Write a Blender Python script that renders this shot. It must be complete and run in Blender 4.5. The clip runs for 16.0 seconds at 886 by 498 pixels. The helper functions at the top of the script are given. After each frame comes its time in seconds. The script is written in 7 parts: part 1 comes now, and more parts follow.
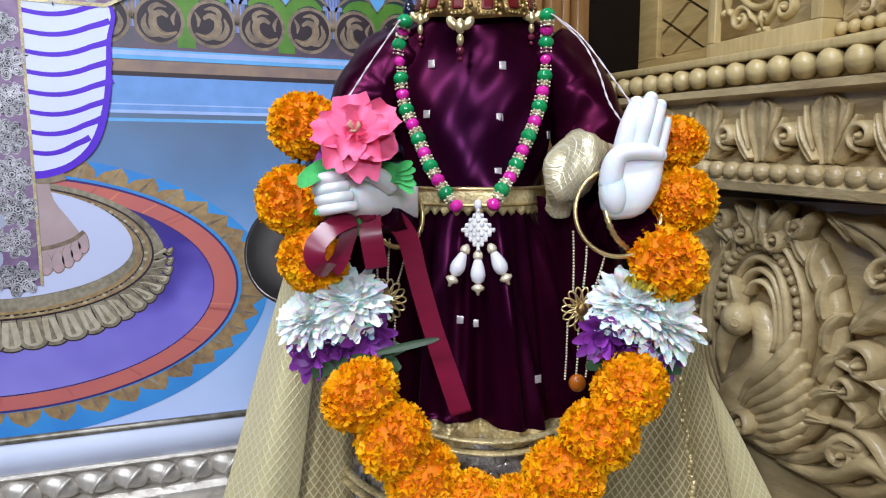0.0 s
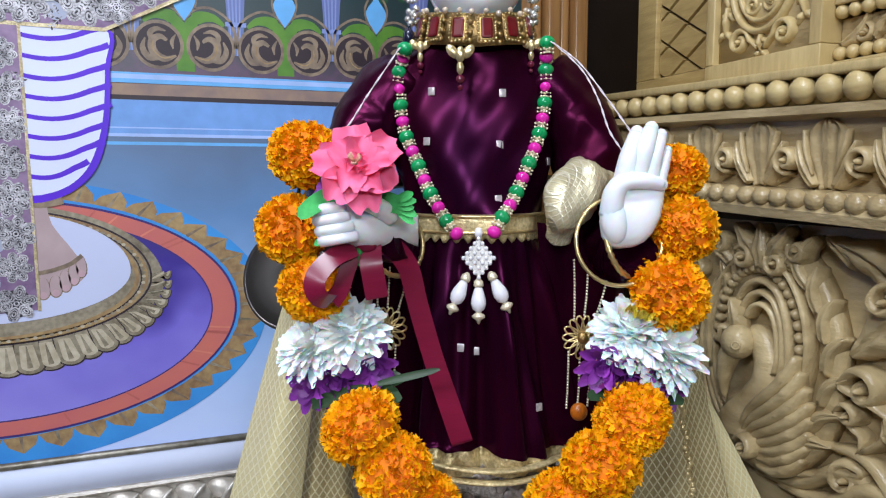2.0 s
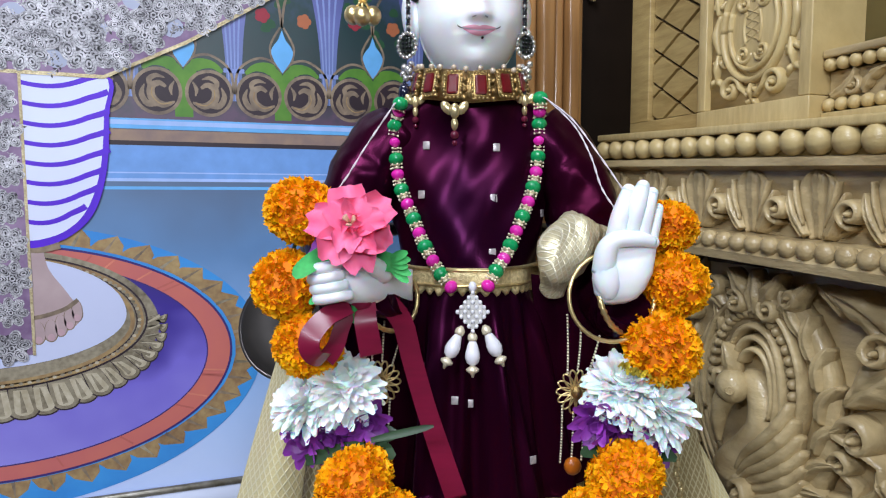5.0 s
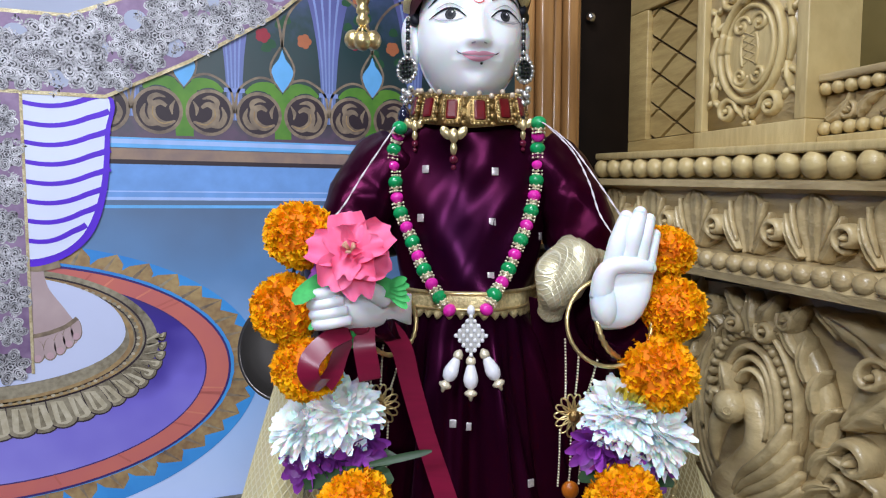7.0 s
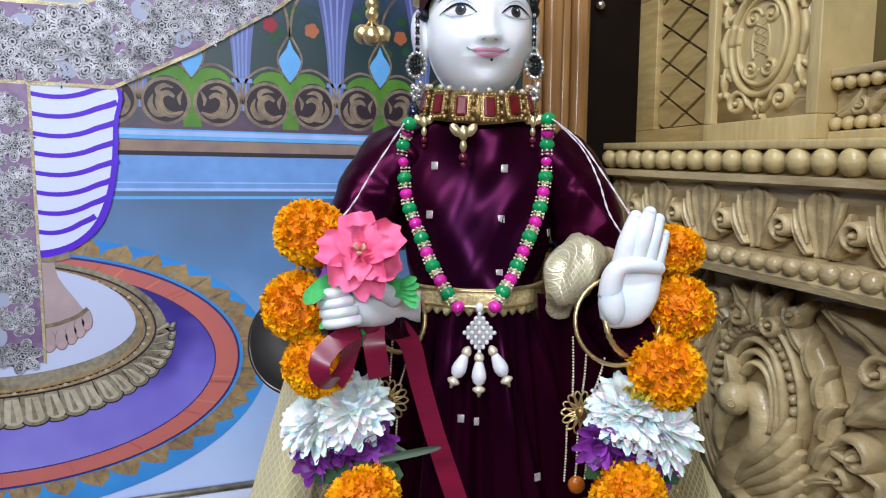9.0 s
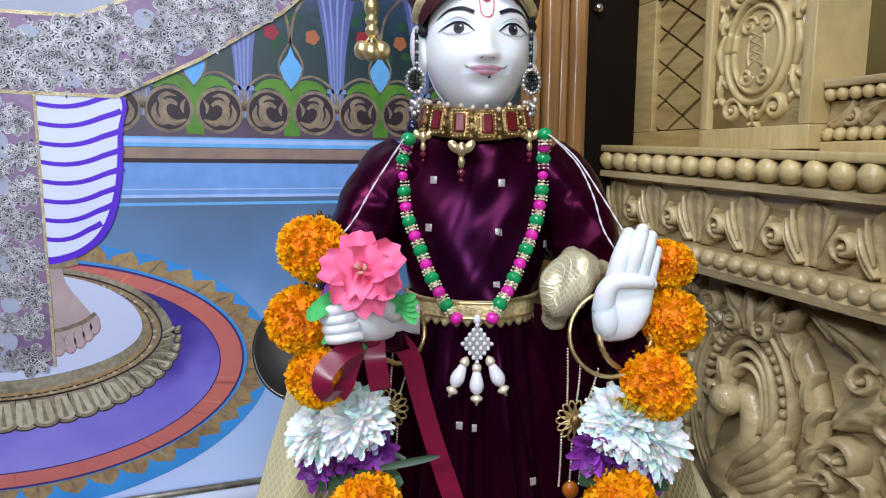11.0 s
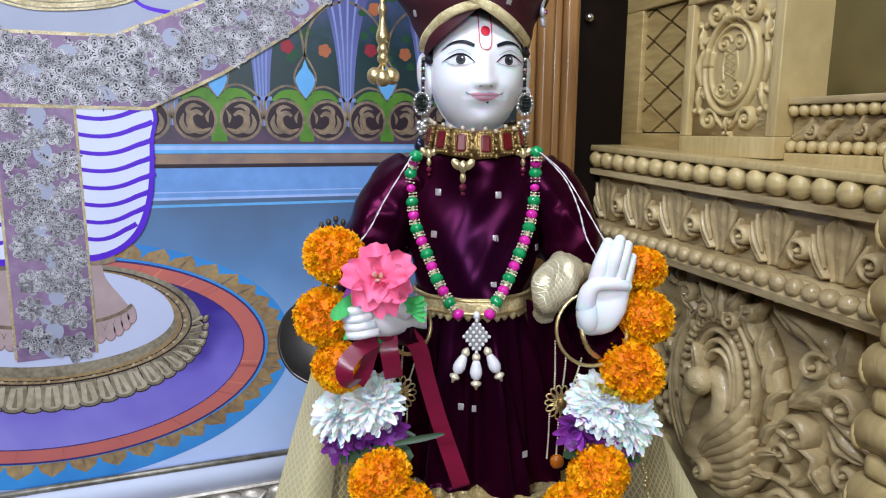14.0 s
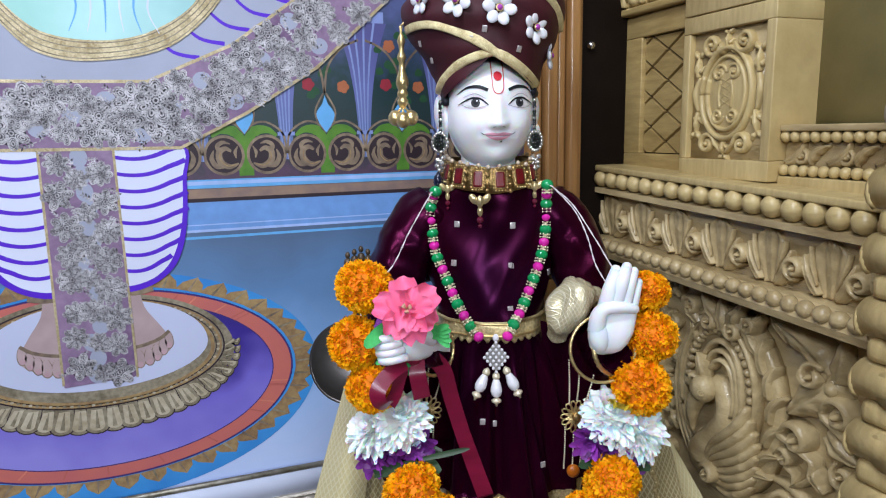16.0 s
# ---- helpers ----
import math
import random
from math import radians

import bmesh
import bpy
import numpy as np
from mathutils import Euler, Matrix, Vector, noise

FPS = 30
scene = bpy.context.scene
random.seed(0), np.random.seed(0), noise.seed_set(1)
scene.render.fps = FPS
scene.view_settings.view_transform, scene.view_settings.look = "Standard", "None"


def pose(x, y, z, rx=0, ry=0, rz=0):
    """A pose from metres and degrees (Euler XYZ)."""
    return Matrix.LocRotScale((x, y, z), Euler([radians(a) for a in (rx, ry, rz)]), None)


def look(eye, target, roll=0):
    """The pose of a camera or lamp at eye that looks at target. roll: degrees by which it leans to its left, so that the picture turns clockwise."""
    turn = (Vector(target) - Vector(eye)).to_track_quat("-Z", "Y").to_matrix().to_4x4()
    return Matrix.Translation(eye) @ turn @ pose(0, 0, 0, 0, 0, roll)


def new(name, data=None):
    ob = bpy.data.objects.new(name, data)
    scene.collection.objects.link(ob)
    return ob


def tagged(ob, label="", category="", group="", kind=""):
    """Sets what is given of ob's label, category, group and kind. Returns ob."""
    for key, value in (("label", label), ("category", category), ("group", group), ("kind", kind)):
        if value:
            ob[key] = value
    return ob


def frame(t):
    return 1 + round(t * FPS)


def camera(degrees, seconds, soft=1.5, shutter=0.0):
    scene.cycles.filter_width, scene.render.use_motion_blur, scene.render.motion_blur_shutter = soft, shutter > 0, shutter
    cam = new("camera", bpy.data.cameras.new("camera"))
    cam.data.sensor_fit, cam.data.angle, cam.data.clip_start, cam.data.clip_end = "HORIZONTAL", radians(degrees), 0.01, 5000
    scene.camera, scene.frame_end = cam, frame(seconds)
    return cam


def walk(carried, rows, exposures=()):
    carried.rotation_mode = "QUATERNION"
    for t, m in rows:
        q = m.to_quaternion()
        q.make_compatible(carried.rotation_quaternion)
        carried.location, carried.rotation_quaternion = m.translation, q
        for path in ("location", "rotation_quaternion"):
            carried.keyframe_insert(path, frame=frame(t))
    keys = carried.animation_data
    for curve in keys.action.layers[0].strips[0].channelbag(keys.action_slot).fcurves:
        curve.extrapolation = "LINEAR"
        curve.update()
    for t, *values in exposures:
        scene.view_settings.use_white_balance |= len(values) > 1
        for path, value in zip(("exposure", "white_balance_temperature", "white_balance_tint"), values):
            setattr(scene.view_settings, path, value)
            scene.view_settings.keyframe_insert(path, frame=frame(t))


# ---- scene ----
cam = camera(67.1, 16.0, soft=1.15)
METRES, EYE, TILT, LEAN, TURN = 0.26, 1.2, -7.0, 0.0, -20.0
ROWS = [
    (0.0, 0.0, 0.0, 0.0, 0.0, -0.0, -0.0),
    (0.5, 0.0015, 0.0035, 0.0176, -0.03, 0.3, -0.01),
    (1.0, 0.001, 0.0073, 0.0326, -0.16, 0.51, 0.05),
    (1.5, -0.0026, 0.0088, 0.0451, -0.17, 0.66, 0.17),
    (2.0, -0.0091, 0.0074, 0.0592, -0.22, 0.79, 0.11),
    (2.5, -0.0113, 0.0048, 0.0813, -0.12, 1.19, 0.06),
    (3.0, -0.0115, 0.0009, 0.1045, -0.2, 1.56, -0.09),
    (3.5, -0.0072, -0.003, 0.1241, -0.33, 1.86, -0.05),
    (4.0, -0.001, -0.0057, 0.1375, -0.32, 1.99, 0.06),
    (6.5, 0.0005, -0.0236, 0.211, -0.68, 3.01, -0.16),
    (7.0, -0.0019, -0.0282, 0.2198, -0.62, 3.04, -0.18),
    (7.5, -0.0084, -0.031, 0.2299, -0.71, 3.13, -0.4),
    (8.0, -0.0122, -0.0359, 0.2406, -0.61, 2.27, -0.7),
    (8.5, -0.0146, -0.0381, 0.2589, -0.32, 1.64, -0.63),
    (9.0, -0.0197, -0.0385, 0.2819, -0.32, 1.13, -0.46),
    (11.5, -0.0123, -0.1299, 0.4041, -0.25, -1.06, -0.5),
    (12.0, -0.0133, -0.171, 0.4165, -0.44, -1.72, -0.85),
    (12.5, -0.0151, -0.2217, 0.4286, -0.27, -2.17, -0.96),
    (13.0, -0.0141, -0.2729, 0.4487, -0.27, -2.52, -0.87),
    (13.5, -0.02, -0.3463, 0.4877, -0.24, -2.26, -0.74),
    (14.0, -0.0389, -0.4049, 0.516, -0.45, -2.95, -0.35),
    (14.5, -0.0591, -0.4644, 0.5457, -0.18, -3.81, 0.04),
    (15.0, -0.0796, -0.5163, 0.5751, -0.24, -3.45, 0.14),
    (15.5, -0.098, -0.5631, 0.605, -0.28, -3.13, 0.28),
    (16.0, -0.1087, -0.6054, 0.6406, -0.29, -2.91, 1.09),
]
walk(cam, [(t, pose(0, 0, EYE, TILT, LEAN, TURN) @ pose(METRES * x, METRES * y, METRES * z, 90 + pitch, roll, yaw)) for t, x, y, z, yaw, pitch, roll in ROWS],
     [(0.0, 0.0), (4.0, -0.04), (9.0, -0.08), (12.0, -0.09), (14, -0.11), (16, -0.2)])

# ---- world and light ----
TAU = 2 * math.pi
world = bpy.data.worlds.new("world")
scene.world = world
world.use_nodes = True
world.node_tree.nodes["Background"].inputs[0].default_value = (0.75, 0.83, 1.0, 1)
world.node_tree.nodes["Background"].inputs[1].default_value = 0.15


def area_lamp(name, m, sx, sy, watts, colour):
    d = bpy.data.lights.new(name, "AREA")
    d.shape, d.size, d.size_y, d.energy, d.color = "RECTANGLE", sx, sy, watts, colour
    ob = new(name, d)
    ob.matrix_world = m
    return tagged(ob, kind="structure")


area_lamp("ceiling_lamp", look((-0.3, -0.15, 2.55), (0.2, 0.6, 1.15)), 0.6, 0.3, 26, (0.83, 0.89, 1.0))
area_lamp("ceiling_lamp", look((-1.25, -0.9, 2.3), (0.4, 0.6, 1.0)), 0.5, 0.3, 23, (0.82, 0.88, 1.0))
area_lamp("tube_lamp", look((-0.3, -2.0, 1.9), (0.2, 0.6, 1.15)), 1.3, 0.12, 32, (0.83, 0.9, 1.0))

# ---- materials ----


def mat(name, colour, rough=0.5, metal=0.0, vary=0.25, scale=60, bump=0.0, bscale=200, spec=0.5, coat=0.0, sheen=0.0, sss=0.0,
        second=None, aniso=(1, 1, 1), rnd=0.0, trans=0.0, emit=0.0):
    m = bpy.data.materials.new(name)
    m.use_nodes = True
    nt = m.node_tree
    N, L = nt.nodes, nt.links
    b = N["Principled BSDF"]
    b.inputs["Roughness"].default_value = rough
    b.inputs["Metallic"].default_value = metal
    b.inputs["Specular IOR Level"].default_value = spec
    b.inputs["Coat Weight"].default_value = coat
    b.inputs["Coat Roughness"].default_value = 0.12
    b.inputs["Sheen Weight"].default_value = sheen
    b.inputs["Subsurface Weight"].default_value = sss
    b.inputs["Subsurface Scale"].default_value = 0.004
    b.inputs["Transmission Weight"].default_value = trans
    if emit:
        b.inputs["Emission Color"].default_value = (*colour, 1)
        b.inputs["Emission Strength"].default_value = emit
    tc = N.new("ShaderNodeTexCoord")
    mp = N.new("ShaderNodeMapping")
    mp.inputs["Scale"].default_value = aniso
    L.new(tc.outputs["Object"], mp.inputs["Vector"])
    n1 = N.new("ShaderNodeTexNoise")
    n1.inputs["Scale"].default_value = scale
    n1.inputs["Detail"].default_value = 5
    L.new(mp.outputs[0], n1.inputs["Vector"])
    n2 = N.new("ShaderNodeTexNoise")
    n2.inputs["Scale"].default_value = scale / 7
    L.new(mp.outputs[0], n2.inputs["Vector"])
    av = N.new("ShaderNodeMath")
    av.operation = "ADD"
    L.new(n1.outputs[0], av.inputs[0])
    L.new(n2.outputs[0], av.inputs[1])
    rm = N.new("ShaderNodeMapRange")
    rm.inputs["From Min"].default_value, rm.inputs["From Max"].default_value = 0.65, 1.35
    L.new(av.outputs[0], rm.inputs["Value"])
    mx = N.new("ShaderNodeMix")
    mx.data_type = "RGBA"
    dark = tuple(c * (1 - vary) for c in colour) if second is None else second
    lite = tuple(min(1, c * (1 + vary * 0.6)) for c in colour) if second is None else colour
    mx.inputs["A"].default_value = (*dark, 1)
    mx.inputs["B"].default_value = (*lite, 1)
    L.new(rm.outputs[0], mx.inputs["Factor"])
    out = mx.outputs["Result"]
    if rnd:
        oi = N.new("ShaderNodeNewGeometry")
        mr = N.new("ShaderNodeMapRange")
        mr.inputs["To Min"].default_value, mr.inputs["To Max"].default_value = 1 - rnd, 1 + rnd * 0.6
        L.new(oi.outputs["Random Per Island"], mr.inputs["Value"])
        hs = N.new("ShaderNodeHueSaturation")
        L.new(mr.outputs[0], hs.inputs["Value"])
        L.new(out, hs.inputs["Color"])
        out = hs.outputs[0]
    L.new(out, b.inputs["Base Color"])
    if bump:
        n3 = N.new("ShaderNodeTexNoise")
        n3.inputs["Scale"].default_value = bscale
        n3.inputs["Detail"].default_value = 4
        L.new(mp.outputs[0], n3.inputs["Vector"])
        bp = N.new("ShaderNodeBump")
        bp.inputs["Strength"].default_value = bump
        bp.inputs["Distance"].default_value = 0.002
        L.new(n3.outputs[0], bp.inputs["Height"])
        L.new(bp.outputs[0], b.inputs["Normal"])
    return m


M_PLASTER = mat("plaster", (0.11, 0.1, 0.095), 0.8, vary=0.08, scale=9, bump=0.2)
M_TILE = mat("marble_tile", (0.13, 0.115, 0.1), 0.25, vary=0.2, scale=6)
M_TEAK = mat("teak", (0.56, 0.41, 0.17), 0.36, vary=0.3, scale=26, bump=0.3, bscale=160, aniso=(1, 1, 6), second=(0.33, 0.22, 0.08), coat=0.08)
M_TEAK_PALE = mat("teak_pale", (0.68, 0.53, 0.25), 0.32, scale=30, bump=0.25, bscale=220, aniso=(1, 6, 1), second=(0.46, 0.33, 0.14), coat=0.12)
# dark teak of the lattice grooves, also painted shade below the frieze
M_TEAK_GROOVE_SHADE = mat("teak_groove_shade", (0.085, 0.055, 0.03), 0.5, scale=30, vary=0.4, aniso=(1, 1, 5), bump=0.2)
M_CARVE = mat("carved_teak", (0.68, 0.53, 0.28), 0.3, scale=60, bump=0.55, bscale=300, second=(0.29, 0.2, 0.09), coat=0.18, aniso=(1, 0.35, 1))
M_BROWN = mat("varnished_wood", (0.46, 0.24, 0.085), 0.28, scale=12, second=(0.19, 0.085, 0.028), aniso=(9, 9, 0.5), coat=0.2)
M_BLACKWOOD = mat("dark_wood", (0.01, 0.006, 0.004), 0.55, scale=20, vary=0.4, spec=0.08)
M_SILVERLEAF = mat("silver_leaf", (0.76, 0.72, 0.66), 0.4, metal=0.5, scale=80, second=(0.42, 0.37, 0.31), bump=0.3)
M_MARBLE = mat("white_marble", (0.88, 0.88, 0.92), 0.36, vary=0.03, scale=20, sss=0.35, spec=0.35)
M_SILK = mat("purple_silk", (0.06, 0.002, 0.014), 0.3, metal=0.7, scale=7, bump=0.08, bscale=60, second=(0.004, 0.0012, 0.02), spec=0.1, aniso=(1, 1, 0.4))
M_SILK.node_tree.nodes["Principled BSDF"].inputs["Anisotropic"].default_value = 0.5
M_ORANGE = mat("marigold_petal", (1.0, 0.5, 0.001), 0.6, vary=0.25, scale=60, rnd=0.08, second=(1.0, 0.37, 0.001), sss=0.2, spec=0.25)
M_SKY = mat("print_pale_blue", (0.36, 0.48, 0.78), 0.25, vary=0.15, scale=5, spec=0.4)


# ---- mesh helpers ----
def part(name, bm, material, parent=None, label="", smooth=True, m=None):
    me = bpy.data.meshes.new(name)
    bmesh.ops.recalc_face_normals(bm, faces=bm.faces)
    for f in bm.faces:
        f.smooth = smooth
    bm.to_mesh(me)
    bm.free()
    for x in (material if isinstance(material, (list, tuple)) else [material]):
        me.materials.append(x)
    ob = new(name, me)
    if parent is not None:
        ob.parent = parent
    if m is not None:
        ob.matrix_basis = m
    if label:
        ob["label"] = label
    return ob


def share(name, ob, parent, m):
    """Another object on the mesh of ob."""
    o = new(name, ob.data)
    o.parent = parent
    o.matrix_basis = m
    return o


def empty(name, label, category, group="", kind="", m=None):
    ob = new(name)
    if m is not None:
        ob.matrix_basis = m
    return tagged(ob, label, category, group, kind)


def box(bm, lo, hi, bevel=0.0, mi=0):
    r = bmesh.ops.create_cube(bm, size=1.0)
    vs = r["verts"]
    for v in vs:
        v.co = Vector([(lo[i] + hi[i]) / 2 + v.co[i] * (hi[i] - lo[i]) for i in range(3)])
    es = list({e for v in vs for e in v.link_edges})
    fs = {f for v in vs for f in v.link_faces}
    if bevel:
        r = bmesh.ops.bevel(bm, geom=es, offset=bevel, segments=2, affect="EDGES", profile=0.6)
        fs = set(r["faces"]) | {f for v in r["verts"] for f in v.link_faces}
    for f in fs:
        f.material_index = mi
    return bm


def grid_mesh(bm, rows, close_u=True, caps=True, mi=0):
    """Rings of points, joined into a skin."""
    vs = [[bm.verts.new(p) for p in row] for row in rows]
    n = len(rows[0])
    for a, b in zip(vs, vs[1:]):
        for i in range(n if close_u else n - 1):
            j = (i + 1) % n
            f = bm.faces.new((a[i], a[j], b[j], b[i]))
            f.material_index = mi
    if caps and close_u:
        for ring in (vs[0], vs[-1]):
            f = bm.faces.new(ring)
            f.material_index = mi
    return vs


def tube(bm, pts, radii, n=8, mi=0, flat=1.0, up=(0, 1, 0)):
    """A tapered tube along pts; flat squeezes it along its second axis."""
    pts = [Vector(p) for p in pts]
    if not isinstance(radii, (list, tuple)):
        radii = [radii] * len(pts)
    rows = []
    for i, p in enumerate(pts):
        d = (pts[min(i + 1, len(pts) - 1)] - pts[max(i - 1, 0)]).normalized()
        u = d.cross(Vector(up))
        if u.length < 1e-3:
            u = d.cross(Vector((1, 0, 0)))
        u.normalize()
        w = u.cross(d)
        rows.append([p + radii[i] * (math.cos(TAU * k / n) * u + flat * math.sin(TAU * k / n) * w) for k in range(n)])
    return grid_mesh(bm, rows, mi=mi)


def spline(pts, per=6):
    """A smooth line through pts."""
    pts = [Vector(p) for p in pts]
    out = []
    for i in range(len(pts) - 1):
        p0, p1, p2, p3 = pts[max(i - 1, 0)], pts[i], pts[i + 1], pts[min(i + 2, len(pts) - 1)]
        for k in range(per):
            t = k / per
            out.append(0.5 * (2 * p1 + (p2 - p0) * t + (2 * p0 - 5 * p1 + 4 * p2 - p3) * t * t + (3 * p1 - p0 - 3 * p2 + p3) * t ** 3))
    return out + [pts[-1]]


def crumple(bm, amp, scale, seed=0.0, stretch=(1, 1, 1)):
    """Push a skin in and out along its normals, like creased cloth."""
    bm.normal_update()
    for v in bm.verts:
        q = Vector((v.co.x * stretch[0], v.co.y * stretch[1], v.co.z * stretch[2])) * scale + Vector((seed, 0, 0))
        v.co += v.normal * amp * (noise.noise(q) + 0.5 * (0.5 - abs(noise.noise(q * 2.1))))


def ball(bm, c, r, u=12, v=8, mi=0, m=None):
    """An ellipsoid with radii r."""
    r = (r, r, r) if not isinstance(r, (list, tuple)) else r
    M = (Matrix.Translation(c) @ (m if m is not None else Matrix.Identity(4)) @ Matrix.Diagonal((*r, 1)))
    g = bmesh.ops.create_uvsphere(bm, u_segments=u, v_segments=v, radius=1.0, matrix=M)
    for f in {f for w in g["verts"] for f in w.link_faces}:
        f.material_index = mi
    return g["verts"]


def lathe(bm, profile, n=24, m=None, mi=0):
    m = m if m is not None else Matrix.Identity(4)
    grid_mesh(bm, [[m @ Vector((r * math.cos(TAU * k / n), r * math.sin(TAU * k / n), z)) for k in range(n)] for r, z in profile], mi=mi)


def ring(bm, c, R, r, m=None, n=40, k=8, mi=0, wob=0.0):
    m = m if m is not None else Matrix.Identity(4)
    rows = []
    for i in range(n + 1):
        a = TAU * i / n
        rr = r * (1 + wob * math.sin(a * 34))
        rows.append([Vector(c) + m @ Vector(((R + rr * math.cos(TAU * j / k)) * math.cos(a), (R + rr * math.cos(TAU * j / k)) * math.sin(a), rr * math.sin(TAU * j / k))) for j in range(k)])
    grid_mesh(bm, rows, caps=False, mi=mi)

# ---- the room ----
def wall(name, lo, hi, material, label, bevel=0.0):
    return tagged(part(name, box(bmesh.new(), lo, hi, bevel), material, smooth=False), label, "wall" if "wall" in name else name, kind="structure")


wall("floor", (-1.6, -2.2, -0.1), (1.9, 1.1, 0.0), M_TILE, "polished stone floor of the shrine room")
wall("ceiling", (-1.6, -2.2, 2.6), (1.9, 1.1, 2.7), M_PLASTER, "plain plaster ceiling over the shrine")
wall("wall_north", (-1.6, 0.9, 0.0), (1.9, 1.0, 2.6), M_PLASTER, "plain plaster wall behind the framed picture")
wall("wall_south", (-1.6, -2.2, 0.0), (1.9, -2.1, 2.6), M_PLASTER, "plain plaster wall facing the shrine")
wall("wall_west", (-1.6, -2.1, 0.0), (-1.5, 0.9, 2.6), M_PLASTER, "plain plaster side wall of the room")
wall("wall_east", (1.8, -2.1, 0.0), (1.9, 0.9, 2.6), M_PLASTER, "plain plaster wall behind the carved cabinet")

# ---- the framed picture on the north wall ----
PY = 0.82          # the print's plane
FX = -0.207        # the painted figure's axis


def ramp_mat(name, stops, axis="Z", lo=0.0, hi=1.0, rough=0.42, grain=0.12, scale=40, coat=0.05):
    """A printed colour that fades along an axis, with a little grain."""
    m = bpy.data.materials.new(name)
    m.use_nodes = True
    nt = m.node_tree
    N, L = nt.nodes, nt.links
    b = N["Principled BSDF"]
    b.inputs["Roughness"].default_value = rough
    b.inputs["Coat Weight"].default_value = coat
    b.inputs["Coat Roughness"].default_value = 0.25
    tc = N.new("ShaderNodeTexCoord")
    sp = N.new("ShaderNodeSeparateXYZ")
    L.new(tc.outputs["Object"], sp.inputs[0])
    nz = N.new("ShaderNodeTexNoise")
    nz.inputs["Scale"].default_value = scale
    L.new(tc.outputs["Object"], nz.inputs["Vector"])
    mr = N.new("ShaderNodeMapRange")
    mr.inputs["From Min"].default_value, mr.inputs["From Max"].default_value = lo, hi
    L.new(sp.outputs[axis], mr.inputs["Value"])
    ad = N.new("ShaderNodeMath")
    ad.operation = "MULTIPLY_ADD"
    ad.inputs[1].default_value = grain
    L.new(nz.outputs[0], ad.inputs[0])
    L.new(mr.outputs[0], ad.inputs[2])
    sb = N.new("ShaderNodeMath")
    sb.operation = "SUBTRACT"
    sb.inputs[1].default_value = grain / 2
    L.new(ad.outputs[0], sb.inputs[0])
    cr = N.new("ShaderNodeValToRGB")
    els = cr.color_ramp.elements
    while len(els) < len(stops):
        els.new(0.5)
    for e, (p, c) in zip(els, stops):
        e.position, e.color = p, (*c, 1)
    L.new(sb.outputs[0], cr.inputs[0])
    L.new(cr.outputs[0], b.inputs["Base Color"])
    return m


def ink(name, c, vary=0.15, scale=60, second=None):
    return mat("ink_" + name, c, 0.45, vary=vary, scale=scale, spec=0.3, second=second)


def glitter_mat(name, dark, light, scale, metal=0.5, rough=0.35):
    m = mat(name, light, rough, metal=metal, second=dark, scale=scale, bump=0.5, bscale=scale * 1.3)
    return m


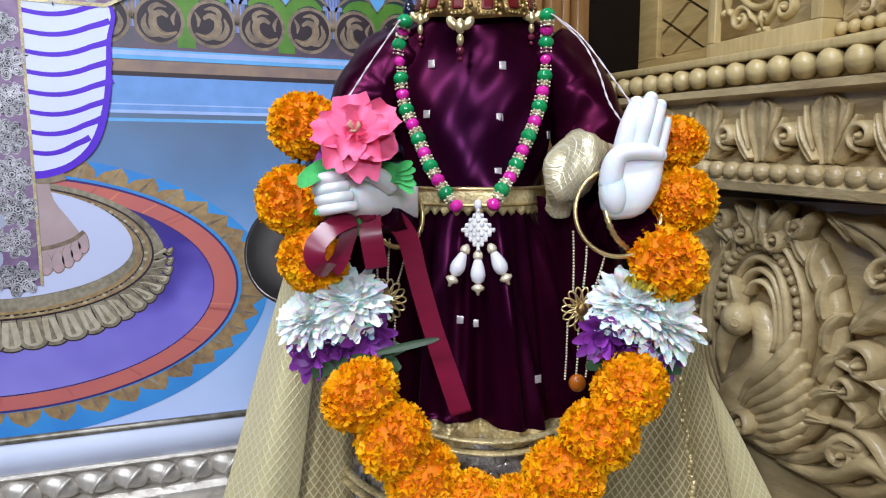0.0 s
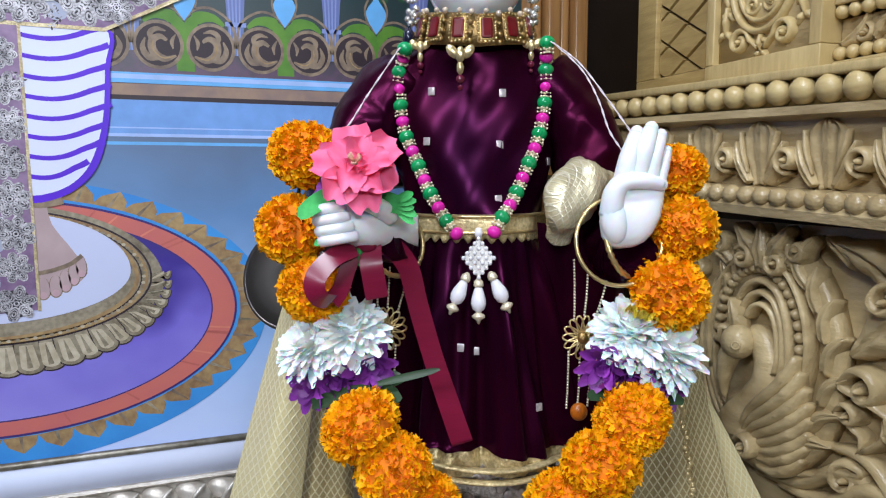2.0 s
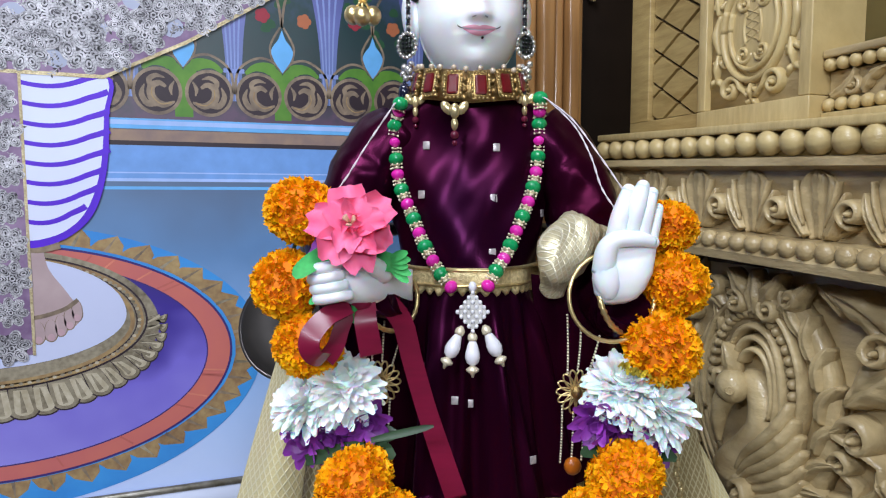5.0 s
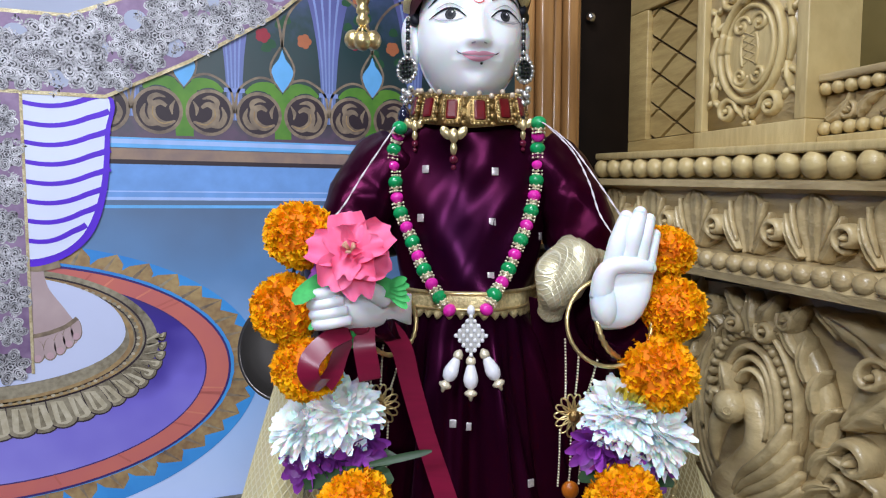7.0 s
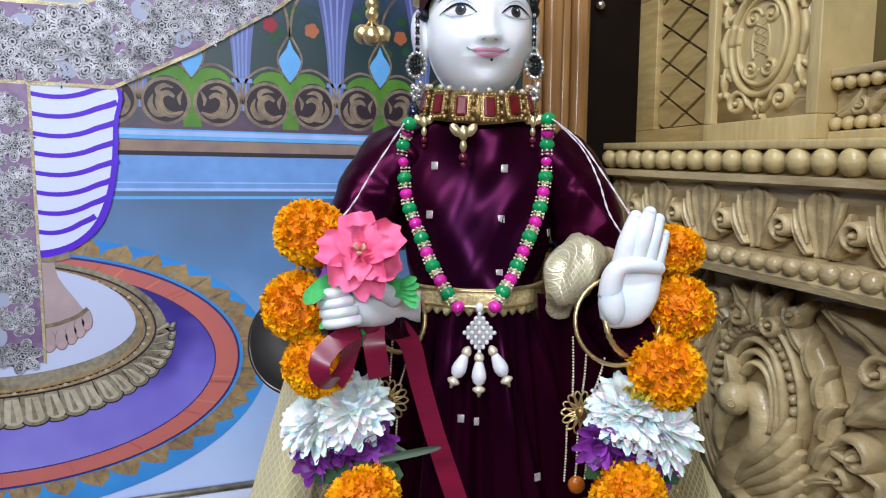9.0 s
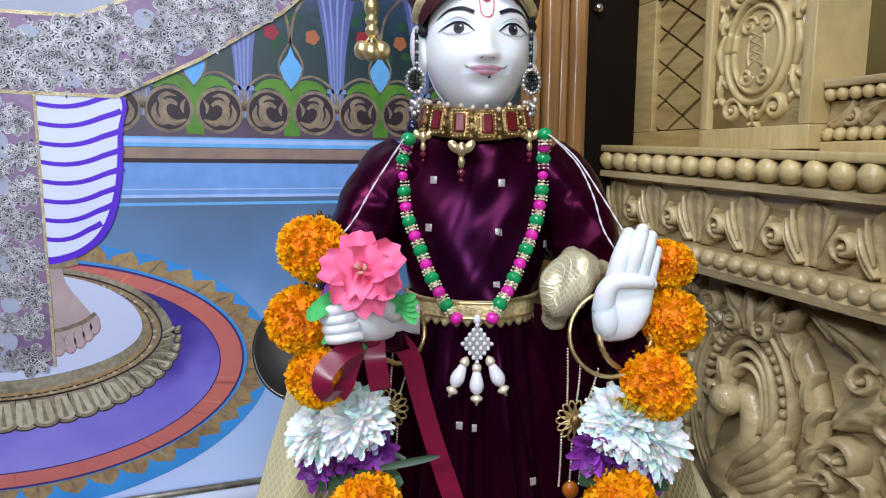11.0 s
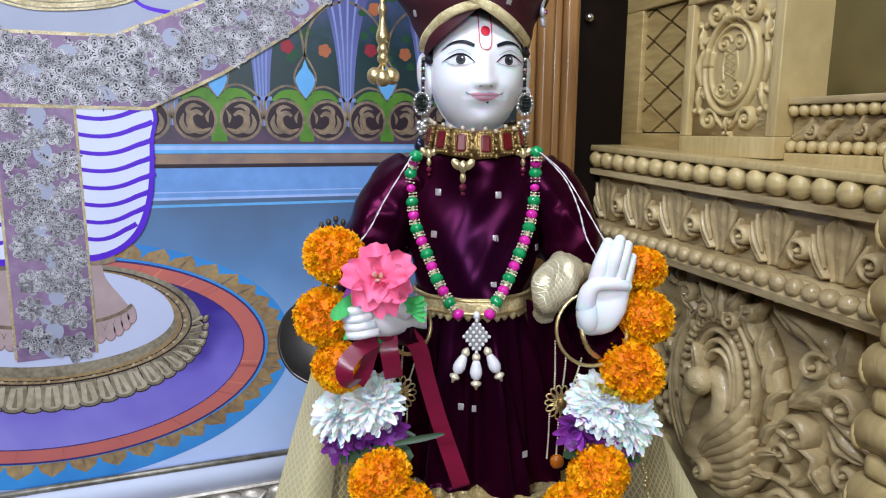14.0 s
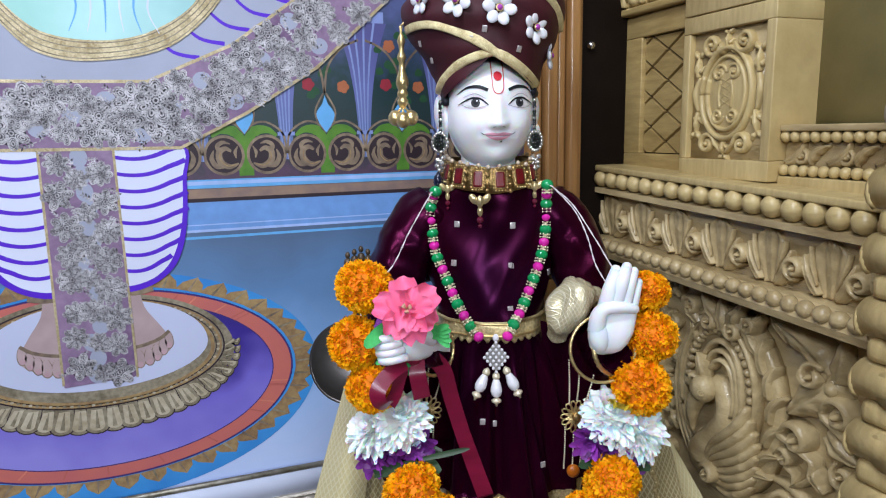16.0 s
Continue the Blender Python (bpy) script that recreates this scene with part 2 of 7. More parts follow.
INKS = [
    # printed fade, its lowest stop paled to carry the glass's reflected haze
    ramp_mat("print_ground_haze", [(0, (0.55, 0.66, 0.95)), (0.45, (0.26, 0.45, 0.8)), (0.8, (0.11, 0.23, 0.45)), (1, (0.085, 0.14, 0.25))], "Z", 0.9, 1.26, grain=0.22, scale=14),   # 0
    ink("white_line", (0.66, 0.74, 0.95)),                                     # 1
    ink("panel_blue", (0.16, 0.33, 0.7)),                                      # 2
    ink("ledge_brown", (0.36, 0.24, 0.16), second=(0.2, 0.14, 0.14)),          # 3
    ramp_mat("print_garden", [(0, (0.09, 0.045, 0.09)), (0.2, (0.02, 0.035, 0.04)), (0.55, (0.012, 0.04, 0.045)), (1, (0.07, 0.09, 0.24))], "Z", 1.327, 1.56, grain=0.35, scale=70),  # 4
    ink("bronze", (0.33, 0.25, 0.17), second=(0.1, 0.07, 0.06), scale=120),    # 5
    ink("scroll_dark", (0.035, 0.022, 0.03)),                                  # 6
    ink("leaf_green", (0.13, 0.29, 0.04), second=(0.06, 0.18, 0.025)),          # 7
    ink("drop_blue", (0.14, 0.42, 0.8)),                                       # 8
    ramp_mat("column_blue", [(0, (0.1, 0.16, 0.36)), (0.5, (0.13, 0.15, 0.4)), (1, (0.08, 0.08, 0.25))], "Z", 1.37, 1.52),  # 9
    ink("column_rib", (0.22, 0.28, 0.56)),                                      # 10
    ink("flower_red", (0.3, 0.03, 0.05)),                                      # 11
    ink("flower_rust", (0.4, 0.13, 0.06)),                                     # 12
    ink("rug_blue", (0.06, 0.33, 0.75), second=(0.04, 0.22, 0.6), scale=25),   # 13
    ink("petal_gold", (0.47, 0.33, 0.15), second=(0.2, 0.11, 0.06), scale=110),  # 14
    ink("rug_orange", (0.6, 0.17, 0.12), second=(0.5, 0.13, 0.14), scale=18),  # 15
    # printed violet, lifted at the bottom for the same glass haze
    ramp_mat("rug_violet_haze", [(0, (0.28, 0.25, 0.72)), (0.4, (0.18, 0.14, 0.6)), (0.62, (0.04, 0.02, 0.26)), (1, (0.02, 0.01, 0.12))], "Z", 0.95, 1.19, grain=0.75, scale=13),  # 16
    ink("rug_line", (0.05, 0.03, 0.16)),                                       # 17
    ink("stool_gold", (0.38, 0.33, 0.24), second=(0.12, 0.095, 0.06), scale=170),  # 18
    ink("stool_white", (0.56, 0.6, 0.82), vary=0.08, scale=9),                 # 19
    ink("skin", (0.5, 0.38, 0.39), second=(0.34, 0.24, 0.25), scale=30),       # 20
    ink("trouser_white", (0.7, 0.74, 0.93), vary=0.06, scale=12),              # 21
    ink("violet", (0.1, 0.02, 0.62)),                                          # 22
    ink("lilac", (0.34, 0.23, 0.37), second=(0.17, 0.1, 0.2), scale=90),      # 23
    glitter_mat("silver_thread", (0.03, 0.027, 0.033), (0.74, 0.72, 0.77), 420, 0.15, 0.35),  # 24
    ramp_mat("mint_cloth", [(0, (0.3, 0.62, 0.58)), (0.5, (0.42, 0.74, 0.74)), (1, (0.3, 0.58, 0.6))], "X", -0.26, -0.06, grain=0.5, scale=20),  # 25
    glitter_mat("gold_braid", (0.3, 0.22, 0.1), (0.72, 0.62, 0.4), 400, 0.3),  # 26
    ink("hem_white", (0.37, 0.4, 0.53), vary=0.12, scale=15),                  # 27
    ink("toe_rose", (0.5, 0.33, 0.37)),                                       # 28
    mat("silver_thread_dark", (0.035, 0.03, 0.04), 0.5, vary=0.6, scale=500),   # 29
    ink("orange_dark", (0.5, 0.13, 0.11)),                                      # 30
    ink("crease_orange", (0.66, 0.22, 0.15)),                                   # 31
    ink("petal_light", (0.6, 0.54, 0.42), second=(0.36, 0.3, 0.2), scale=150),   # 32
    ink("pale_line", (0.36, 0.5, 0.85)),                                       # 33
    ink("leaf_dark", (0.025, 0.085, 0.04)),                                    # 34
]

picture = empty("framed_picture", "large framed devotional print under glass with silvered frame", "picture")
pb = bmesh.new()


def flat(pts, layer, mi):
    """A printed patch: an outline in the print's plane."""
    vs = [pb.verts.new((x, PY - 0.00008 * layer, z)) for x, z in pts]
    f = pb.faces.new(vs)
    f.material_index = mi
    return f


def flat_strip(pts, width, layer, mi):
    """A printed line along pts, with one width or a list."""
    ps = [Vector((p[0], p[1])) for p in pts]
    n = len(ps)
    ws = width if isinstance(width, (list, tuple)) else [width] * n
    a, b = [], []
    for i, p in enumerate(ps):
        d = (ps[min(i + 1, n - 1)] - ps[max(i - 1, 0)]).normalized()
        q = Vector((-d.y, d.x)) * ws[i] / 2
        a.append(pb.verts.new((p.x + q.x, PY - 0.00008 * layer, p.y + q.y)))
        b.append(pb.verts.new((p.x - q.x, PY - 0.00008 * layer, p.y - q.y)))
    for i in range(n - 1):
        pb.faces.new((a[i], a[i + 1], b[i + 1], b[i])).material_index = mi


def oval(cx, cz, rx, rt, rb, n=72, a0=0.0, a1=TAU):
    out = []
    for k in range(n):
        a = a0 + (a1 - a0) * k / (n if a1 - a0 > 6.28 else n - 1)
        s = math.sin(a)
        out.append((cx + rx * math.cos(a), cz + (rt if s > 0 else rb) * s))
    return out


def spl2(pts, per=6):
    return [(p.x, p.y) for p in spline([(a, b, 0) for a, b in pts], per)]


def rect(x0, z0, x1, z1, layer, mi):
    flat([(x0, z0), (x1, z0), (x1, z1), (x0, z1)], layer, mi)


X0, X1 = -0.62, 0.418
rect(X0, 0.86, X1, 1.262, 0, 0)
rect(X0, 1.262, X1, 1.327, 0, 2)
rect(X0, 1.259, X1, 1.2625, 1, 33)
rect(X0, 1.268, X1, 1.2695, 1, 33)
rect(X0, 1.25, X1, 1.2535, 1, 8)
rect(X0, 1.299, X1, 1.304, 1, 6)
rect(X0, 1.304, X1, 1.317, 1, 3)
rect(X0, 1.3165, X1, 1.3285, 1, 8)
rect(X0, 1.3215, X1, 1.3265, 2, 33)
rect(X0, 1.3275, X1, 1.9, 0, 4)
# the garden border: curls, green lilies, drops and fan columns
PITCH = 0.1095
for i in range(-6, 3):
    vx = 0.1035 + PITCH * i
    for s in (-1, 1):
        cx, cz = vx + s * 0.0275, 1.3595
        flat(oval(cx, cz, 0.0262, 0.0265, 0.0265, 36), 3, 5)
        flat(oval(cx, cz, 0.0225, 0.0228, 0.0228, 36), 4, 6)
        # a forked acanthus leaf inside the ring
        for lay, (pts, ws) in enumerate((([(-0.018, -0.011), (-0.006, -0.015), (0.005, -0.008), (0.006, 0.004), (-0.002, 0.009), (-0.009, 0.005)], (0.002, 0.007, 0.009, 0.008, 0.006, 0.003)),
                        ([(-0.002, -0.014), (0.01, -0.014), (0.016, -0.004), (0.013, 0.007)], (0.004, 0.007, 0.006, 0.001)),
                        ([(0.005, 0.002), (0.008, 0.012), (0.001, 0.017), (-0.008, 0.015)], (0.005, 0.006, 0.005, 0.001)),
                        ([(-0.018, 0.012), (-0.014, 0.004), (-0.015, -0.004)], (0.001, 0.0045, 0.001)))):
            line = spl2([(cx + s * a, cz + c) for a, c in pts], 6)
            flat_strip(line, [float(np.interp(i / (len(line) - 1) * (len(ws) - 1), range(len(ws)), ws)) for i in range(len(line))], 5 + 0.3 * lay, 5)
        flat_strip(spl2([(cx - s * 0.015, cz - 0.012), (cx - s * 0.004, cz - 0.014), (cx + s * 0.005, cz - 0.006), (cx + s * 0.005, cz + 0.004)]), 0.0012, 6.8, 14)
        # a green lobe that climbs over the curl
        flat_strip(spl2([(vx + s * 0.001, 1.332), (vx + s * 0.003, 1.372), (vx + s * 0.013, 1.39), (vx + s * 0.03, 1.392), (vx + s * 0.042, 1.384)]),
                   [0.017 - 0.0002 * k * k / 4 if k < 12 else 0.0142 - (k - 12) * 0.0009 for k in range(25)], 2.3 + 0.35 * s, 7)
        flat_strip(spl2([(vx + s * 0.0, 1.388), (vx + s * 0.012, 1.4), (vx + s * 0.03, 1.402), (vx + s * 0.05, 1.387), (vx + s * 0.054, 1.36)]), 0.0028, 3, 5)
        flat_strip(spl2([(vx + s * 0.002, 1.44), (vx + s * 0.0135, 1.418), (vx + s * 0.011, 1.4)]), 0.0025, 3, 5)
        flat_strip(spl2([(vx, 1.44), (vx + s * 0.006, 1.475), (vx + s * 0.025, 1.5), (vx + s * 0.05, 1.512)]), 0.003, 2, 5)
    flat([(vx, 1.437), *spl2([(vx + 0.004, 1.426), (vx + 0.0125, 1.413), (vx + 0.009, 1.4), (vx, 1.387)], 4),
          *spl2([(vx - 0.009, 1.4), (vx - 0.0125, 1.413), (vx - 0.004, 1.426)], 4)], 4, 8)
    cx = vx + PITCH / 2
    col = spl2([(cx + 0.0085, 1.352), (cx + 0.009, 1.39), (cx + 0.013, 1.44), (cx + 0.022, 1.49), (cx + 0.036, 1.535)], 4)
    flat([*col, *[(2 * cx - x, z) for x, z in reversed(col)]], 1, 9)
    for k in (-0.7, -0.3, 0.1, 0.5):
        flat_strip([(cx + k * (x - cx), z) for x, z in col], [0.0012 + 0.00012 * j for j in range(len(col))], 2, 10)
    rect(cx - 0.0115, 1.384, cx + 0.0115, 1.389, 3, 10)
    rect(cx - 0.032, 1.535, cx + 0.032, 1.55, 3, 10)
    for k in range(14):
        rr = random.Random(i * 40 + k)
        fx, fz = vx + rr.uniform(-0.035, 0.035), rr.uniform(1.425, 1.53)
        flat(oval(fx, fz, 0.006, 0.008, 0.003, 9), 1 + 0.05 * k, 34)
    for k, (dx, z, mi) in enumerate(((-0.022, 1.452, 11), (0.026, 1.449, 12), (-0.016, 1.505, 12))):
        for j in range(5):
            a = TAU * j / 5 + i
            flat(oval(vx + dx + 0.0045 * math.cos(a), z + 0.0045 * math.sin(a), 0.0045, 0.0045, 0.0045, 9), 3 + 0.1 * j, mi)
# the round rug
flat(oval(FX, 1.065, 0.281, 0.15, 0.163, 96), 7, 13)
for k in range(46):
    a = TAU * k / 46
    s, c = math.sin(a), math.cos(a)
    rr, rb = (0.131 if s > 0 else 0.131), 0.25
    x, z = FX + rb * c, 1.065 + rr * s
    tx, tz = -rb * s, rr * c
    q = math.hypot(tx, tz)
    tx, tz = tx / q, tz / q
    w, h = 0.0172, 0.0315
    nx, nz = c * 0.9, s * 0.62
    flat([(x - tx * w, z - tz * w), (x - tx * w * 0.75 + nx * h * 0.5, z - tz * w * 0.75 + nz * h * 0.55), (x + nx * h, z + nz * h),
          (x + tx * w * 0.75 + nx * h * 0.5, z + tz * w * 0.75 + nz * h * 0.55), (x + tx * w, z + tz * w)], 8 + 0.4 * (k % 2), 14)
    flat_strip([(x, z), (x + nx * h * 0.9, z + nz * h * 0.9)], [0.004, 0.0008], 9, 5 if k % 3 else 18)
flat(oval(FX, 1.065, 0.2465, 0.128, 0.1305, 96), 9, 17)
flat(oval(FX, 1.065, 0.244, 0.1255, 0.128, 96), 10, 15)
flat(oval(FX, 1.065, 0.2195, 0.1115, 0.1125, 96), 11, 17)
flat(oval(FX, 1.065, 0.218, 0.11, 0.111, 96), 12, 16)
for k in range(30):        # creases of the rug's orange band
    rr = random.Random(k)
    a = rr.uniform(0, TAU)
    flat_strip([(FX + 0.2195 * r * math.cos(a), 1.065 + 0.112 * r * math.sin(a)) for r in (1.0, 1.055, 1.11)], 0.002, 13, 30 + k % 2)
# the round stool
flat(oval(FX, 1.098, 0.168, 0.09, 0.075, 80), 14, 18)
for k in range(28):
    a = math.pi + math.pi * (k + 0.5) / 28 + 0.24 * (k / 27 - 0.5)
    c, s = math.cos(a), math.sin(a)
    x0, z0, x1, z1 = FX + 0.156 * c, 1.1 + 0.062 * s, FX + 0.172 * c, 1.094 + 0.092 * s
    w = 0.0165 * (0.3 + 0.7 * abs(s))
    flat([(x0 - w * 0.75, z0), *[(x1 + w * 0.95 * math.cos(q), z1 + 0.009 + 0.011 * math.sin(q)) for q in np.linspace(math.pi, TAU, 9)], (x0 + w * 0.75, z0)], 16 + 0.4 * (k % 2), 6)
    flat([(x0 - w * 0.68, z0), *[(x1 + w * 0.84 * math.cos(q), z1 + 0.009 + 0.0095 * math.sin(q)) for q in np.linspace(math.pi, TAU, 9)], (x0 + w * 0.68, z0)], 16.2 + 0.4 * (k % 2), 18)
    flat([(x0 - w * 0.4, z0 - 0.004), *[(x1 + w * 0.55 * math.cos(q), z1 + 0.009 + 0.006 * math.sin(q)) for q in np.linspace(math.pi, TAU, 9)], (x0 + w * 0.4, z0 - 0.004)], 17 + 0.4 * (k % 2), 32)
    flat_strip([(x0, z0 - 0.005), (x1, z1 + 0.006)], [0.001, w * 0.35], 17.8, 18)
for r, mi, w in ((0.155, 6, 0.002), (0.15, 14, 0.004), (0.145, 6, 0.0015), (0.1405, 14, 0.0045)):
    flat_strip(oval(FX, 1.104, r, r * 0.5, r * 0.43, 80, 0, TAU) + [(FX + r, 1.104)], w, 19, mi)
for k in range(110):
    a = TAU * k / 110
    flat(oval(FX + 0.1475 * math.cos(a), 1.104 + 0.1475 * (0.5 if math.sin(a) > 0 else 0.43) * math.sin(a), 0.0022, 0.0018, 0.0018, 7), 20, 32 if k % 3 == 0 else 18)
flat(oval(FX, 1.112, 0.1345, 0.068, 0.052, 80), 21, 19)
# the painted figure, in plain shapes: feet, trouser legs, braid
for s in (-1, 1):
    def P(dx, z):
        return (FX + s * dx, z)
    flat([P(*p) for p in spl2([(0.026, 1.2), (0.052, 1.196), (0.06, 1.165), (0.077, 1.138), (0.09, 1.112), (0.076, 1.096), (0.048, 1.087), (0.036, 1.1), (0.028, 1.15)], 4)], 22, 20)
    for j, (dx, z) in enumerate(((0.048, 1.089), (0.06, 1.091), (0.0695, 1.096), (0.078, 1.103), (0.0855, 1.111))):
        flat(oval(FX + s * dx, z + 0.0035, 0.0072 - 0.0003 * j, 0.0155, 0.0098, 14), 22.5, 5)
        flat(oval(FX + s * dx, z + 0.004, 0.0063 - 0.0003 * j, 0.015, 0.009, 14), 23, 20)
        flat(oval(FX + s * dx, z - 0.001, 0.0036, 0.004, 0.004, 12), 24, 28)
    flat_strip([P(*p) for p in spl2([(0.042, 1.112), (0.058, 1.115), (0.075, 1.121), (0.087, 1.13)])], 0.0045, 25, 5)
    flat_strip([P(*p) for p in spl2([(0.034, 1.19), (0.05, 1.186), (0.072, 1.19)])], 0.008, 25, 5)
    leg = spl2([(0.03, 1.376), (0.123, 1.374), (0.1245, 1.33), (0.1205, 1.272), (0.107, 1.226), (0.083, 1.2), (0.052, 1.188), (0.03, 1.19)], 5)
    flat([P(*p) for p in leg], 26, 22)
    inner = spl2([(0.03, 1.376), (0.119, 1.374), (0.1195, 1.33), (0.114, 1.272), (0.1, 1.229), (0.079, 1.206), (0.052, 1.196), (0.03, 1.197)], 5)
    flat([P(*p) for p in inner], 27, 21)
    for k in range(8):
        z = 1.366 - 0.0206 * k
        xe = 0.1245 - max(0, k - 3.5) ** 2 * 0.0021
        n = 19
        line = [(0.03 + (xe - 0.03) * t, z - 0.006 * math.sin(math.pi * min(1, t * 1.25)) + 0.012 * t ** 4 - 0.002) for t in np.linspace(0, 1, n)]
        flat_strip([P(*p) for p in line], [0.0046 + 0.002 * (j / n) ** 2 for j in range(n)], 28 + 0.05 * k, 22)
rng = random.Random(5)


def rosette(x, z, r, layer):
    """A braid flower of looped silver thread."""
    n = rng.choice((6, 7, 8, 9))
    a0 = rng.uniform(0, 1)
    layer += rng.uniform(0, 0.9)
    flat(oval(x, z, r * 0.78, r * 0.78, r * 0.78, 14), layer, 29)
    for k in range(n):
        a = a0 + TAU * k / n
        px, pz = x + 0.62 * r * math.cos(a), z + 0.62 * r * math.sin(a)
        flat(oval(px, pz, r * 0.32, r * 0.32, r * 0.32, 9), layer + 0.03 * k, 29)
        for q, w in ((0.4, 0.09), (0.27, 0.07), (0.13, 0.08)):
            lp = [(px + r * q * math.cos(t) * math.cos(a) - r * q * 0.66 * math.sin(t) * math.sin(a),
                   pz + r * q * math.cos(t) * math.sin(a) + r * q * 0.66 * math.sin(t) * math.cos(a)) for t in np.linspace(0, TAU, 11)]
            flat_strip(lp, r * w, layer + 1 + 0.08 * k + q * 0.05, 24)
    flat(oval(x, z, r * 0.16, r * 0.16, r * 0.16, 10), layer + 2, 24)
    flat(oval(x, z, r * 0.08, r * 0.08, r * 0.08, 8), layer + 2.2, 29)


def sprig(x, z, ang, ln, layer):
    """A small leafy twig of silver thread."""
    c, s = math.cos(ang), math.sin(ang)
    flat_strip([(x + c * ln * t, z + s * ln * t) for t in (0, 0.5, 1)], ln * 0.07, layer, 24)
    for t in (0.25, 0.5, 0.75, 1.0):
        for q in (-0.8, 0.8):
            a = ang + q
            lx, lz = x + c * ln * t, z + s * ln * t
            flat([(lx, lz), (lx + ln * 0.16 * math.cos(a - 0.5), lz + ln * 0.16 * math.sin(a - 0.5)), (lx + ln * 0.3 * math.cos(a), lz + ln * 0.3 * math.sin(a)), (lx + ln * 0.16 * math.cos(a + 0.5), lz + ln * 0.16 * math.sin(a + 0.5))], layer + 0.2 + 0.1 * t, 24 if rng.random() < 0.75 else 29)


# the hanging strip
flat([(FX - 0.042, 1.374), (FX + 0.041, 1.374), (FX + 0.044, 1.073), (FX - 0.043, 1.069)], 30, 23)
for k in range(14):
    z = 1.362 - 0.0215 * k
    flat(oval(FX + rng.uniform(-0.008, 0.008), z, 0.01, 0.012, 0.012, 16), 31 + 0.05 * k, 27)
for s in (-1, 1):
    flat_strip([(FX + s * 0.0415, 1.374), (FX + s * 0.0435, 1.072)], 0.003, 32, 26)
    for k in range(8):
        rosette(FX + s * (0.023 + rng.uniform(-0.005, 0.004)), 1.354 - 0.037 * k - (0.012 if s > 0 else 0) + rng.uniform(-0.004, 0.004), rng.uniform(0.015, 0.0195), 33)
    for k in range(16):
        sprig(FX + s * rng.uniform(0.004, 0.034), 1.36 - 0.018 * k, rng.uniform(0, TAU), rng.uniform(0.011, 0.017), 32.2 + 0.03 * k)
for k in range(7):
    rosette(FX + rng.uniform(-0.009, 0.009), 1.335 - 0.042 * k, rng.uniform(0.012, 0.018), 36)
# the white cloth above the wide braid
flat([(-0.46, 1.44), (-0.11, 1.44), (0.09, 1.55), (0.2, 1.75), (-0.46, 1.75)], 30, 27)
for k in range(7):
    x, z = -0.075 + 0.032 * k, 1.482 + 0.018 * k
    flat_strip(spl2([(x - 0.035, z + 0.03), (x - 0.01, z + 0.008), (x + 0.02, z + 0.002)]), [0.003 + 0.0002 * j for j in range(13)], 31, 22)
BAND_LO = [(-0.46, 1.46), (-0.33, 1.373), (-0.086, 1.371), (0.0, 1.415), (0.094, 1.474), (0.197, 1.567), (0.3, 1.68)]
BAND_HI = [(-0.46, 1.54), (-0.3, 1.453), (-0.119, 1.454), (-0.014, 1.501), (0.069, 1.561), (0.19, 1.68)]
flat(BAND_LO + BAND_HI[::-1], 33, 23)
for line in (BAND_LO, BAND_HI):
    flat_strip(line, 0.004, 34, 26)
for k in range(64):
    t = k / 63
    x = -0.33 + 0.6 * t
    lo = np.interp(x, [p[0] for p in BAND_LO], [p[1] for p in BAND_LO])
    hi = np.interp(x, [p[0] for p in BAND_HI], [p[1] for p in BAND_HI])
    q = (k % 3) / 2
    r = rng.uniform(0.015, 0.027)
    z = lo + r + (hi - lo - 2 * r) * min(1, max(0, q + rng.uniform(-0.12, 0.12)))
    if k % 4 == 1:
        flat(oval(x, z, 0.012, 0.011, 0.011, 14), 34.1 + 0.004 * k, 27 if k % 2 else 23)
    else:
        rosette(x, z, r, 35 + 3 * (k % 4))
    for j in range(3):
        sprig(x + rng.uniform(-0.01, 0.01), lo + (hi - lo) * rng.uniform(0.1, 0.9), rng.uniform(0, TAU), rng.uniform(0.01, 0.017), 34.5 + 0.005 * k)
# the mint cloth with its gold braid
MB = spl2([(-0.33, 1.6), (-0.271, 1.52), (-0.234, 1.486), (-0.174, 1.478), (-0.089, 1.497), (-0.024, 1.556), (0.0, 1.62)], 6)
MI = spl2([(-0.31, 1.6), (-0.253, 1.528), (-0.214, 1.506), (-0.153, 1.503), (-0.1, 1.519), (-0.052, 1.556), (-0.03, 1.62)], 6)
flat(MB, 48, 26)
flat(MI, 49, 25)
for k in range(6):
    flat_strip(spl2([(-0.2 + 0.02 * k, 1.512), (-0.19 + 0.016 * k, 1.55), (-0.22 + 0.03 * k, 1.61)]), [0.0008 + 0.0003 * j for j in range(13)], 50, 1 if k % 2 else 8)
for j in range(4):
    q = (j + 0.5) / 4
    flat_strip([(a[0] * q + b[0] * (1 - q), a[1] * q + b[1] * (1 - q)) for a, b in zip(MI, MB)], 0.0014, 50, 18)
print_ob = part("print", pb, INKS, picture, "printed figure on a round rug in a painted hall", smooth=False)
part("backing_board", box(bmesh.new(), (X0 - 0.05, PY + 0.002, 0.8), (X1, PY + 0.02, 1.92)), M_BLACKWOOD, picture)
b = bmesh.new()
tube(b, [(X0, PY - 0.017, 0.9085), (X1, PY - 0.017, 0.9085)], 0.0042, 8)
part("inner_bead", b, mat("tarnished_gilt", (0.42, 0.4, 0.36), 0.4, metal=0.6, second=(0.12, 0.1, 0.06), scale=90), picture, "worn gilt slip")
b = box(bmesh.new(), (X0, PY - 0.019, 0.868), (X1, PY - 0.0165, 0.9055))
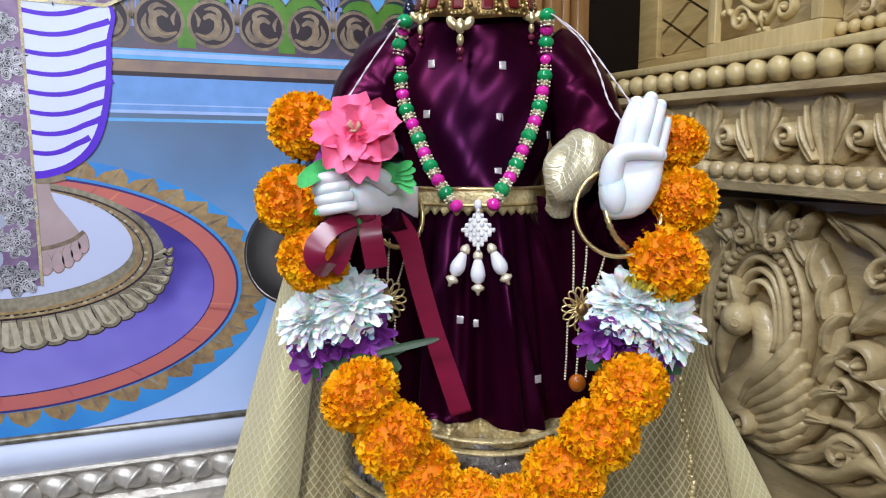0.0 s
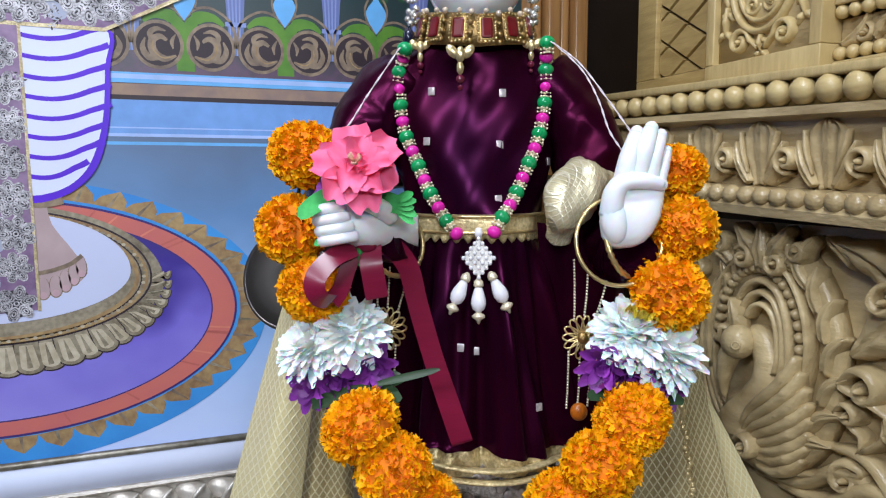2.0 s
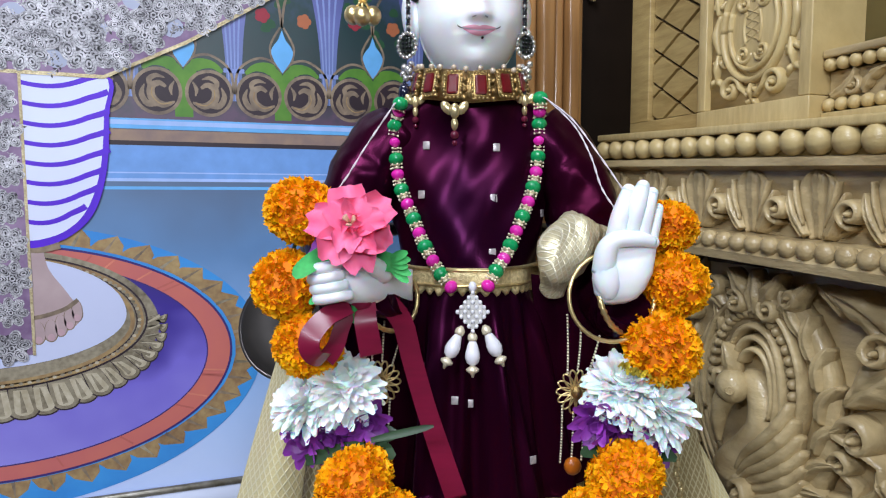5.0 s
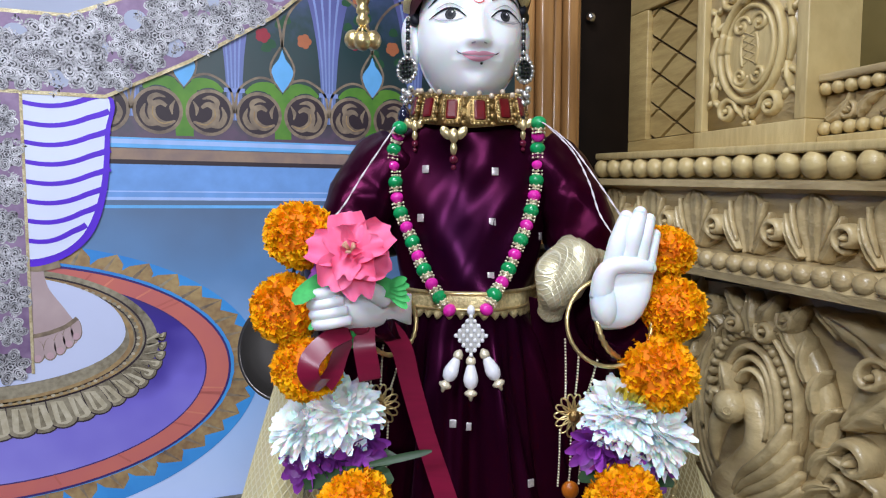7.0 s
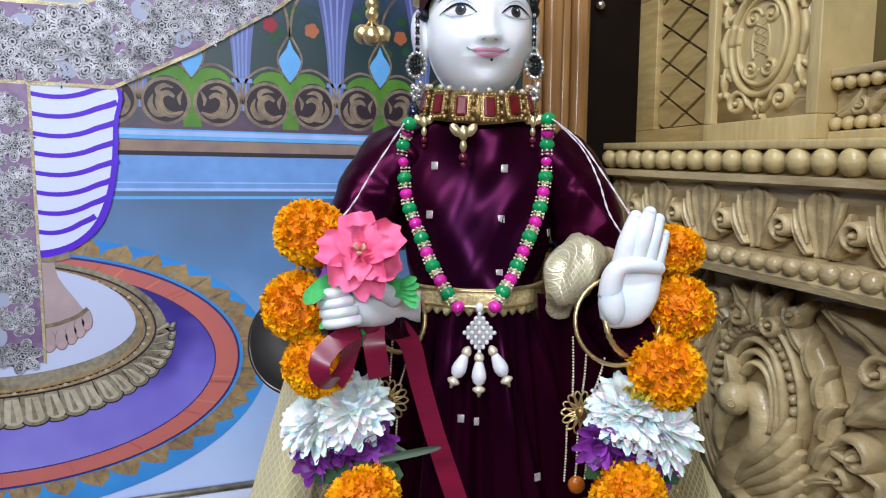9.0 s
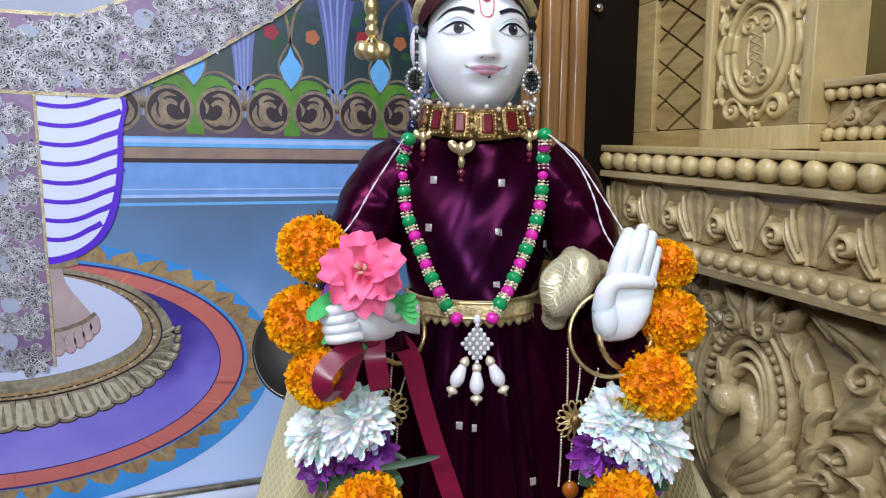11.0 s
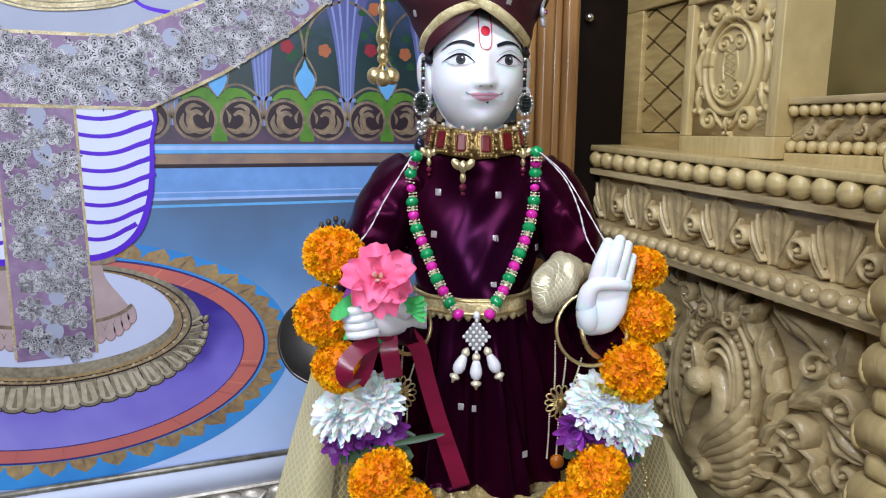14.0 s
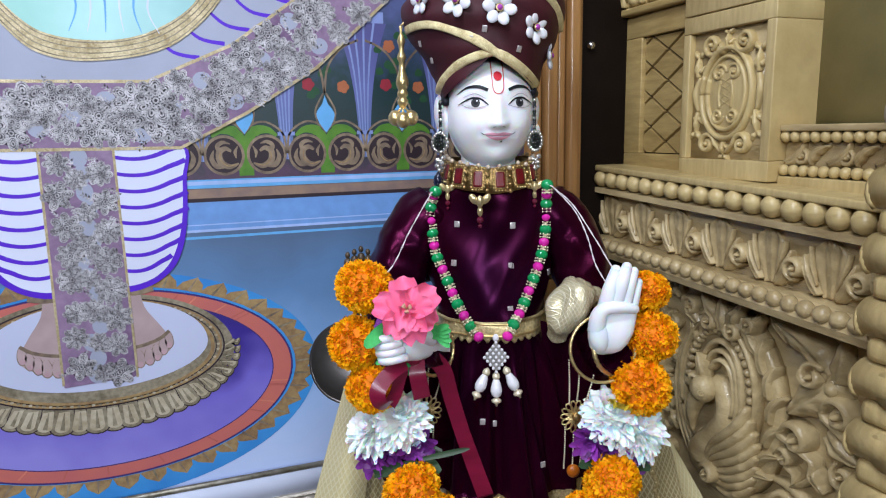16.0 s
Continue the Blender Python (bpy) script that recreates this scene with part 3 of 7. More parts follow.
part("slip_mount", b, ink("slip_blue", (0.6, 0.65, 0.82), vary=0.1, scale=12), picture, "pale blue slip mount")


def rail(name, profile, a, c):
    """A straight moulding: a profile of (y, z) drawn from x = a to x = c."""
    bm = bmesh.new()
    vs = [[bm.verts.new((x, y, z)) for y, z in profile] for x in (a, c)]
    n = len(profile)
    for i in range(n):
        bm.faces.new((vs[0][i], vs[0][(i + 1) % n], vs[1][(i + 1) % n], vs[1][i]))
    for v in vs:
        bm.faces.new(v)
    return part(name, bm, M_SILVERLEAF, picture, smooth=False)


rail("bottom_rail", [(0.822, 0.8715), (0.797, 0.8715), (0.794, 0.869), (0.797, 0.866), (0.803, 0.864), (0.803, 0.839), (0.793, 0.836), (0.786, 0.83), (0.786, 0.826),
                     (0.79, 0.818), (0.79, 0.812), (0.778, 0.806), (0.772, 0.797), (0.772, 0.785), (0.822, 0.785)], X0 - 0.06, X1)
b = bmesh.new()
ball(b, (0, 0, 0), (0.0215, 0.0115, 0.013), 20, 12, m=pose(0, 0, 0, 0, 20, 0))
tube(b, spline([(0.013, -0.008, 0.011), (0.006, -0.0125, 0.006), (0.0, -0.0135, -0.001), (-0.004, -0.012, -0.008)], 4), [0.0012, 0.0016, 0.002, 0.0024] + [0.0026] * 8 + [0.001], 6)
lob = part("gadroon", b, M_SILVERLEAF, picture, m=Matrix.Translation((-0.615, 0.8, 0.8515)))
for k in range(1, 30):
    share("gadroon", lob, picture, Matrix.Translation((-0.615 + 0.0352 * k, 0.8, 0.8515)))
b = bmesh.new()
for k in range(150):
    ball(b, (-0.66 + 0.0072 * k, 0.772, 0.796), (0.0036, 0.003, 0.006), 6, 4)
tagged(part("bead_row", b, M_SILVERLEAF, picture), kind="stuff")

# ---- corner woodwork ----
corner = empty("corner_pilaster", "tall varnished brown wooden corner post with reeded mouldings", "pilaster")
b = bmesh.new()
for x0, x1, y0 in ((0.416, 0.43, 0.80), (0.432, 0.452, 0.788), (0.454, 0.468, 0.795), (0.47, 0.488, 0.785), (0.49, 0.50, 0.80)):
    part("reed", box(bmesh.new(), (x0, y0, 0.0), (x1, 0.811, 2.4), 0.004), M_BROWN, corner)
box(b, (0.41, 0.812, 0.0), (0.505, 0.866, 2.4))
part("post", b, M_BROWN, corner)
part("dark_jamb", box(bmesh.new(), (0.506, 0.815, 0.0), (0.60, 0.88, 2.4), 0.004), M_BLACKWOOD, corner, "nearly black jamb")
b = bmesh.new()
ball(b, (0.519, 0.808, 1.513), 0.0068, 16, 12)
tube(b, [(0.519, 0.806, 1.513), (0.519, 0.82, 1.513)], 0.004, 10)
part("knob", b, mat("brushed_steel", (0.6, 0.6, 0.62), 0.25, metal=1.0), corner, "small round steel knob")

# ---- the carved cabinet ----
cabinet = empty("carved_cabinet", "carved pale teak shrine cabinet with peacock panel and beaded shelf", "cabinet")


def carve(bm, pts, widths, X, h, per=6, n=8, mi=0):
    """A rounded ridge along (y, z) points, standing h proud of the plane x = X."""
    ps = spline([(X, y, z) for y, z in pts], per)
    m = len(ps)
    if not isinstance(widths, (list, tuple)):
        widths = [widths] * 2
    k = len(widths) - 1
    ws = [np.interp(i / (m - 1) * k, range(k + 1), widths) for i in range(m)]
    us = max(widths)
    tube(bm, ps, [float(w) for w in ws], n, mi=mi, flat=h / us, up=(1, 0, 0))


def curl(c, r, turns=1.4, a0=0.0, s=1, n=16, shrink=0.82):
    """Points of a spiral in (y, z), from its outside inwards."""
    return [(c[0] + r * (1 - shrink * k / n) * math.cos(a0 + s * TAU * turns * k / n), c[1] + r * (1 - shrink * k / n) * math.sin(a0 + s * TAU * turns * k / n)) for k in range(n + 1)]


def curlridge(bm, c, r, X, h, w=0.3, turns=1.4, a0=0.0, s=1, lead=()):
    carve(bm, list(lead) + curl(c, r, turns, a0, s), [r * w * 0.7, r * w, r * w * 0.9, r * w * 0.55], X, h, per=2)
    ball(bm, (X - h * 0.2, c[0], c[1]), (h * 0.95, r * 0.24, r * 0.24), 10, 6)


def leaf(bm, a, c, w, X, h, bend=0.0, ribs=2):
    """A carved leaf from a to c with lobes either side of its rib."""
    a, c = Vector((*a, 0)), Vector((*c, 0))
    d = c - a
    q = Vector((-d.y, d.x, 0)).normalized()
    mid = (a + c) / 2 + q * bend
    carve(bm, [a[:2], mid[:2], c[:2]], [w * 0.18, w * 0.26, w * 0.05], X, h * 1.1)
    for i in range(ribs + 1):
        t = 0.15 + 0.65 * i / max(1, ribs)
        p = a.lerp(mid, 2 * t) if t < 0.5 else mid.lerp(c, 2 * t - 1)
        for s in (-1, 1):
            e = p + d.normalized() * w * 0.75 + q * s * w * (0.55 + 0.4 * math.sin(math.pi * t)) * 0.9
            carve(bm, [p[:2], ((p + e) / 2 + d.normalized() * -w * 0.08)[:2], e[:2]], [w * 0.12, w * 0.3, w * 0.1], X, h * 0.8, per=4)


def blade(bm, a, c, w, X, h, bend=0.0, lobes=3, n=22, m=10, blunt=False):
    """A carved leaf as one domed blade from a to c: lobed sides, a sunk midrib and side veins."""
    a, c = Vector(a), Vector(c)
    d = c - a
    q = Vector((-d.y, d.x)).normalized()
    rows = []
    for i in range(n + 1):
        t = i / n
        p = a + d * t + q * bend * 4 * t * (1 - t)
        env = math.sin(math.pi * min(1, 0.12 + 0.85 * t) ** 0.8) ** 0.6
        lob = 0.72 + 0.28 * abs(math.cos(math.pi * lobes * t))
        flute = 1.0
        if blunt:
            env = math.sqrt(max(0.0, 1 - max(0.0, (t - 0.8) / 0.2) ** 2.4)) * (0.42 + 0.58 * min(1, t / 0.75))
            lob = 0.9 + 0.1 * abs(math.cos(math.pi * lobes * t))
        half = max(0.0006, w / 2 * env * lob)
        row = []
        for k in range(m + 1):
            s = 2 * k / m - 1
            y = p + q * half * s - d.normalized() * abs(s) * half * 0.35
            vein = 0.16 * math.cos(TAU * (lobes * t + abs(s) * 0.55))
            if blunt:
                vein, flute = 0.0, (0.8 + 0.2 * math.cos(4 * math.pi * s)) * (0.6 + 0.55 * t * t)
            hh = flute * h * (0.2 + 0.8 * (1 - abs(s) ** 2.6)) * (0.72 + 0.28 * math.sin(math.pi * t) + vein * abs(s)) * (0.72 if k == m // 2 else 1)
            row.append(Vector((X - max(0.001, hh), y.x, y.y)))
        row += [Vector((X + 0.004, v.y, v.z)) for v in reversed(row)]
        rows.append(row)
    grid_mesh(bm, rows)


part("lower_body", box(bmesh.new(), (0.588, 0.2, 0.0), (1.0, 0.80, 1.18), 0.002), M_CARVE, cabinet)
part("plinth", box(bmesh.new(), (0.56, 0.2, 0.0), (1.0, 0.80, 0.82), 0.006), M_TEAK, cabinet)
# dark strip that stands in for the shade under the frieze beads
part("undercut_shade", box(bmesh.new(), (0.585, 0.2, 1.165), (1.0, 0.812, 1.2)), M_TEAK_GROOVE_SHADE, cabinet, "dark strip painted as the shade below the frieze")
part("back_panel", box(bmesh.new(), (0.642, 0.2, 1.3), (1.0, 0.80, 2.2)), mat("aged_teak", (0.34, 0.27, 0.11), 0.35, second=(0.16, 0.14, 0.06), scale=14, bump=0.1), cabinet, "plain olive brown back panel")

# shelf, beads and leaf frieze run a little out of level
TILTED = pose(0.54, 0.80, 1.312, 2.1)


def tb(bm, lo, hi, bev=0.0):
    return box(bm, lo, hi, bev)


b = tb(bmesh.new(), (-0.004, -0.62, 0.006), (0.4, 0.02, 0.0155), 0.0025)
tb(b, (0.012, -0.62, -0.018), (0.4, 0.02, 0.006))
part("shelf", b, M_TEAK_PALE, cabinet, "pale smooth shelf top", m=TILTED)
b = bmesh.new()
g = [(0.016, -0.018), (-0.004, -0.02), (-0.004, -0.028), (0.014, -0.033), (0.014, -0.045), (0.02, -0.07), (0.024, -0.088), (0.02, -0.098), (0.0, -0.1), (-0.012, -0.118),
     (-0.01, -0.127), (0.012, -0.13), (0.4, -0.13), (0.4, -0.018)]
vs = [[b.verts.new((x, y, z)) for x, z in g] for y in (-0.62, 0.02)]
for i in range(len(g)):
    b.faces.new((vs[0][i], vs[0][(i + 1) % len(g)], vs[1][(i + 1) % len(g)], vs[1][i]))
for v in vs:
    b.faces.new(v)
part("frieze_ground", b, M_CARVE, cabinet, smooth=False, m=TILTED)
b = bmesh.new()
ball(b, (0, 0, 0), (0.0125, 0.0142, 0.0128), 14, 10)
bead = part("bead", b, M_TEAK_PALE, cabinet, m=TILTED @ Matrix.Translation((0.003, 0.005, -0.0055)))
for k in range(1, 21):
    share("bead", bead, cabinet, TILTED @ Matrix.Translation((0.003, 0.005 - 0.0285 * k, -0.0055)) @ pose(0, 0, 0, 7 * k, 13 * k, 0))
b = bmesh.new()
ball(b, (0, 0, 0), (0.0095, 0.0103, 0.0098), 12, 8)
sbead = part("small_bead", b, M_CARVE, cabinet, m=TILTED @ Matrix.Translation((-0.008, 0.01, -0.107)))
for k in range(1, 30):
    share("small_bead", sbead, cabinet, TILTED @ Matrix.Translation((-0.008, 0.01 - 0.0207 * k, -0.107)) @ pose(0, 0, 0, 0, 19 * k, 0))


def piece(name, shape, material, *args, **more):
    """One carved piece as a part of its own."""
    bm = bmesh.new()
    shape(bm, *args, **more)
    return part(name, bm, material, cabinet)


# one leaf of the frieze; its own y runs along the shelf
b = bmesh.new()
blade(b, (0.0, -0.096), (0.0, -0.03), 0.07, 0.014, 0.02, lobes=2, n=26, m=24, blunt=True)
for s in (-1, 1):
    blade(b, (s * 0.012, -0.094), (s * 0.031, -0.052), 0.018, 0.012, 0.017, s * -0.003, lobes=1)
    carve(b, [(s * 0.012, -0.085), (s * 0.02, -0.062), (s * 0.0235, -0.042)], [0.001, 0.0026, 0.002], 0.002, 0.006)
    carve(b, [(s * 0.006, -0.095), (s * 0.02, -0.091), (s * 0.031, -0.086)], [0.002, 0.005, 0.003], 0.016, 0.012)
curlridge(b, (0.04, -0.071), 0.0135, 0.004, 0.015, 0.3, 1.5, math.pi * 1.5, 1)
blade(b, (0.04, -0.062), (0.04, -0.033), 0.022, 0.014, 0.012, lobes=1, blunt=True)
unit = part("leaf_carving", b, M_CARVE, cabinet, "carved acanthus leaf", m=TILTED @ Matrix.Translation((0.009, -0.012, 0)))
for k in range(1, 8):
    share("leaf_carving", unit, cabinet, TILTED @ Matrix.Translation((0.009, -0.012 - 0.08 * k, 0)))

# upper blocks
lat = part("lattice_block", box(box(box(box(bmesh.new(), (0.59, 0.662, 1.322), (0.70, 0.84, 1.346), 0.0015), (0.59, 0.662, 1.523), (0.70, 0.84, 1.556), 0.0015),
                               (0.59, 0.776, 1.346), (0.70, 0.84, 1.523), 0.0015), (0.59, 0.648, 1.346), (0.70, 0.668, 1.523), 0.0015), M_TEAK, cabinet)
part("recess", box(bmesh.new(), (0.6015, 0.66, 1.34), (0.7, 0.78, 1.53)), M_TEAK_GROOVE_SHADE, cabinet, "dark grooves between the diamonds")


def clip(poly, lo, hi):
    for ax in (0, 1):
        for lim, sgn in ((lo[ax], 1), (hi[ax], -1)):
            out = []
            for i, p in enumerate(poly):
                q = poly[(i + 1) % len(poly)]
                ip, iq = sgn * (p[ax] - lim) >= 0, sgn * (q[ax] - lim) >= 0
                if ip:
                    out.append(p)
                if ip != iq:
                    t = (lim - p[ax]) / (q[ax] - p[ax])
                    out.append((p[0] + t * (q[0] - p[0]), p[1] + t * (q[1] - p[1])))
            poly = out
            if len(poly) < 3:
                return []
    return poly


def plate(bm, poly, x0, x1, inset=0.0012):
    """A flat piece with sloped edges, proud of x0 up to x1."""
    cy, cz = sum(p[0] for p in poly) / len(poly), sum(p[1] for p in poly) / len(poly)
    a = [bm.verts.new((x0, y, z)) for y, z in poly]
    c = [bm.verts.new((x1, y + (cy - y) * inset / 0.02, z + (cz - z) * inset / 0.02)) for y, z in poly]
    n = len(poly)
    for i in range(n):
        bm.faces.new((a[i], a[(i + 1) % n], c[(i + 1) % n], c[i]))
    bm.faces.new(c)
    bm.faces.new(a)


HA, HC = 0.0365, 0.0225
for i in range(-3, 5):
    for j in range(-6, 7):
        if (i + j) % 2:
            continue
        cy, cz = 0.722 + HA * i, 1.432 + HC * j
        q = 0.93
        poly = clip([(cy - HA * q, cz), (cy, cz - HC * q), (cy + HA * q, cz), (cy, cz + HC * q)], (0.669, 1.3475), (0.775, 1.5215))
        if len(poly) >= 3 and abs(sum(p[0] * r[1] - r[0] * p[1] for p, r in zip(poly, poly[1:] + poly[:1]))) > 6e-5:
            b = bmesh.new()
            plate(b, poly, 0.602, 0.5965)
            part("diamond", b, M_TEAK, cabinet, smooth=False)
part("cornice", box(box(bmesh.new(), (0.578, 0.655, 1.557), (0.7, 0.845, 1.569), 0.004), (0.587, 0.66, 1.57), (0.7, 0.84, 1.76), 0.002), M_TEAK, cabinet)
b = bmesh.new()
for k in range(4):
    leaf(b, (0.68 + 0.045 * k, 1.572), (0.68 + 0.045 * k, 1.625), 0.026, 0.587, 0.012, ribs=1)
    ball(b, (0.585, 0.7 + 0.045 * k, 1.578), (0.01, 0.012, 0.008), 10, 6)
part("leaf_crest", b, M_TEAK_PALE, cabinet)
b = bmesh.new()
for lo, hi in (((0.57, 0.5, 1.318), (0.69, 0.657, 1.343)), ((0.57, 0.5, 1.508), (0.69, 0.657, 1.53)), ((0.57, 0.5, 1.343), (0.69, 0.514, 1.508)), ((0.57, 0.644, 1.343), (0.69, 0.657, 1.508)),
               ((0.57, 0.5, 1.5315), (0.69, 0.657, 1.75))):
    part("block_rail", box(bmesh.new(), lo, hi, 0.0015), M_TEAK_PALE, cabinet)
part("oval_ground", box(bmesh.new(), (0.579, 0.51, 1.34), (0.68, 0.65, 1.51)), M_CARVE, cabinet)
b = bmesh.new()
OC = (0.579, 1.427)


def ov(ry, rz, n=28):
    return [(OC[0] + ry * math.cos(TAU * k / n), OC[1] + rz * math.sin(TAU * k / n)) for k in range(n + 3)]


XR = 0.579
carve(b, ov(0.043, 0.057), 0.0042, XR, 0.009, per=2)
carve(b, ov(0.033, 0.046), 0.0032, XR, 0.008, per=2)
for s in (-1, 1):
    piece("carved_scroll", curlridge, M_TEAK_PALE, (OC[0] + s * 0.0125, OC[1] + 0.026), 0.0115, XR, 0.008, 0.3, 1.4, math.pi * (0 if s < 0 else 1), -s)
    piece("carved_scroll", curlridge, M_TEAK_PALE, (OC[0] + s * 0.0125, OC[1] - 0.028), 0.0105, XR, 0.008, 0.3, 1.4, math.pi * (0 if s < 0 else 1), s)
    piece("carved_stem", carve, M_TEAK_PALE, [(OC[0] + s * 0.009, OC[1] + 0.016), (OC[0] + s * 0.012, OC[1]), (OC[0] + s * 0.009, OC[1] - 0.018)], 0.0022, XR, 0.007)
    for k in range(4):
        piece("carved_stem", carve, M_TEAK_PALE, [(OC[0] - 0.009 * s, OC[1] - 0.016 + 0.009 * k), (OC[0] + 0.009 * s, OC[1] - 0.007 + 0.009 * k)], 0.0012, XR, 0.006)
    # corner scrolls and side leaves
    piece("carved_scroll", curlridge, M_TEAK_PALE, (OC[0] + s * 0.028, 1.49), 0.015, XR, 0.01, 0.3, 1.5, math.pi * (0.5 + 0.5 * s), s, lead=[(OC[0] + s * 0.004, 1.486), (OC[0] + s * 0.01, 1.478)])
    piece("carved_scroll", curlridge, M_TEAK_PALE, (OC[0] + s * 0.03, 1.363), 0.014, XR, 0.01, 0.3, 1.5, math.pi * (0.5 + 0.5 * s), -s, lead=[(OC[0] + s * 0.004, 1.352), (OC[0] + s * 0.012, 1.36)])
    piece("carved_leaf", leaf, M_TEAK_PALE, (OC[0] + s * 0.052, 1.45), (OC[0] + s * 0.052, 1.482), 0.014, XR, 0.009, ribs=1)
    piece("carved_leaf", leaf, M_TEAK_PALE, (OC[0] + s * 0.05, 1.405), (OC[0] + s * 0.054, 1.372), 0.014, XR, 0.009, ribs=1)
    piece("carved_stem", carve, M_TEAK_PALE, [(OC[0] + s * 0.05, 1.405), (OC[0] + s * 0.056, 1.428), (OC[0] + s * 0.05, 1.45)], [0.003, 0.006, 0.003], XR, 0.009)
piece("carved_leaf", leaf, M_TEAK_PALE, (OC[0], 1.484), (OC[0], 1.505), 0.01, XR, 0.01, ribs=1)
piece("carved_leaf", leaf, M_TEAK_PALE, (OC[0], 1.366), (OC[0], 1.346), 0.012, XR, 0.01, ribs=1)
ob_ = bmesh.new()
ball(ob_, (XR + 0.001, OC[0], OC[1]), (0.006, 0.04, 0.054), 28, 18)
part("oval_boss", ob_, M_TEAK_PALE, cabinet, "raised oval ground of the cartouche")
part("oval_ring", b, M_TEAK_PALE, cabinet, "carved double oval ring")
# the small upper rail
part("small_rail", box(box(bmesh.new(), (0.596, 0.22, 1.331), (0.641, 0.499, 1.366), 0.001), (0.584, 0.22, 1.378), (0.641, 0.499, 1.386), 0.002), M_CARVE, cabinet)
part("rail_step", box(bmesh.new(), (0.585, 0.22, 1.3), (0.641, 0.4995, 1.3255), 0.002), M_TEAK_PALE, cabinet)
b = bmesh.new()
for k in range(5):
    y = 0.47 - 0.058 * k
    piece("carved_leaf", blade, M_CARVE, (y + 0.024, 1.342), (y - 0.002, 1.366), 0.016, 0.596, 0.009, 0.006)
    piece("carved_leaf", blade, M_CARVE, (y - 0.01, 1.342), (y - 0.034, 1.362), 0.014, 0.596, 0.009, -0.005)
    piece("carved_scroll", curlridge, M_CARVE, (y + 0.002, 1.348), 0.009, 0.596, 0.009, 0.34, 1.3, 1.5, 1)
b = bmesh.new()
ball(b, (0, 0, 0), 0.0068, 10, 8)
rb = part("rail_bead", b, M_TEAK_PALE, cabinet, m=Matrix.Translation((0.59, 0.494, 1.372)))
for k in range(1, 40):
    share("rail_bead", rb, cabinet, Matrix.Translation((0.59, 0.494 - 0.0136 * (k % 20), 1.372 if k < 20 else 1.3325)))

# the peacock panel, in (y, z) on the plane x = XP
XP = 0.588
b = bmesh.new()
# raised oval ground and plaited rim
gy, gz = 0.55, 1.02
rows = []
for f, h in ((1.0, 0.0), (0.985, 0.012), (0.94, 0.018), (0.72, 0.012), (0.6, 0.003), (0.05, 0.002)):
    rows.append([Vector((XP - h, gy + 0.096 * f * math.cos(TAU * k / 48), gz + 0.133 * f * math.sin(TAU * k / 48))) for k in range(48)])
grid_mesh(b, rows)
part("panel_boss", b, M_CARVE, cabinet)
XQ = XP - 0.012
for k in range(10):      # acanthus lobes down the near side of the oval
    a = math.radians(112 - 16.5 * k)
    c, s = math.cos(a), math.sin(a)
    # towards smaller y lies the near side
    y, z = gy - 0.075 * c, gz + 0.108 * s
    ty, tz = 0.096 * s, 0.133 * c
    q = math.hypot(ty, tz)
    ty, tz = ty / q, tz / q
    piece("feather_lobe", blade, M_CARVE, (y - ty * 0.022, z - tz * 0.022), (y + ty * 0.012 - c * 0.026, z + tz * 0.012 + s * 0.026), 0.022, XQ + 0.004, 0.018, -0.006, 1, n=14)
for k in range(4):       # long plain ribs on the far side
    f = 0.76 + 0.07 * k
    piece("carved_rib", carve, M_CARVE, [(gy + 0.096 * f * math.cos(a), gz + 0.133 * f * math.sin(a)) for a in np.linspace(-1.1, 0.75, 12)], [0.002, 0.0042, 0.0046, 0.002], XQ, 0.009, per=2)
for k in range(5):
    a = math.radians(48 + 13 * k)
    y, z = gy + 0.08 * math.cos(a), gz + 0.115 * math.sin(a)
    piece("feather_lobe", blade, M_CARVE, (y + 0.008, z - 0.018), (y + 0.014, z + 0.018), 0.02, XQ + 0.004, 0.015, 0.004, 1, n=14)
b = bmesh.new()
carve(b, [(0.562 + 0.068 * math.cos(a), 1.035 + 0.096 * math.sin(a)) for a in np.linspace(-0.45, math.pi + 0.45, 22)], 0.0038, XQ, 0.012, per=2)
part("oval_moulding", b, M_CARVE, cabinet, "carved moulding round the beads")
b = bmesh.new()
ball(b, (0, 0, 0), (0.009, 0.0062, 0.0062), 10, 8)
pearl0 = None
for k in range(23):
    a = -0.12 + (math.pi + 0.24) * k / 22
    mm = Matrix.Translation((XQ - 0.001, 0.562 + 0.0565 * math.cos(a), 1.035 + 0.081 * math.sin(a)))
    if pearl0 is None:
        pearl0 = part("panel_bead", b, M_CARVE, cabinet, m=mm)
    else:
        share("panel_bead", pearl0, cabinet, mm)
# arches behind the neck
for r, w in ((1.0, 0.0048), (0.82, 0.0045), (0.64, 0.0042)):
    piece("neck_arch", carve, M_CARVE, [(0.553 + r * dy, 1.03 + r * dz) for dy, dz in ((0.036, 0.044), (0.024, 0.064), (0.004, 0.072), (-0.016, 0.064), (-0.028, 0.044), (-0.034, 0.018), (-0.036, -0.012), (-0.03, -0.04))], w, XQ + 0.002, 0.013, per=3)
# head, neck and breast in one sweep, with beak and crest
b = bmesh.new()
carve(b, [(0.578, 1.034), (0.563, 1.036), (0.55, 1.018), (0.548, 0.988), (0.563, 0.957), (0.582, 0.93), (0.588, 0.905)], [0.012, 0.0165, 0.018, 0.021, 0.026, 0.03, 0.016], XQ + 0.006, 0.03, n=16)
part("peacock_neck", b, M_CARVE, cabinet, "carved peacock neck and breast")
b = bmesh.new()
ball(b, (XQ - 0.014, 0.577, 1.031), (0.019, 0.0185, 0.0195), 20, 14)
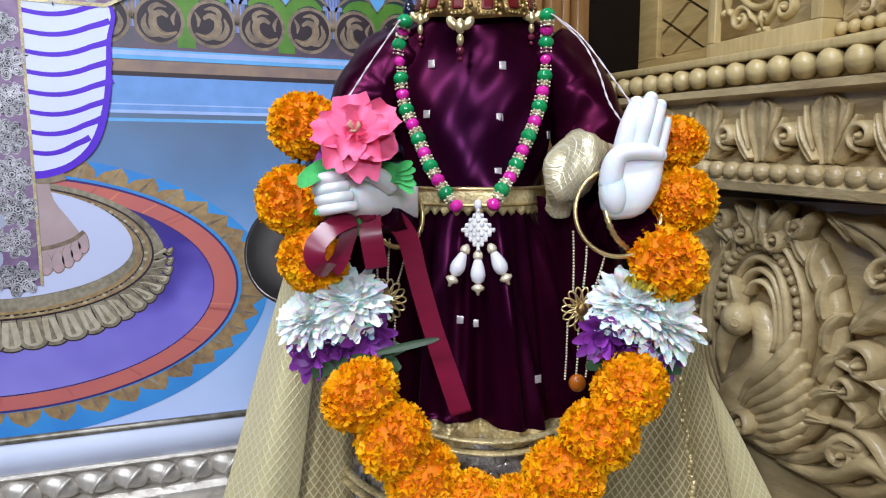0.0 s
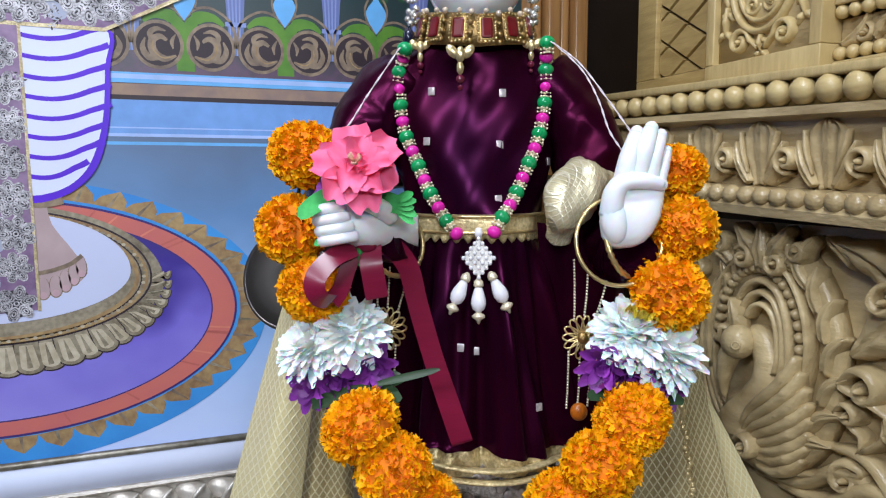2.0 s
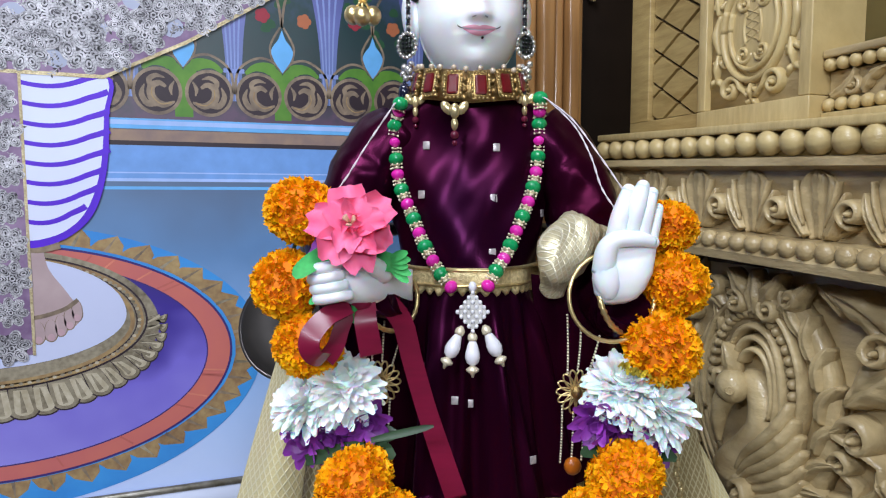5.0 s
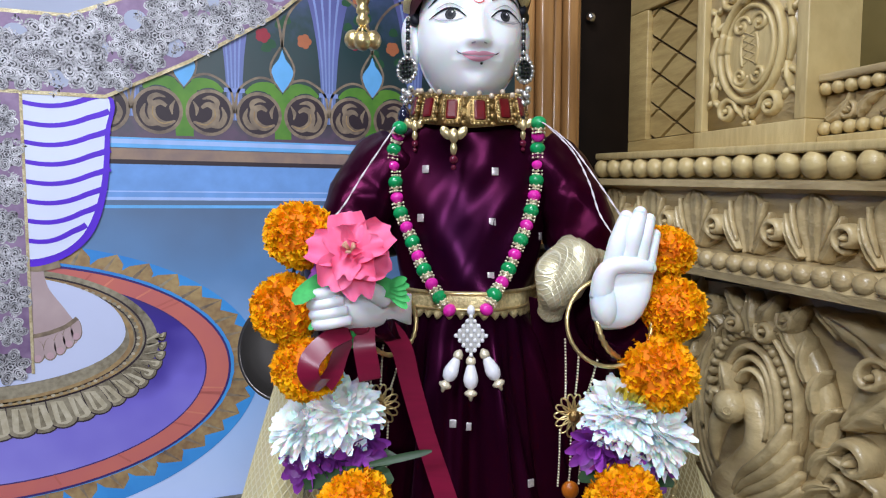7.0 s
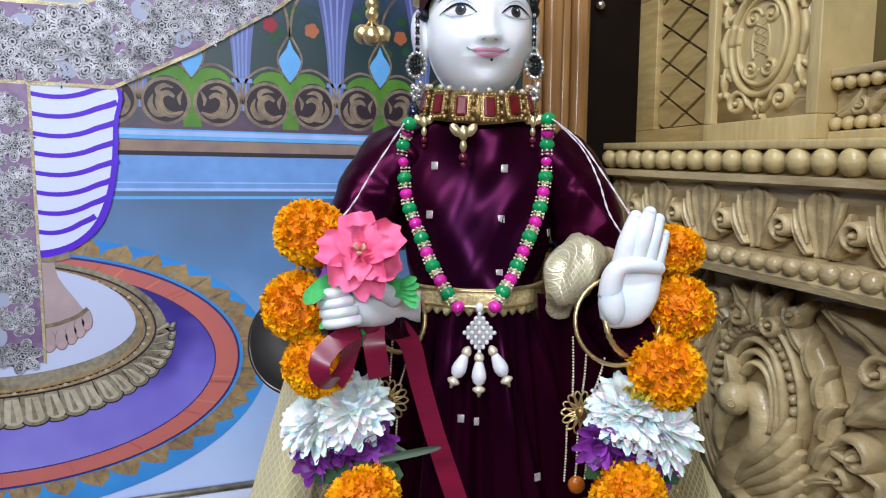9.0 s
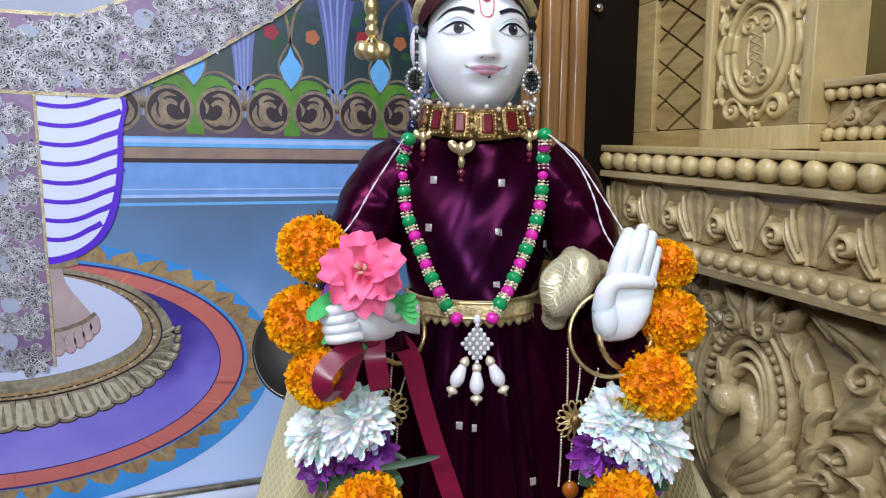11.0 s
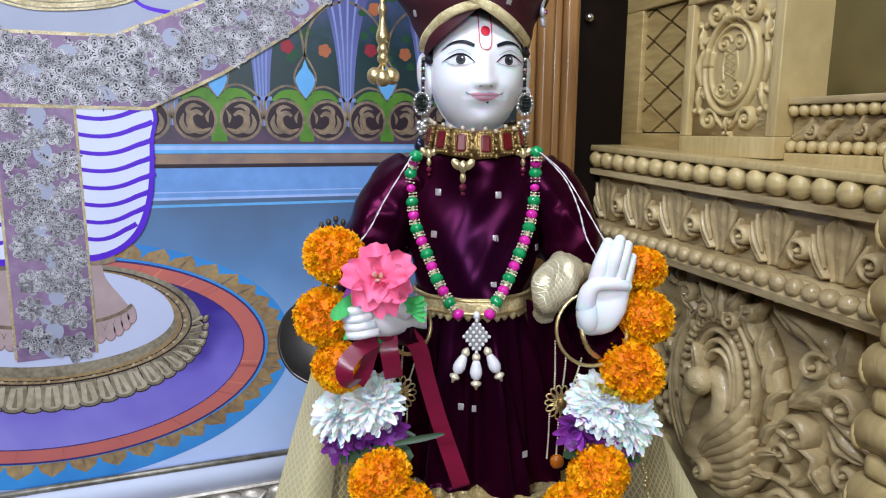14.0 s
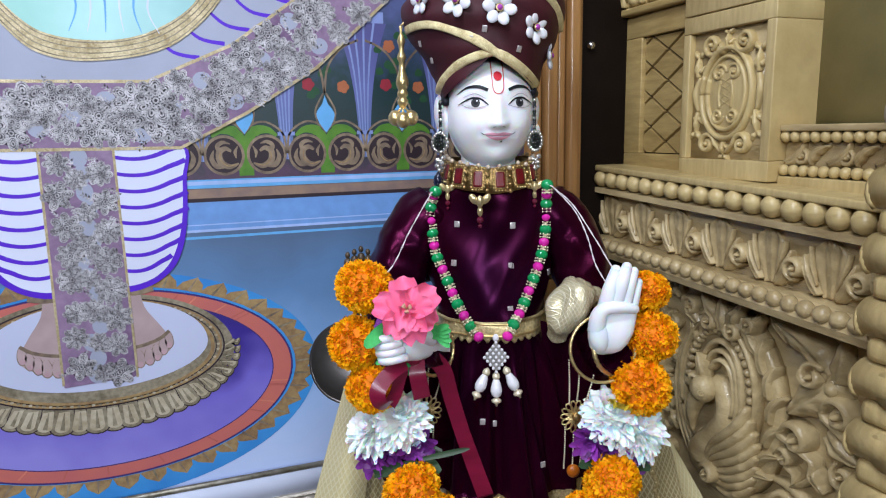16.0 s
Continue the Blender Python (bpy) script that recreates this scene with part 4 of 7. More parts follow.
ring(b, (XQ - 0.0285, 0.566, 1.03), 0.0042, 0.0012, pose(0, 0, 0, 0, 90, 40), 16, 6)
head = part("peacock_head", b, M_CARVE, cabinet, "carved peacock head")
piece("beak", carve, M_CARVE, [(0.58, 1.026), (0.591, 1.008), (0.596, 0.985), (0.594, 0.962)], [0.013, 0.0115, 0.0085, 0.002], XQ - 0.014, 0.014, n=12)
piece("crest", blade, M_CARVE, (0.583, 1.042), (0.59, 1.079), 0.021, XQ - 0.006, 0.017, 0.004, 1)
piece("crest", carve, M_CARVE, [(0.59, 1.04), (0.6, 1.043), (0.602, 1.03), (0.597, 1.02)], [0.003, 0.005, 0.0045, 0.002], XQ - 0.01, 0.012)
# body, and a wing whose ridges fan out of one curl
b = bmesh.new()
ball(b, (XQ + 0.004, 0.56, 0.922), (0.026, 0.05, 0.03), 24, 16, m=pose(0, 0, 0, 18, 0, 0))
part("peacock_body", b, M_CARVE, cabinet, "smooth carved breast of the peacock")
for k in range(8):
    t = k / 7
    top, low = ((0.566, 0.936), (0.552, 0.962), (0.526, 0.987), (0.507, 1.01), (0.5, 1.033)), ((0.553, 0.905), (0.538, 0.902), (0.522, 0.903), (0.505, 0.912), (0.489, 0.928))
    swell = 0.012 * math.sin(math.pi * t)
    pts = [(a[0] * (1 - t) + c[0] * t - swell * i / 4, a[1] * (1 - t) + c[1] * t) for i, (a, c) in enumerate(zip(top, low))]
    piece("wing_feather", carve, M_CARVE, pts, [0.0035, 0.0062, 0.008, 0.0086, 0.0035], XQ - 0.012 + 0.006 * t, 0.017, n=10)
piece("wing_curl", curlridge, M_CARVE, (0.55, 0.92), 0.0135, XQ - 0.02, 0.016, 0.36, 1.3, 0.3, 1)
# leafy crest over the oval
for y, z, r, s in ((0.578, 1.126, 0.014, 1), (0.534, 1.124, 0.013, -1), (0.612, 1.138, 0.013, 1), (0.507, 1.14, 0.012, -1)):
    piece("carved_scroll", curlridge, M_CARVE, (y, z), r, XQ - 0.006, 0.014, 0.32, 1.4, 0.5, s)
for a, c, w in (((0.556, 1.118), (0.556, 1.165), 0.03), ((0.565, 1.13), (0.592, 1.163), 0.028), ((0.545, 1.13), (0.52, 1.163), 0.028), ((0.6, 1.118), (0.632, 1.15), 0.026), ((0.52, 1.125), (0.488, 1.156), 0.026)):
    piece("carved_leaf", blade, M_CARVE, a, c, w, XQ, 0.018, 0.0, 2)
XS = XP - 0.002
piece("carved_leaf", blade, M_CARVE, (0.392, 1.102), (0.449, 1.045), 0.058, XS, 0.02, 0.0, 3, n=30, m=14)
piece("carved_leaf", blade, M_CARVE, (0.398, 1.108), (0.478, 1.15), 0.044, XS, 0.024, 0.01, 3, n=30, m=14)
piece("carved_leaf", blade, M_CARVE, (0.392, 1.105), (0.385, 1.152), 0.03, XS, 0.02, 0.002, 2)
piece("carved_leaf", blade, M_CARVE, (0.455, 1.132), (0.482, 1.156), 0.022, XS, 0.022, 0.003, 1)
piece("carved_leaf", blade, M_CARVE, (0.36, 1.115), (0.335, 1.15), 0.034, XS, 0.02, 0.004, 2)
piece("carved_leaf", blade, M_CARVE, (0.394, 1.04), (0.352, 1.022), 0.04, XS, 0.022, 0.004, 2)
piece("carved_leaf", blade, M_CARVE, (0.37, 0.99), (0.345, 0.955), 0.04, XS, 0.022, 0.004, 2)
piece("carved_scroll", curlridge, M_CARVE, (0.413, 1.104), 0.0165, XS - 0.008, 0.024, 0.34, 1.3, 2.4, -1)
piece("carved_ball", ball, M_CARVE, (XS - 0.012, 0.394, 1.094), 0.0085, 14, 10)
piece("carved_scroll", curlridge, M_CARVE, (0.381, 1.068), 0.02, XS, 0.026, 0.32, 1.4, -0.5, 1, lead=[(0.33, 1.03), (0.35, 1.035)])
piece("carved_scroll", curlridge, M_CARVE, (0.434, 1.017), 0.0205, XS, 0.026, 0.32, 1.35, -0.2, 1, lead=[(0.432, 0.958), (0.413, 0.975), (0.409, 1.0)])
piece("carved_scroll", curlridge, M_CARVE, (0.447, 0.988), 0.0125, XS, 0.024, 0.36, 1.3, -0.2, 1, lead=[(0.436, 0.955), (0.433, 0.972)])
piece("carved_scroll", curlridge, M_CARVE, (0.372, 1.0), 0.016, XS, 0.022, 0.32, 1.4, 1.0, -1)
piece("carved_scroll", curlridge, M_CARVE, (0.445, 0.925), 0.018, XS, 0.024, 0.36, 1.3, 2.5, -1, lead=[(0.52, 0.9), (0.48, 0.915)])
piece("carved_leaf", blade, M_CARVE, (0.412, 0.995), (0.392, 0.968), 0.024, XS, 0.02, 0.003, 2)
for k in range(4):
    piece("carved_stem", carve, M_CARVE, [(0.56 - 0.035 * k, 0.885), (0.5 - 0.035 * k, 0.898 - 0.004 * k), (0.45 - 0.03 * k, 0.93 - 0.005 * k), (0.405 - 0.022 * k, 0.915), (0.38 - 0.02 * k, 0.88)], [0.004, 0.009, 0.01, 0.008, 0.003], XS - 0.004 * (k % 2), 0.02)
piece("carved_stem", carve, M_CARVE, [(0.47, 0.948), (0.43, 0.952), (0.4, 0.93), (0.385, 0.9)], [0.004, 0.008, 0.009, 0.004], XS, 0.022)
for k in range(3):
    piece("carved_leaf", leaf, M_CARVE, (0.655 - 0.006 * k, 1.14 - 0.1 * k), (0.668, 1.165 - 0.1 * k), 0.026, XS, 0.014, 0.003, 1)
    piece("carved_scroll", curlridge, M_CARVE, (0.662, 1.105 - 0.1 * k), 0.014, XS, 0.016, 0.32, 1.4, 1.0, -1)
b = bmesh.new()
for k in range(7):
    piece("carved_leaf", leaf, M_CARVE, (0.71, 0.9 + 0.045 * k), (0.69 + 0.06 * (k % 2), 0.935 + 0.045 * k), 0.028, XS, 0.014, 0.004, 1)
# the scrolled post at the near end
post = empty("scrolled_post", "ochre carved wooden post of stacked scrolls and lotus bulb", "post")
CX, CY = 0.508, 0.252
b = bmesh.new()
box(b, (CX - 0.022, CY - 0.025, 0.0), (CX + 0.05, CY + 0.03, 1.335), 0.004)
part("shaft", b, M_TEAK_PALE, post)
for k in range(9):
    z = 0.87 + 0.0575 * k
    b = bmesh.new()
    box(b, (CX - 0.03, CY - 0.03, z + 0.018), (CX + 0.04, CY + 0.038, z + 0.04), 0.007)
    ps = [(CX - 0.012 - (0.03 * math.cos(t)), z + 0.002 + 0.021 * math.sin(t)) for t in np.linspace(-1.5, 1.9, 9)]
    for y0, y1 in ((CY - 0.034, CY + 0.043),):
        tube(b, [(CX - 0.02, y0, z), (CX - 0.02, (y0 + y1) / 2, z + 0.001), (CX - 0.02, y1, z)], [0.0185, 0.0165, 0.0185], 18, up=(1, 0, 0))
        for y in (y0, y1):
            sp = [(CX - 0.02 + 0.0185 * (1 - 0.8 * j / 20) * math.cos(-2 - 8.5 * j / 20), y, z + 0.0185 * (1 - 0.8 * j / 20) * math.sin(-2 - 8.5 * j / 20)) for j in range(21)]
            tube(b, sp, 0.0028, 6)
    tube(b, [(CX - 0.034, CY + 0.006, z), (CX + 0.03, CY + 0.006, z)], [0.018, 0.018], 16, up=(0, 0, 1))
    part("scroll_block", b, M_TEAK_PALE, post)
b = bmesh.new()
lathe(b, [(0.03, 1.335), (0.045, 1.34), (0.046, 1.35), (0.034, 1.357), (0.03, 1.365), (0.036, 1.37), (0.03, 1.378)], 28, Matrix.Translation((CX, CY, 0)))
part("collar", b, M_TEAK_PALE, post)
b = bmesh.new()
lathe(b, [(0.034, 1.378), (0.036, 1.39), (0.031, 1.415), (0.018, 1.437), (0.014, 1.45)], 24, Matrix.Translation((CX, CY, 0)))
petals = []
for k in range(8):
    a = TAU * k / 8
    c, s = math.cos(a), math.sin(a)
    pbm = bmesh.new()
    petals.append(pbm)
    tube(pbm, spline([(CX + 0.03 * c, CY + 0.03 * s, 1.377), (CX + 0.037 * c, CY + 0.037 * s, 1.392), (CX + 0.032 * c, CY + 0.032 * s, 1.415), (CX + 0.017 * c, CY + 0.017 * s, 1.438)], 4),
         [0.006, 0.009, 0.0115, 0.013, 0.0135, 0.0135, 0.013, 0.012, 0.0105, 0.0085, 0.006, 0.0035, 0.001], 8, flat=0.5, up=(-s, c, 0))
bud = part("lotus_bulb", b, mat("pale_carved_wood", (0.5, 0.42, 0.3), 0.4, vary=0.2, scale=40), post, "paler lotus bud")
for pbm in petals:
    part("lotus_petal", pbm, bud.data.materials[0], bud)
b = bmesh.new()
lathe(b, [(0.013, 1.45), (0.024, 1.46), (0.036, 1.478), (0.041, 1.5), (0.038, 1.53), (0.04, 1.56), (0.04, 2.2)], 28, Matrix.Translation((CX, CY, 0)))
part("upper_shaft", b, M_TEAK_PALE, post)

# ---- the platform and the statue ----
S = pose(0, 0, 0, 0, 0, -20)       # the statue's own axes
plat = empty("platform", "broad plain stone platform under the statue and picture", "platform", kind="structure")
part("platform_top", box(bmesh.new(), (-0.7, 0.3, 0.0), (0.555, 0.89, 0.785), 0.006), M_TILE, plat, smooth=False)

M_LINE = mat("painted_black", (0.014, 0.014, 0.02), 0.5, vary=0.1, spec=0.2)
M_IRIS = mat("painted_iris", (0.045, 0.045, 0.05), 0.45, vary=0.3, scale=300, spec=0.2)
M_LIP = mat("painted_lip", (0.66, 0.3, 0.39), 0.45, vary=0.08, spec=0.3)
M_REDPAINT = mat("painted_red", (0.6, 0.02, 0.04), 0.3, vary=0.1)
M_GREYWASH = mat("painted_grey", (0.42, 0.4, 0.46), 0.35, vary=0.1)
M_EYEWHITE = mat("painted_white", (0.78, 0.76, 0.8), 0.2, vary=0.05)

HX, HY, HZ = 0.0275, 0.612, 1.405
HW, HD, HH = 0.0472, 0.049, 0.0625


def bell(d, w):
    return math.exp(-(d / w) ** 2)


def face_y(x, z):
    """The front of the head at x, z."""
    dx, dz = x - HX, z - HZ
    w = HW * (1 - 0.1 * bell(dz + 0.05, 0.024))
    q = 1 - abs(dx / w) ** 2.15 - abs(dz / HH) ** 2.25
    y = HY - HD * math.sqrt(max(q, 0.0)) ** 0.92
    k = 1 if q > 0.02 else max(0.0, q / 0.02)
    fx = dx - 0.0025
    t = min(1, max(0, (z - 1.388) / 0.036))
    nose = (0.0108 * (1 - t) + 0.0016 * t) * bell(fx, 0.0056 + 0.0026 * (1 - t)) * (1 if z > 1.3915 else bell(z - 1.3915, 0.0052)) * (1 if z < 1.42 else bell(z - 1.42, 0.01))
    nose += 0.0022 * (bell(abs(fx) - 0.0072, 0.004)) * bell(z - 1.3925, 0.0045)
    brow = 0.0022 * bell(abs(fx) - 0.022, 0.016) * bell(z - 1.428, 0.008)
    eye = -0.0028 * bell(abs(fx) - 0.0235, 0.012) * bell(z - 1.414, 0.0075) + 0.0022 * bell(abs(fx) - 0.0235, 0.009) * bell(z - 1.4125, 0.0055)
    lip = 0.0036 * bell(fx, 0.0135) * bell(z - 1.3795, 0.0048) - 0.0012 * bell(fx, 0.018) * bell(z - 1.3795, 0.0012) - 0.0016 * bell(fx, 0.01) * bell(z - 1.3695, 0.004)
    chin = 0.0035 * bell(fx, 0.012) * bell(z - 1.356, 0.008)
    cheek = 0.003 * bell(abs(fx) - 0.026, 0.013) * bell(z - 1.389, 0.013) - 0.0012 * bell(abs(fx) - 0.0185, 0.003) * bell(z - 1.382, 0.005)
    return y - k * (nose + brow + eye + lip + chin + cheek)


sb = bmesh.new()
NU, NV = 150, 110
rows = []
for j in range(NV + 1):
    ph = math.pi * (0.004 + 0.992 * j / NV)
    row = []
    for i in range(NU):
        th = TAU * i / NU
        x, y, z = math.sin(ph) * math.cos(th), math.sin(ph) * math.sin(th), math.cos(ph)
        px, pz = HX + HW * x, HZ + HH * z
        row.append(Vector((px, face_y(px, pz) if y < 0 else HY + 0.06 * y, pz)))
    rows.append(row)
grid_mesh(sb, rows)


def paint(pts, mi, lift=0.0007):
    """Painted patch between two rows of points (upper, lower) laid on the face."""
    up, lo = pts
    n = len(up)
    g = []
    for k in range(n):
        col = []
        for s in range(4):
            x = up[k][0] + (lo[k][0] - up[k][0]) * s / 3
            z = up[k][1] + (lo[k][1] - up[k][1]) * s / 3
            col.append(sb.verts.new((x, face_y(x, z) - lift, z)))
        g.append(col)
    for k in range(n - 1):
        for s in range(3):
            sb.faces.new((g[k][s], g[k + 1][s], g[k + 1][s + 1], g[k][s + 1])).material_index = mi


def brush(pts, w, mi, lift=0.0008, per=6):
    ps = spl2(pts, per)
    n = len(ps)
    ws = [np.interp(i / (n - 1) * (len(w) - 1), range(len(w)), w) / 2 for i in range(n)]
    up, lo = [], []
    for i, p in enumerate(ps):
        a, c = ps[max(0, i - 1)], ps[min(n - 1, i + 1)]
        d = Vector((c[0] - a[0], c[1] - a[1])).normalized()
        up.append((p[0] - d.y * ws[i], p[1] + d.x * ws[i]))
        lo.append((p[0] + d.y * ws[i], p[1] - d.x * ws[i]))
    paint((up, lo), mi, lift)


def dot(c, rx, rz, mi, lift):
    xs = np.linspace(-1, 1, 15)
    paint(([(c[0] + rx * t, c[1] + rz * math.sqrt(max(0, 1 - t * t))) for t in xs], [(c[0] + rx * t, c[1] - rz * math.sqrt(max(0, 1 - t * t))) for t in xs]), mi, lift)


FXC = HX + 0.0025
for s in (-1, 1):
    ex = FXC + s * 0.0238
    xs = np.linspace(-1, 1, 17)
    paint(([(ex + 0.0125 * t, 1.4125 + 0.0052 * (1 - t * t) + 0.001 * s * t) for t in xs], [(ex + 0.0125 * t, 1.4125 - 0.0036 * (1 - t * t) + 0.001 * s * t) for t in xs]), 5, 0.0006)
    dot((ex - s * 0.0006, 1.4136), 0.0046, 0.0045, 2, 0.001)
    dot((ex - s * 0.0006, 1.4138), 0.0024, 0.0023, 1, 0.0013)
    dot((ex - s * 0.0006 + 0.0014, 1.4156), 0.0008, 0.0008, 5, 0.0015)
    brush([(ex - s * 0.0135, 1.411), (ex - s * 0.006, 1.4172), (ex + s * 0.002, 1.4186), (ex + s * 0.009, 1.4162), (ex + s * 0.0165, 1.4118)], [0.0008, 0.0018, 0.002, 0.0016, 0.0005], 1, 0.0014)
    brush([(ex - s * 0.013, 1.411), (ex - s * 0.003, 1.4085), (ex + s * 0.007, 1.409), (ex + s * 0.0135, 1.4125)], [0.0003, 0.0008, 0.0009, 0.0004], 6, 0.0012)
    brush([(ex - s * 0.011, 1.4175), (ex, 1.4228), (ex + s * 0.011, 1.4195)], [0.0003, 0.0007, 0.0003], 6, 0.0009)
    brush([(ex - s * 0.013, 1.4262), (ex - s * 0.003, 1.4298), (ex + s * 0.008, 1.4288), (ex + s * 0.017, 1.4225)], [0.0032, 0.0036, 0.0022, 0.0004], 1, 0.0009)
    brush([(FXC + s * 0.0035, 1.389), (FXC + s * 0.0065, 1.3885)], [0.0009, 0.0009], 6, 0.0008)
    brush([(FXC + s * 0.014, 1.3812), (FXC + s * 0.0165, 1.3822), (FXC + s * 0.0182, 1.3838)], [0.0007, 0.0008, 0.0003], 1, 0.0009)
xs = np.linspace(-1, 1, 21)
paint(([(FXC + 0.0148 * t, 1.3803 + 0.0032 * (1 - t * t) - 0.0011 * bell(t, 0.18) + 0.0016 * t * t) for t in xs], [(FXC + 0.0148 * t, 1.3793 + 0.0024 * t * t) for t in xs]), 3, 0.0006)
paint(([(FXC + 0.0138 * t, 1.379 + 0.0024 * t * t) for t in xs], [(FXC + 0.0138 * t, 1.379 + 0.0018 * t * t - 0.0038 * (1 - t * t)) for t in xs]), 3, 0.0006)
brush([(FXC - 0.015, 1.3817), (FXC - 0.007, 1.3798), (FXC, 1.379), (FXC + 0.007, 1.3798), (FXC + 0.015, 1.3817)], [0.0005, 0.0007, 0.0007, 0.0007, 0.0005], 6, 0.0012)
dot((FXC + 0.003, 1.374), 0.0012, 0.0009, 1, 0.0012)
brush([(FXC - 0.006, 1.462), (FXC - 0.006, 1.434), (FXC - 0.0045, 1.425), (FXC, 1.4222), (FXC + 0.0045, 1.425), (FXC + 0.006, 1.434), (FXC + 0.006, 1.462)], [0.0009] * 7, 4, 0.0009, 5)
dot((FXC, 1.4405), 0.0046, 0.0047, 4, 0.0012)
# the head turns a little on the neck
bmesh.ops.rotate(sb, cent=(HX, 0.625, HZ), matrix=Matrix.Rotation(math.radians(4), 3, "Z"), verts=sb.verts)
# ears, neck, the trunk under the robe
for s in (-1, 1):
    ball(sb, (HX + s * 0.05 - 0.001, 0.618 + 0.005 * s, 1.402), (0.008, 0.014, 0.023), 16, 12, m=pose(0, 0, 0, 0, s * 6, s * -18))
    ball(sb, (HX + s * 0.051, 0.614, 1.383), (0.0065, 0.008, 0.01), 12, 8)
tube(sb, [(HX, 0.622, 1.36), (HX, 0.622, 1.30)], [0.03, 0.034], 24, up=(0, 1, 0))
tube(sb, [(HX, 0.63, 1.3), (HX, 0.625, 1.18), (HX, 0.625, 1.0), (HX, 0.63, 0.785)], [0.05, 0.042, 0.055, 0.075], 20)
# the raised open palm
PYL = 0.507


def finger(pts, rad, n=12):
    ps = spline(pts, 5)
    rs = [float(np.interp(i / (len(ps) - 1) * (len(rad) - 1), range(len(rad)), rad)) for i in range(len(ps))]
    tube(sb, ps, rs, n)
    ball(sb, ps[-1], rs[-1] * 1.02, 12, 8)


prow = []
for z, xc, w, d, y in ((1.1605, 0.1385, 0.008, 0.008, 0.514), (1.164, 0.139, 0.0145, 0.0115, 0.511), (1.171, 0.1395, 0.0195, 0.0135, 0.509), (1.183, 0.141, 0.0232, 0.0145, 0.508), (1.195, 0.1435, 0.0228, 0.0125, 0.509),
                       (1.206, 0.147, 0.0205, 0.0105, 0.510), (1.214, 0.1495, 0.0188, 0.0088, 0.511), (1.219, 0.151, 0.0165, 0.006, 0.511)):
    prow.append([Vector((xc + w * math.cos(TAU * k / 24), y + d * math.sin(TAU * k / 24) * (1 if math.sin(TAU * k / 24) > 0 else 0.55 + 0.3 * abs(math.cos(TAU * k / 24))), z + 0.1 * w * math.cos(TAU * k / 24))) for k in range(24)])
grid_mesh(sb, prow)
finger([(0.1345, 0.509, 1.206), (0.1385, 0.506, 1.228), (0.1445, 0.5085, 1.2475)], [0.0084, 0.0079, 0.0052])
finger([(0.1445, 0.508, 1.21), (0.149, 0.504, 1.234), (0.1547, 0.507, 1.2505)], [0.0082, 0.0077, 0.0052])
finger([(0.1535, 0.509, 1.208), (0.157, 0.506, 1.231), (0.1625, 0.509, 1.2455)], [0.0078, 0.007, 0.0048])
finger([(0.161, 0.511, 1.204), (0.1642, 0.51, 1.221), (0.1685, 0.512, 1.234)], [0.0066, 0.0058, 0.004])
finger([(0.1265, 0.507, 1.186), (0.1275, 0.5035, 1.202), (0.134, 0.501, 1.2105), (0.149, 0.5005, 1.2115), (0.163, 0.504, 1.2085)], [0.0095, 0.0085, 0.007, 0.0062, 0.0045])
ball(sb, (0.1285, 0.506, 1.182), (0.0108, 0.0095, 0.0185), 16, 12, m=pose(0, 0, 0, 0, -10, 0))
# the closed fist that holds the flower
frow = []
for x, ry, rz, y, z in ((-0.084, 0.008, 0.008, 0.492, 1.182), (-0.078, 0.015, 0.014, 0.492, 1.181), (-0.066, 0.0195, 0.0175, 0.495, 1.181), (-0.052, 0.02, 0.0185, 0.5, 1.18), (-0.041, 0.0175, 0.0165, 0.507, 1.18), (-0.033, 0.013, 0.013, 0.517, 1.177), (-0.02, 0.0125, 0.0125, 0.532, 1.172)):
    frow.append([Vector((x, y + ry * math.cos(TAU * k / 20), z + rz * math.sin(TAU * k / 20))) for k in range(20)])
grid_mesh(sb, frow)
for k in range(4):
    z = 1.1935 - 0.0072 * k
    finger([(-0.07 + 0.003 * k, 0.4775, z + 0.001), (-0.081 + 0.001 * k, 0.4735, z - 0.001), (-0.0915 + 0.0015 * k, 0.481, z - 0.003), (-0.091 + 0.002 * k, 0.492, z - 0.003)], [0.0036, 0.0045, 0.0045, 0.004])
finger([(-0.038, 0.492, 1.186), (-0.048, 0.48, 1.194), (-0.062, 0.474, 1.199)], [0.0075, 0.0068, 0.005])
statue = part("statue", sb, [M_MARBLE, M_LINE, M_IRIS, M_LIP, M_REDPAINT, M_EYEWHITE, M_GREYWASH], m=S)
tagged(statue, "white marble statue with painted face, dressed and garlanded", "statue")

# ---- robe ----
RT = [(1.338, 0.034, 0.035, 0.615), (1.330, 0.05, 0.04, 0.617), (1.318, 0.072, 0.044, 0.62), (1.30, 0.082, 0.045, 0.622), (1.27, 0.08, 0.051, 0.624), (1.24, 0.0735, 0.056, 0.624), (1.21, 0.065, 0.061, 0.622),
      (1.185, 0.0595, 0.065, 0.62), (1.165, 0.0595, 0.066, 0.62), (1.14, 0.066, 0.068, 0.62), (1.1, 0.076, 0.073, 0.62), (1.05, 0.087, 0.08, 0.622), (1.01, 0.096, 0.086, 0.622), (0.985, 0.101, 0.09, 0.622)]


def rprof(z):
    zs = [r[0] for r in RT][::-1]
    return [float(np.interp(z, zs, [r[i] for r in RT][::-1])) for i in (1, 2, 3)]


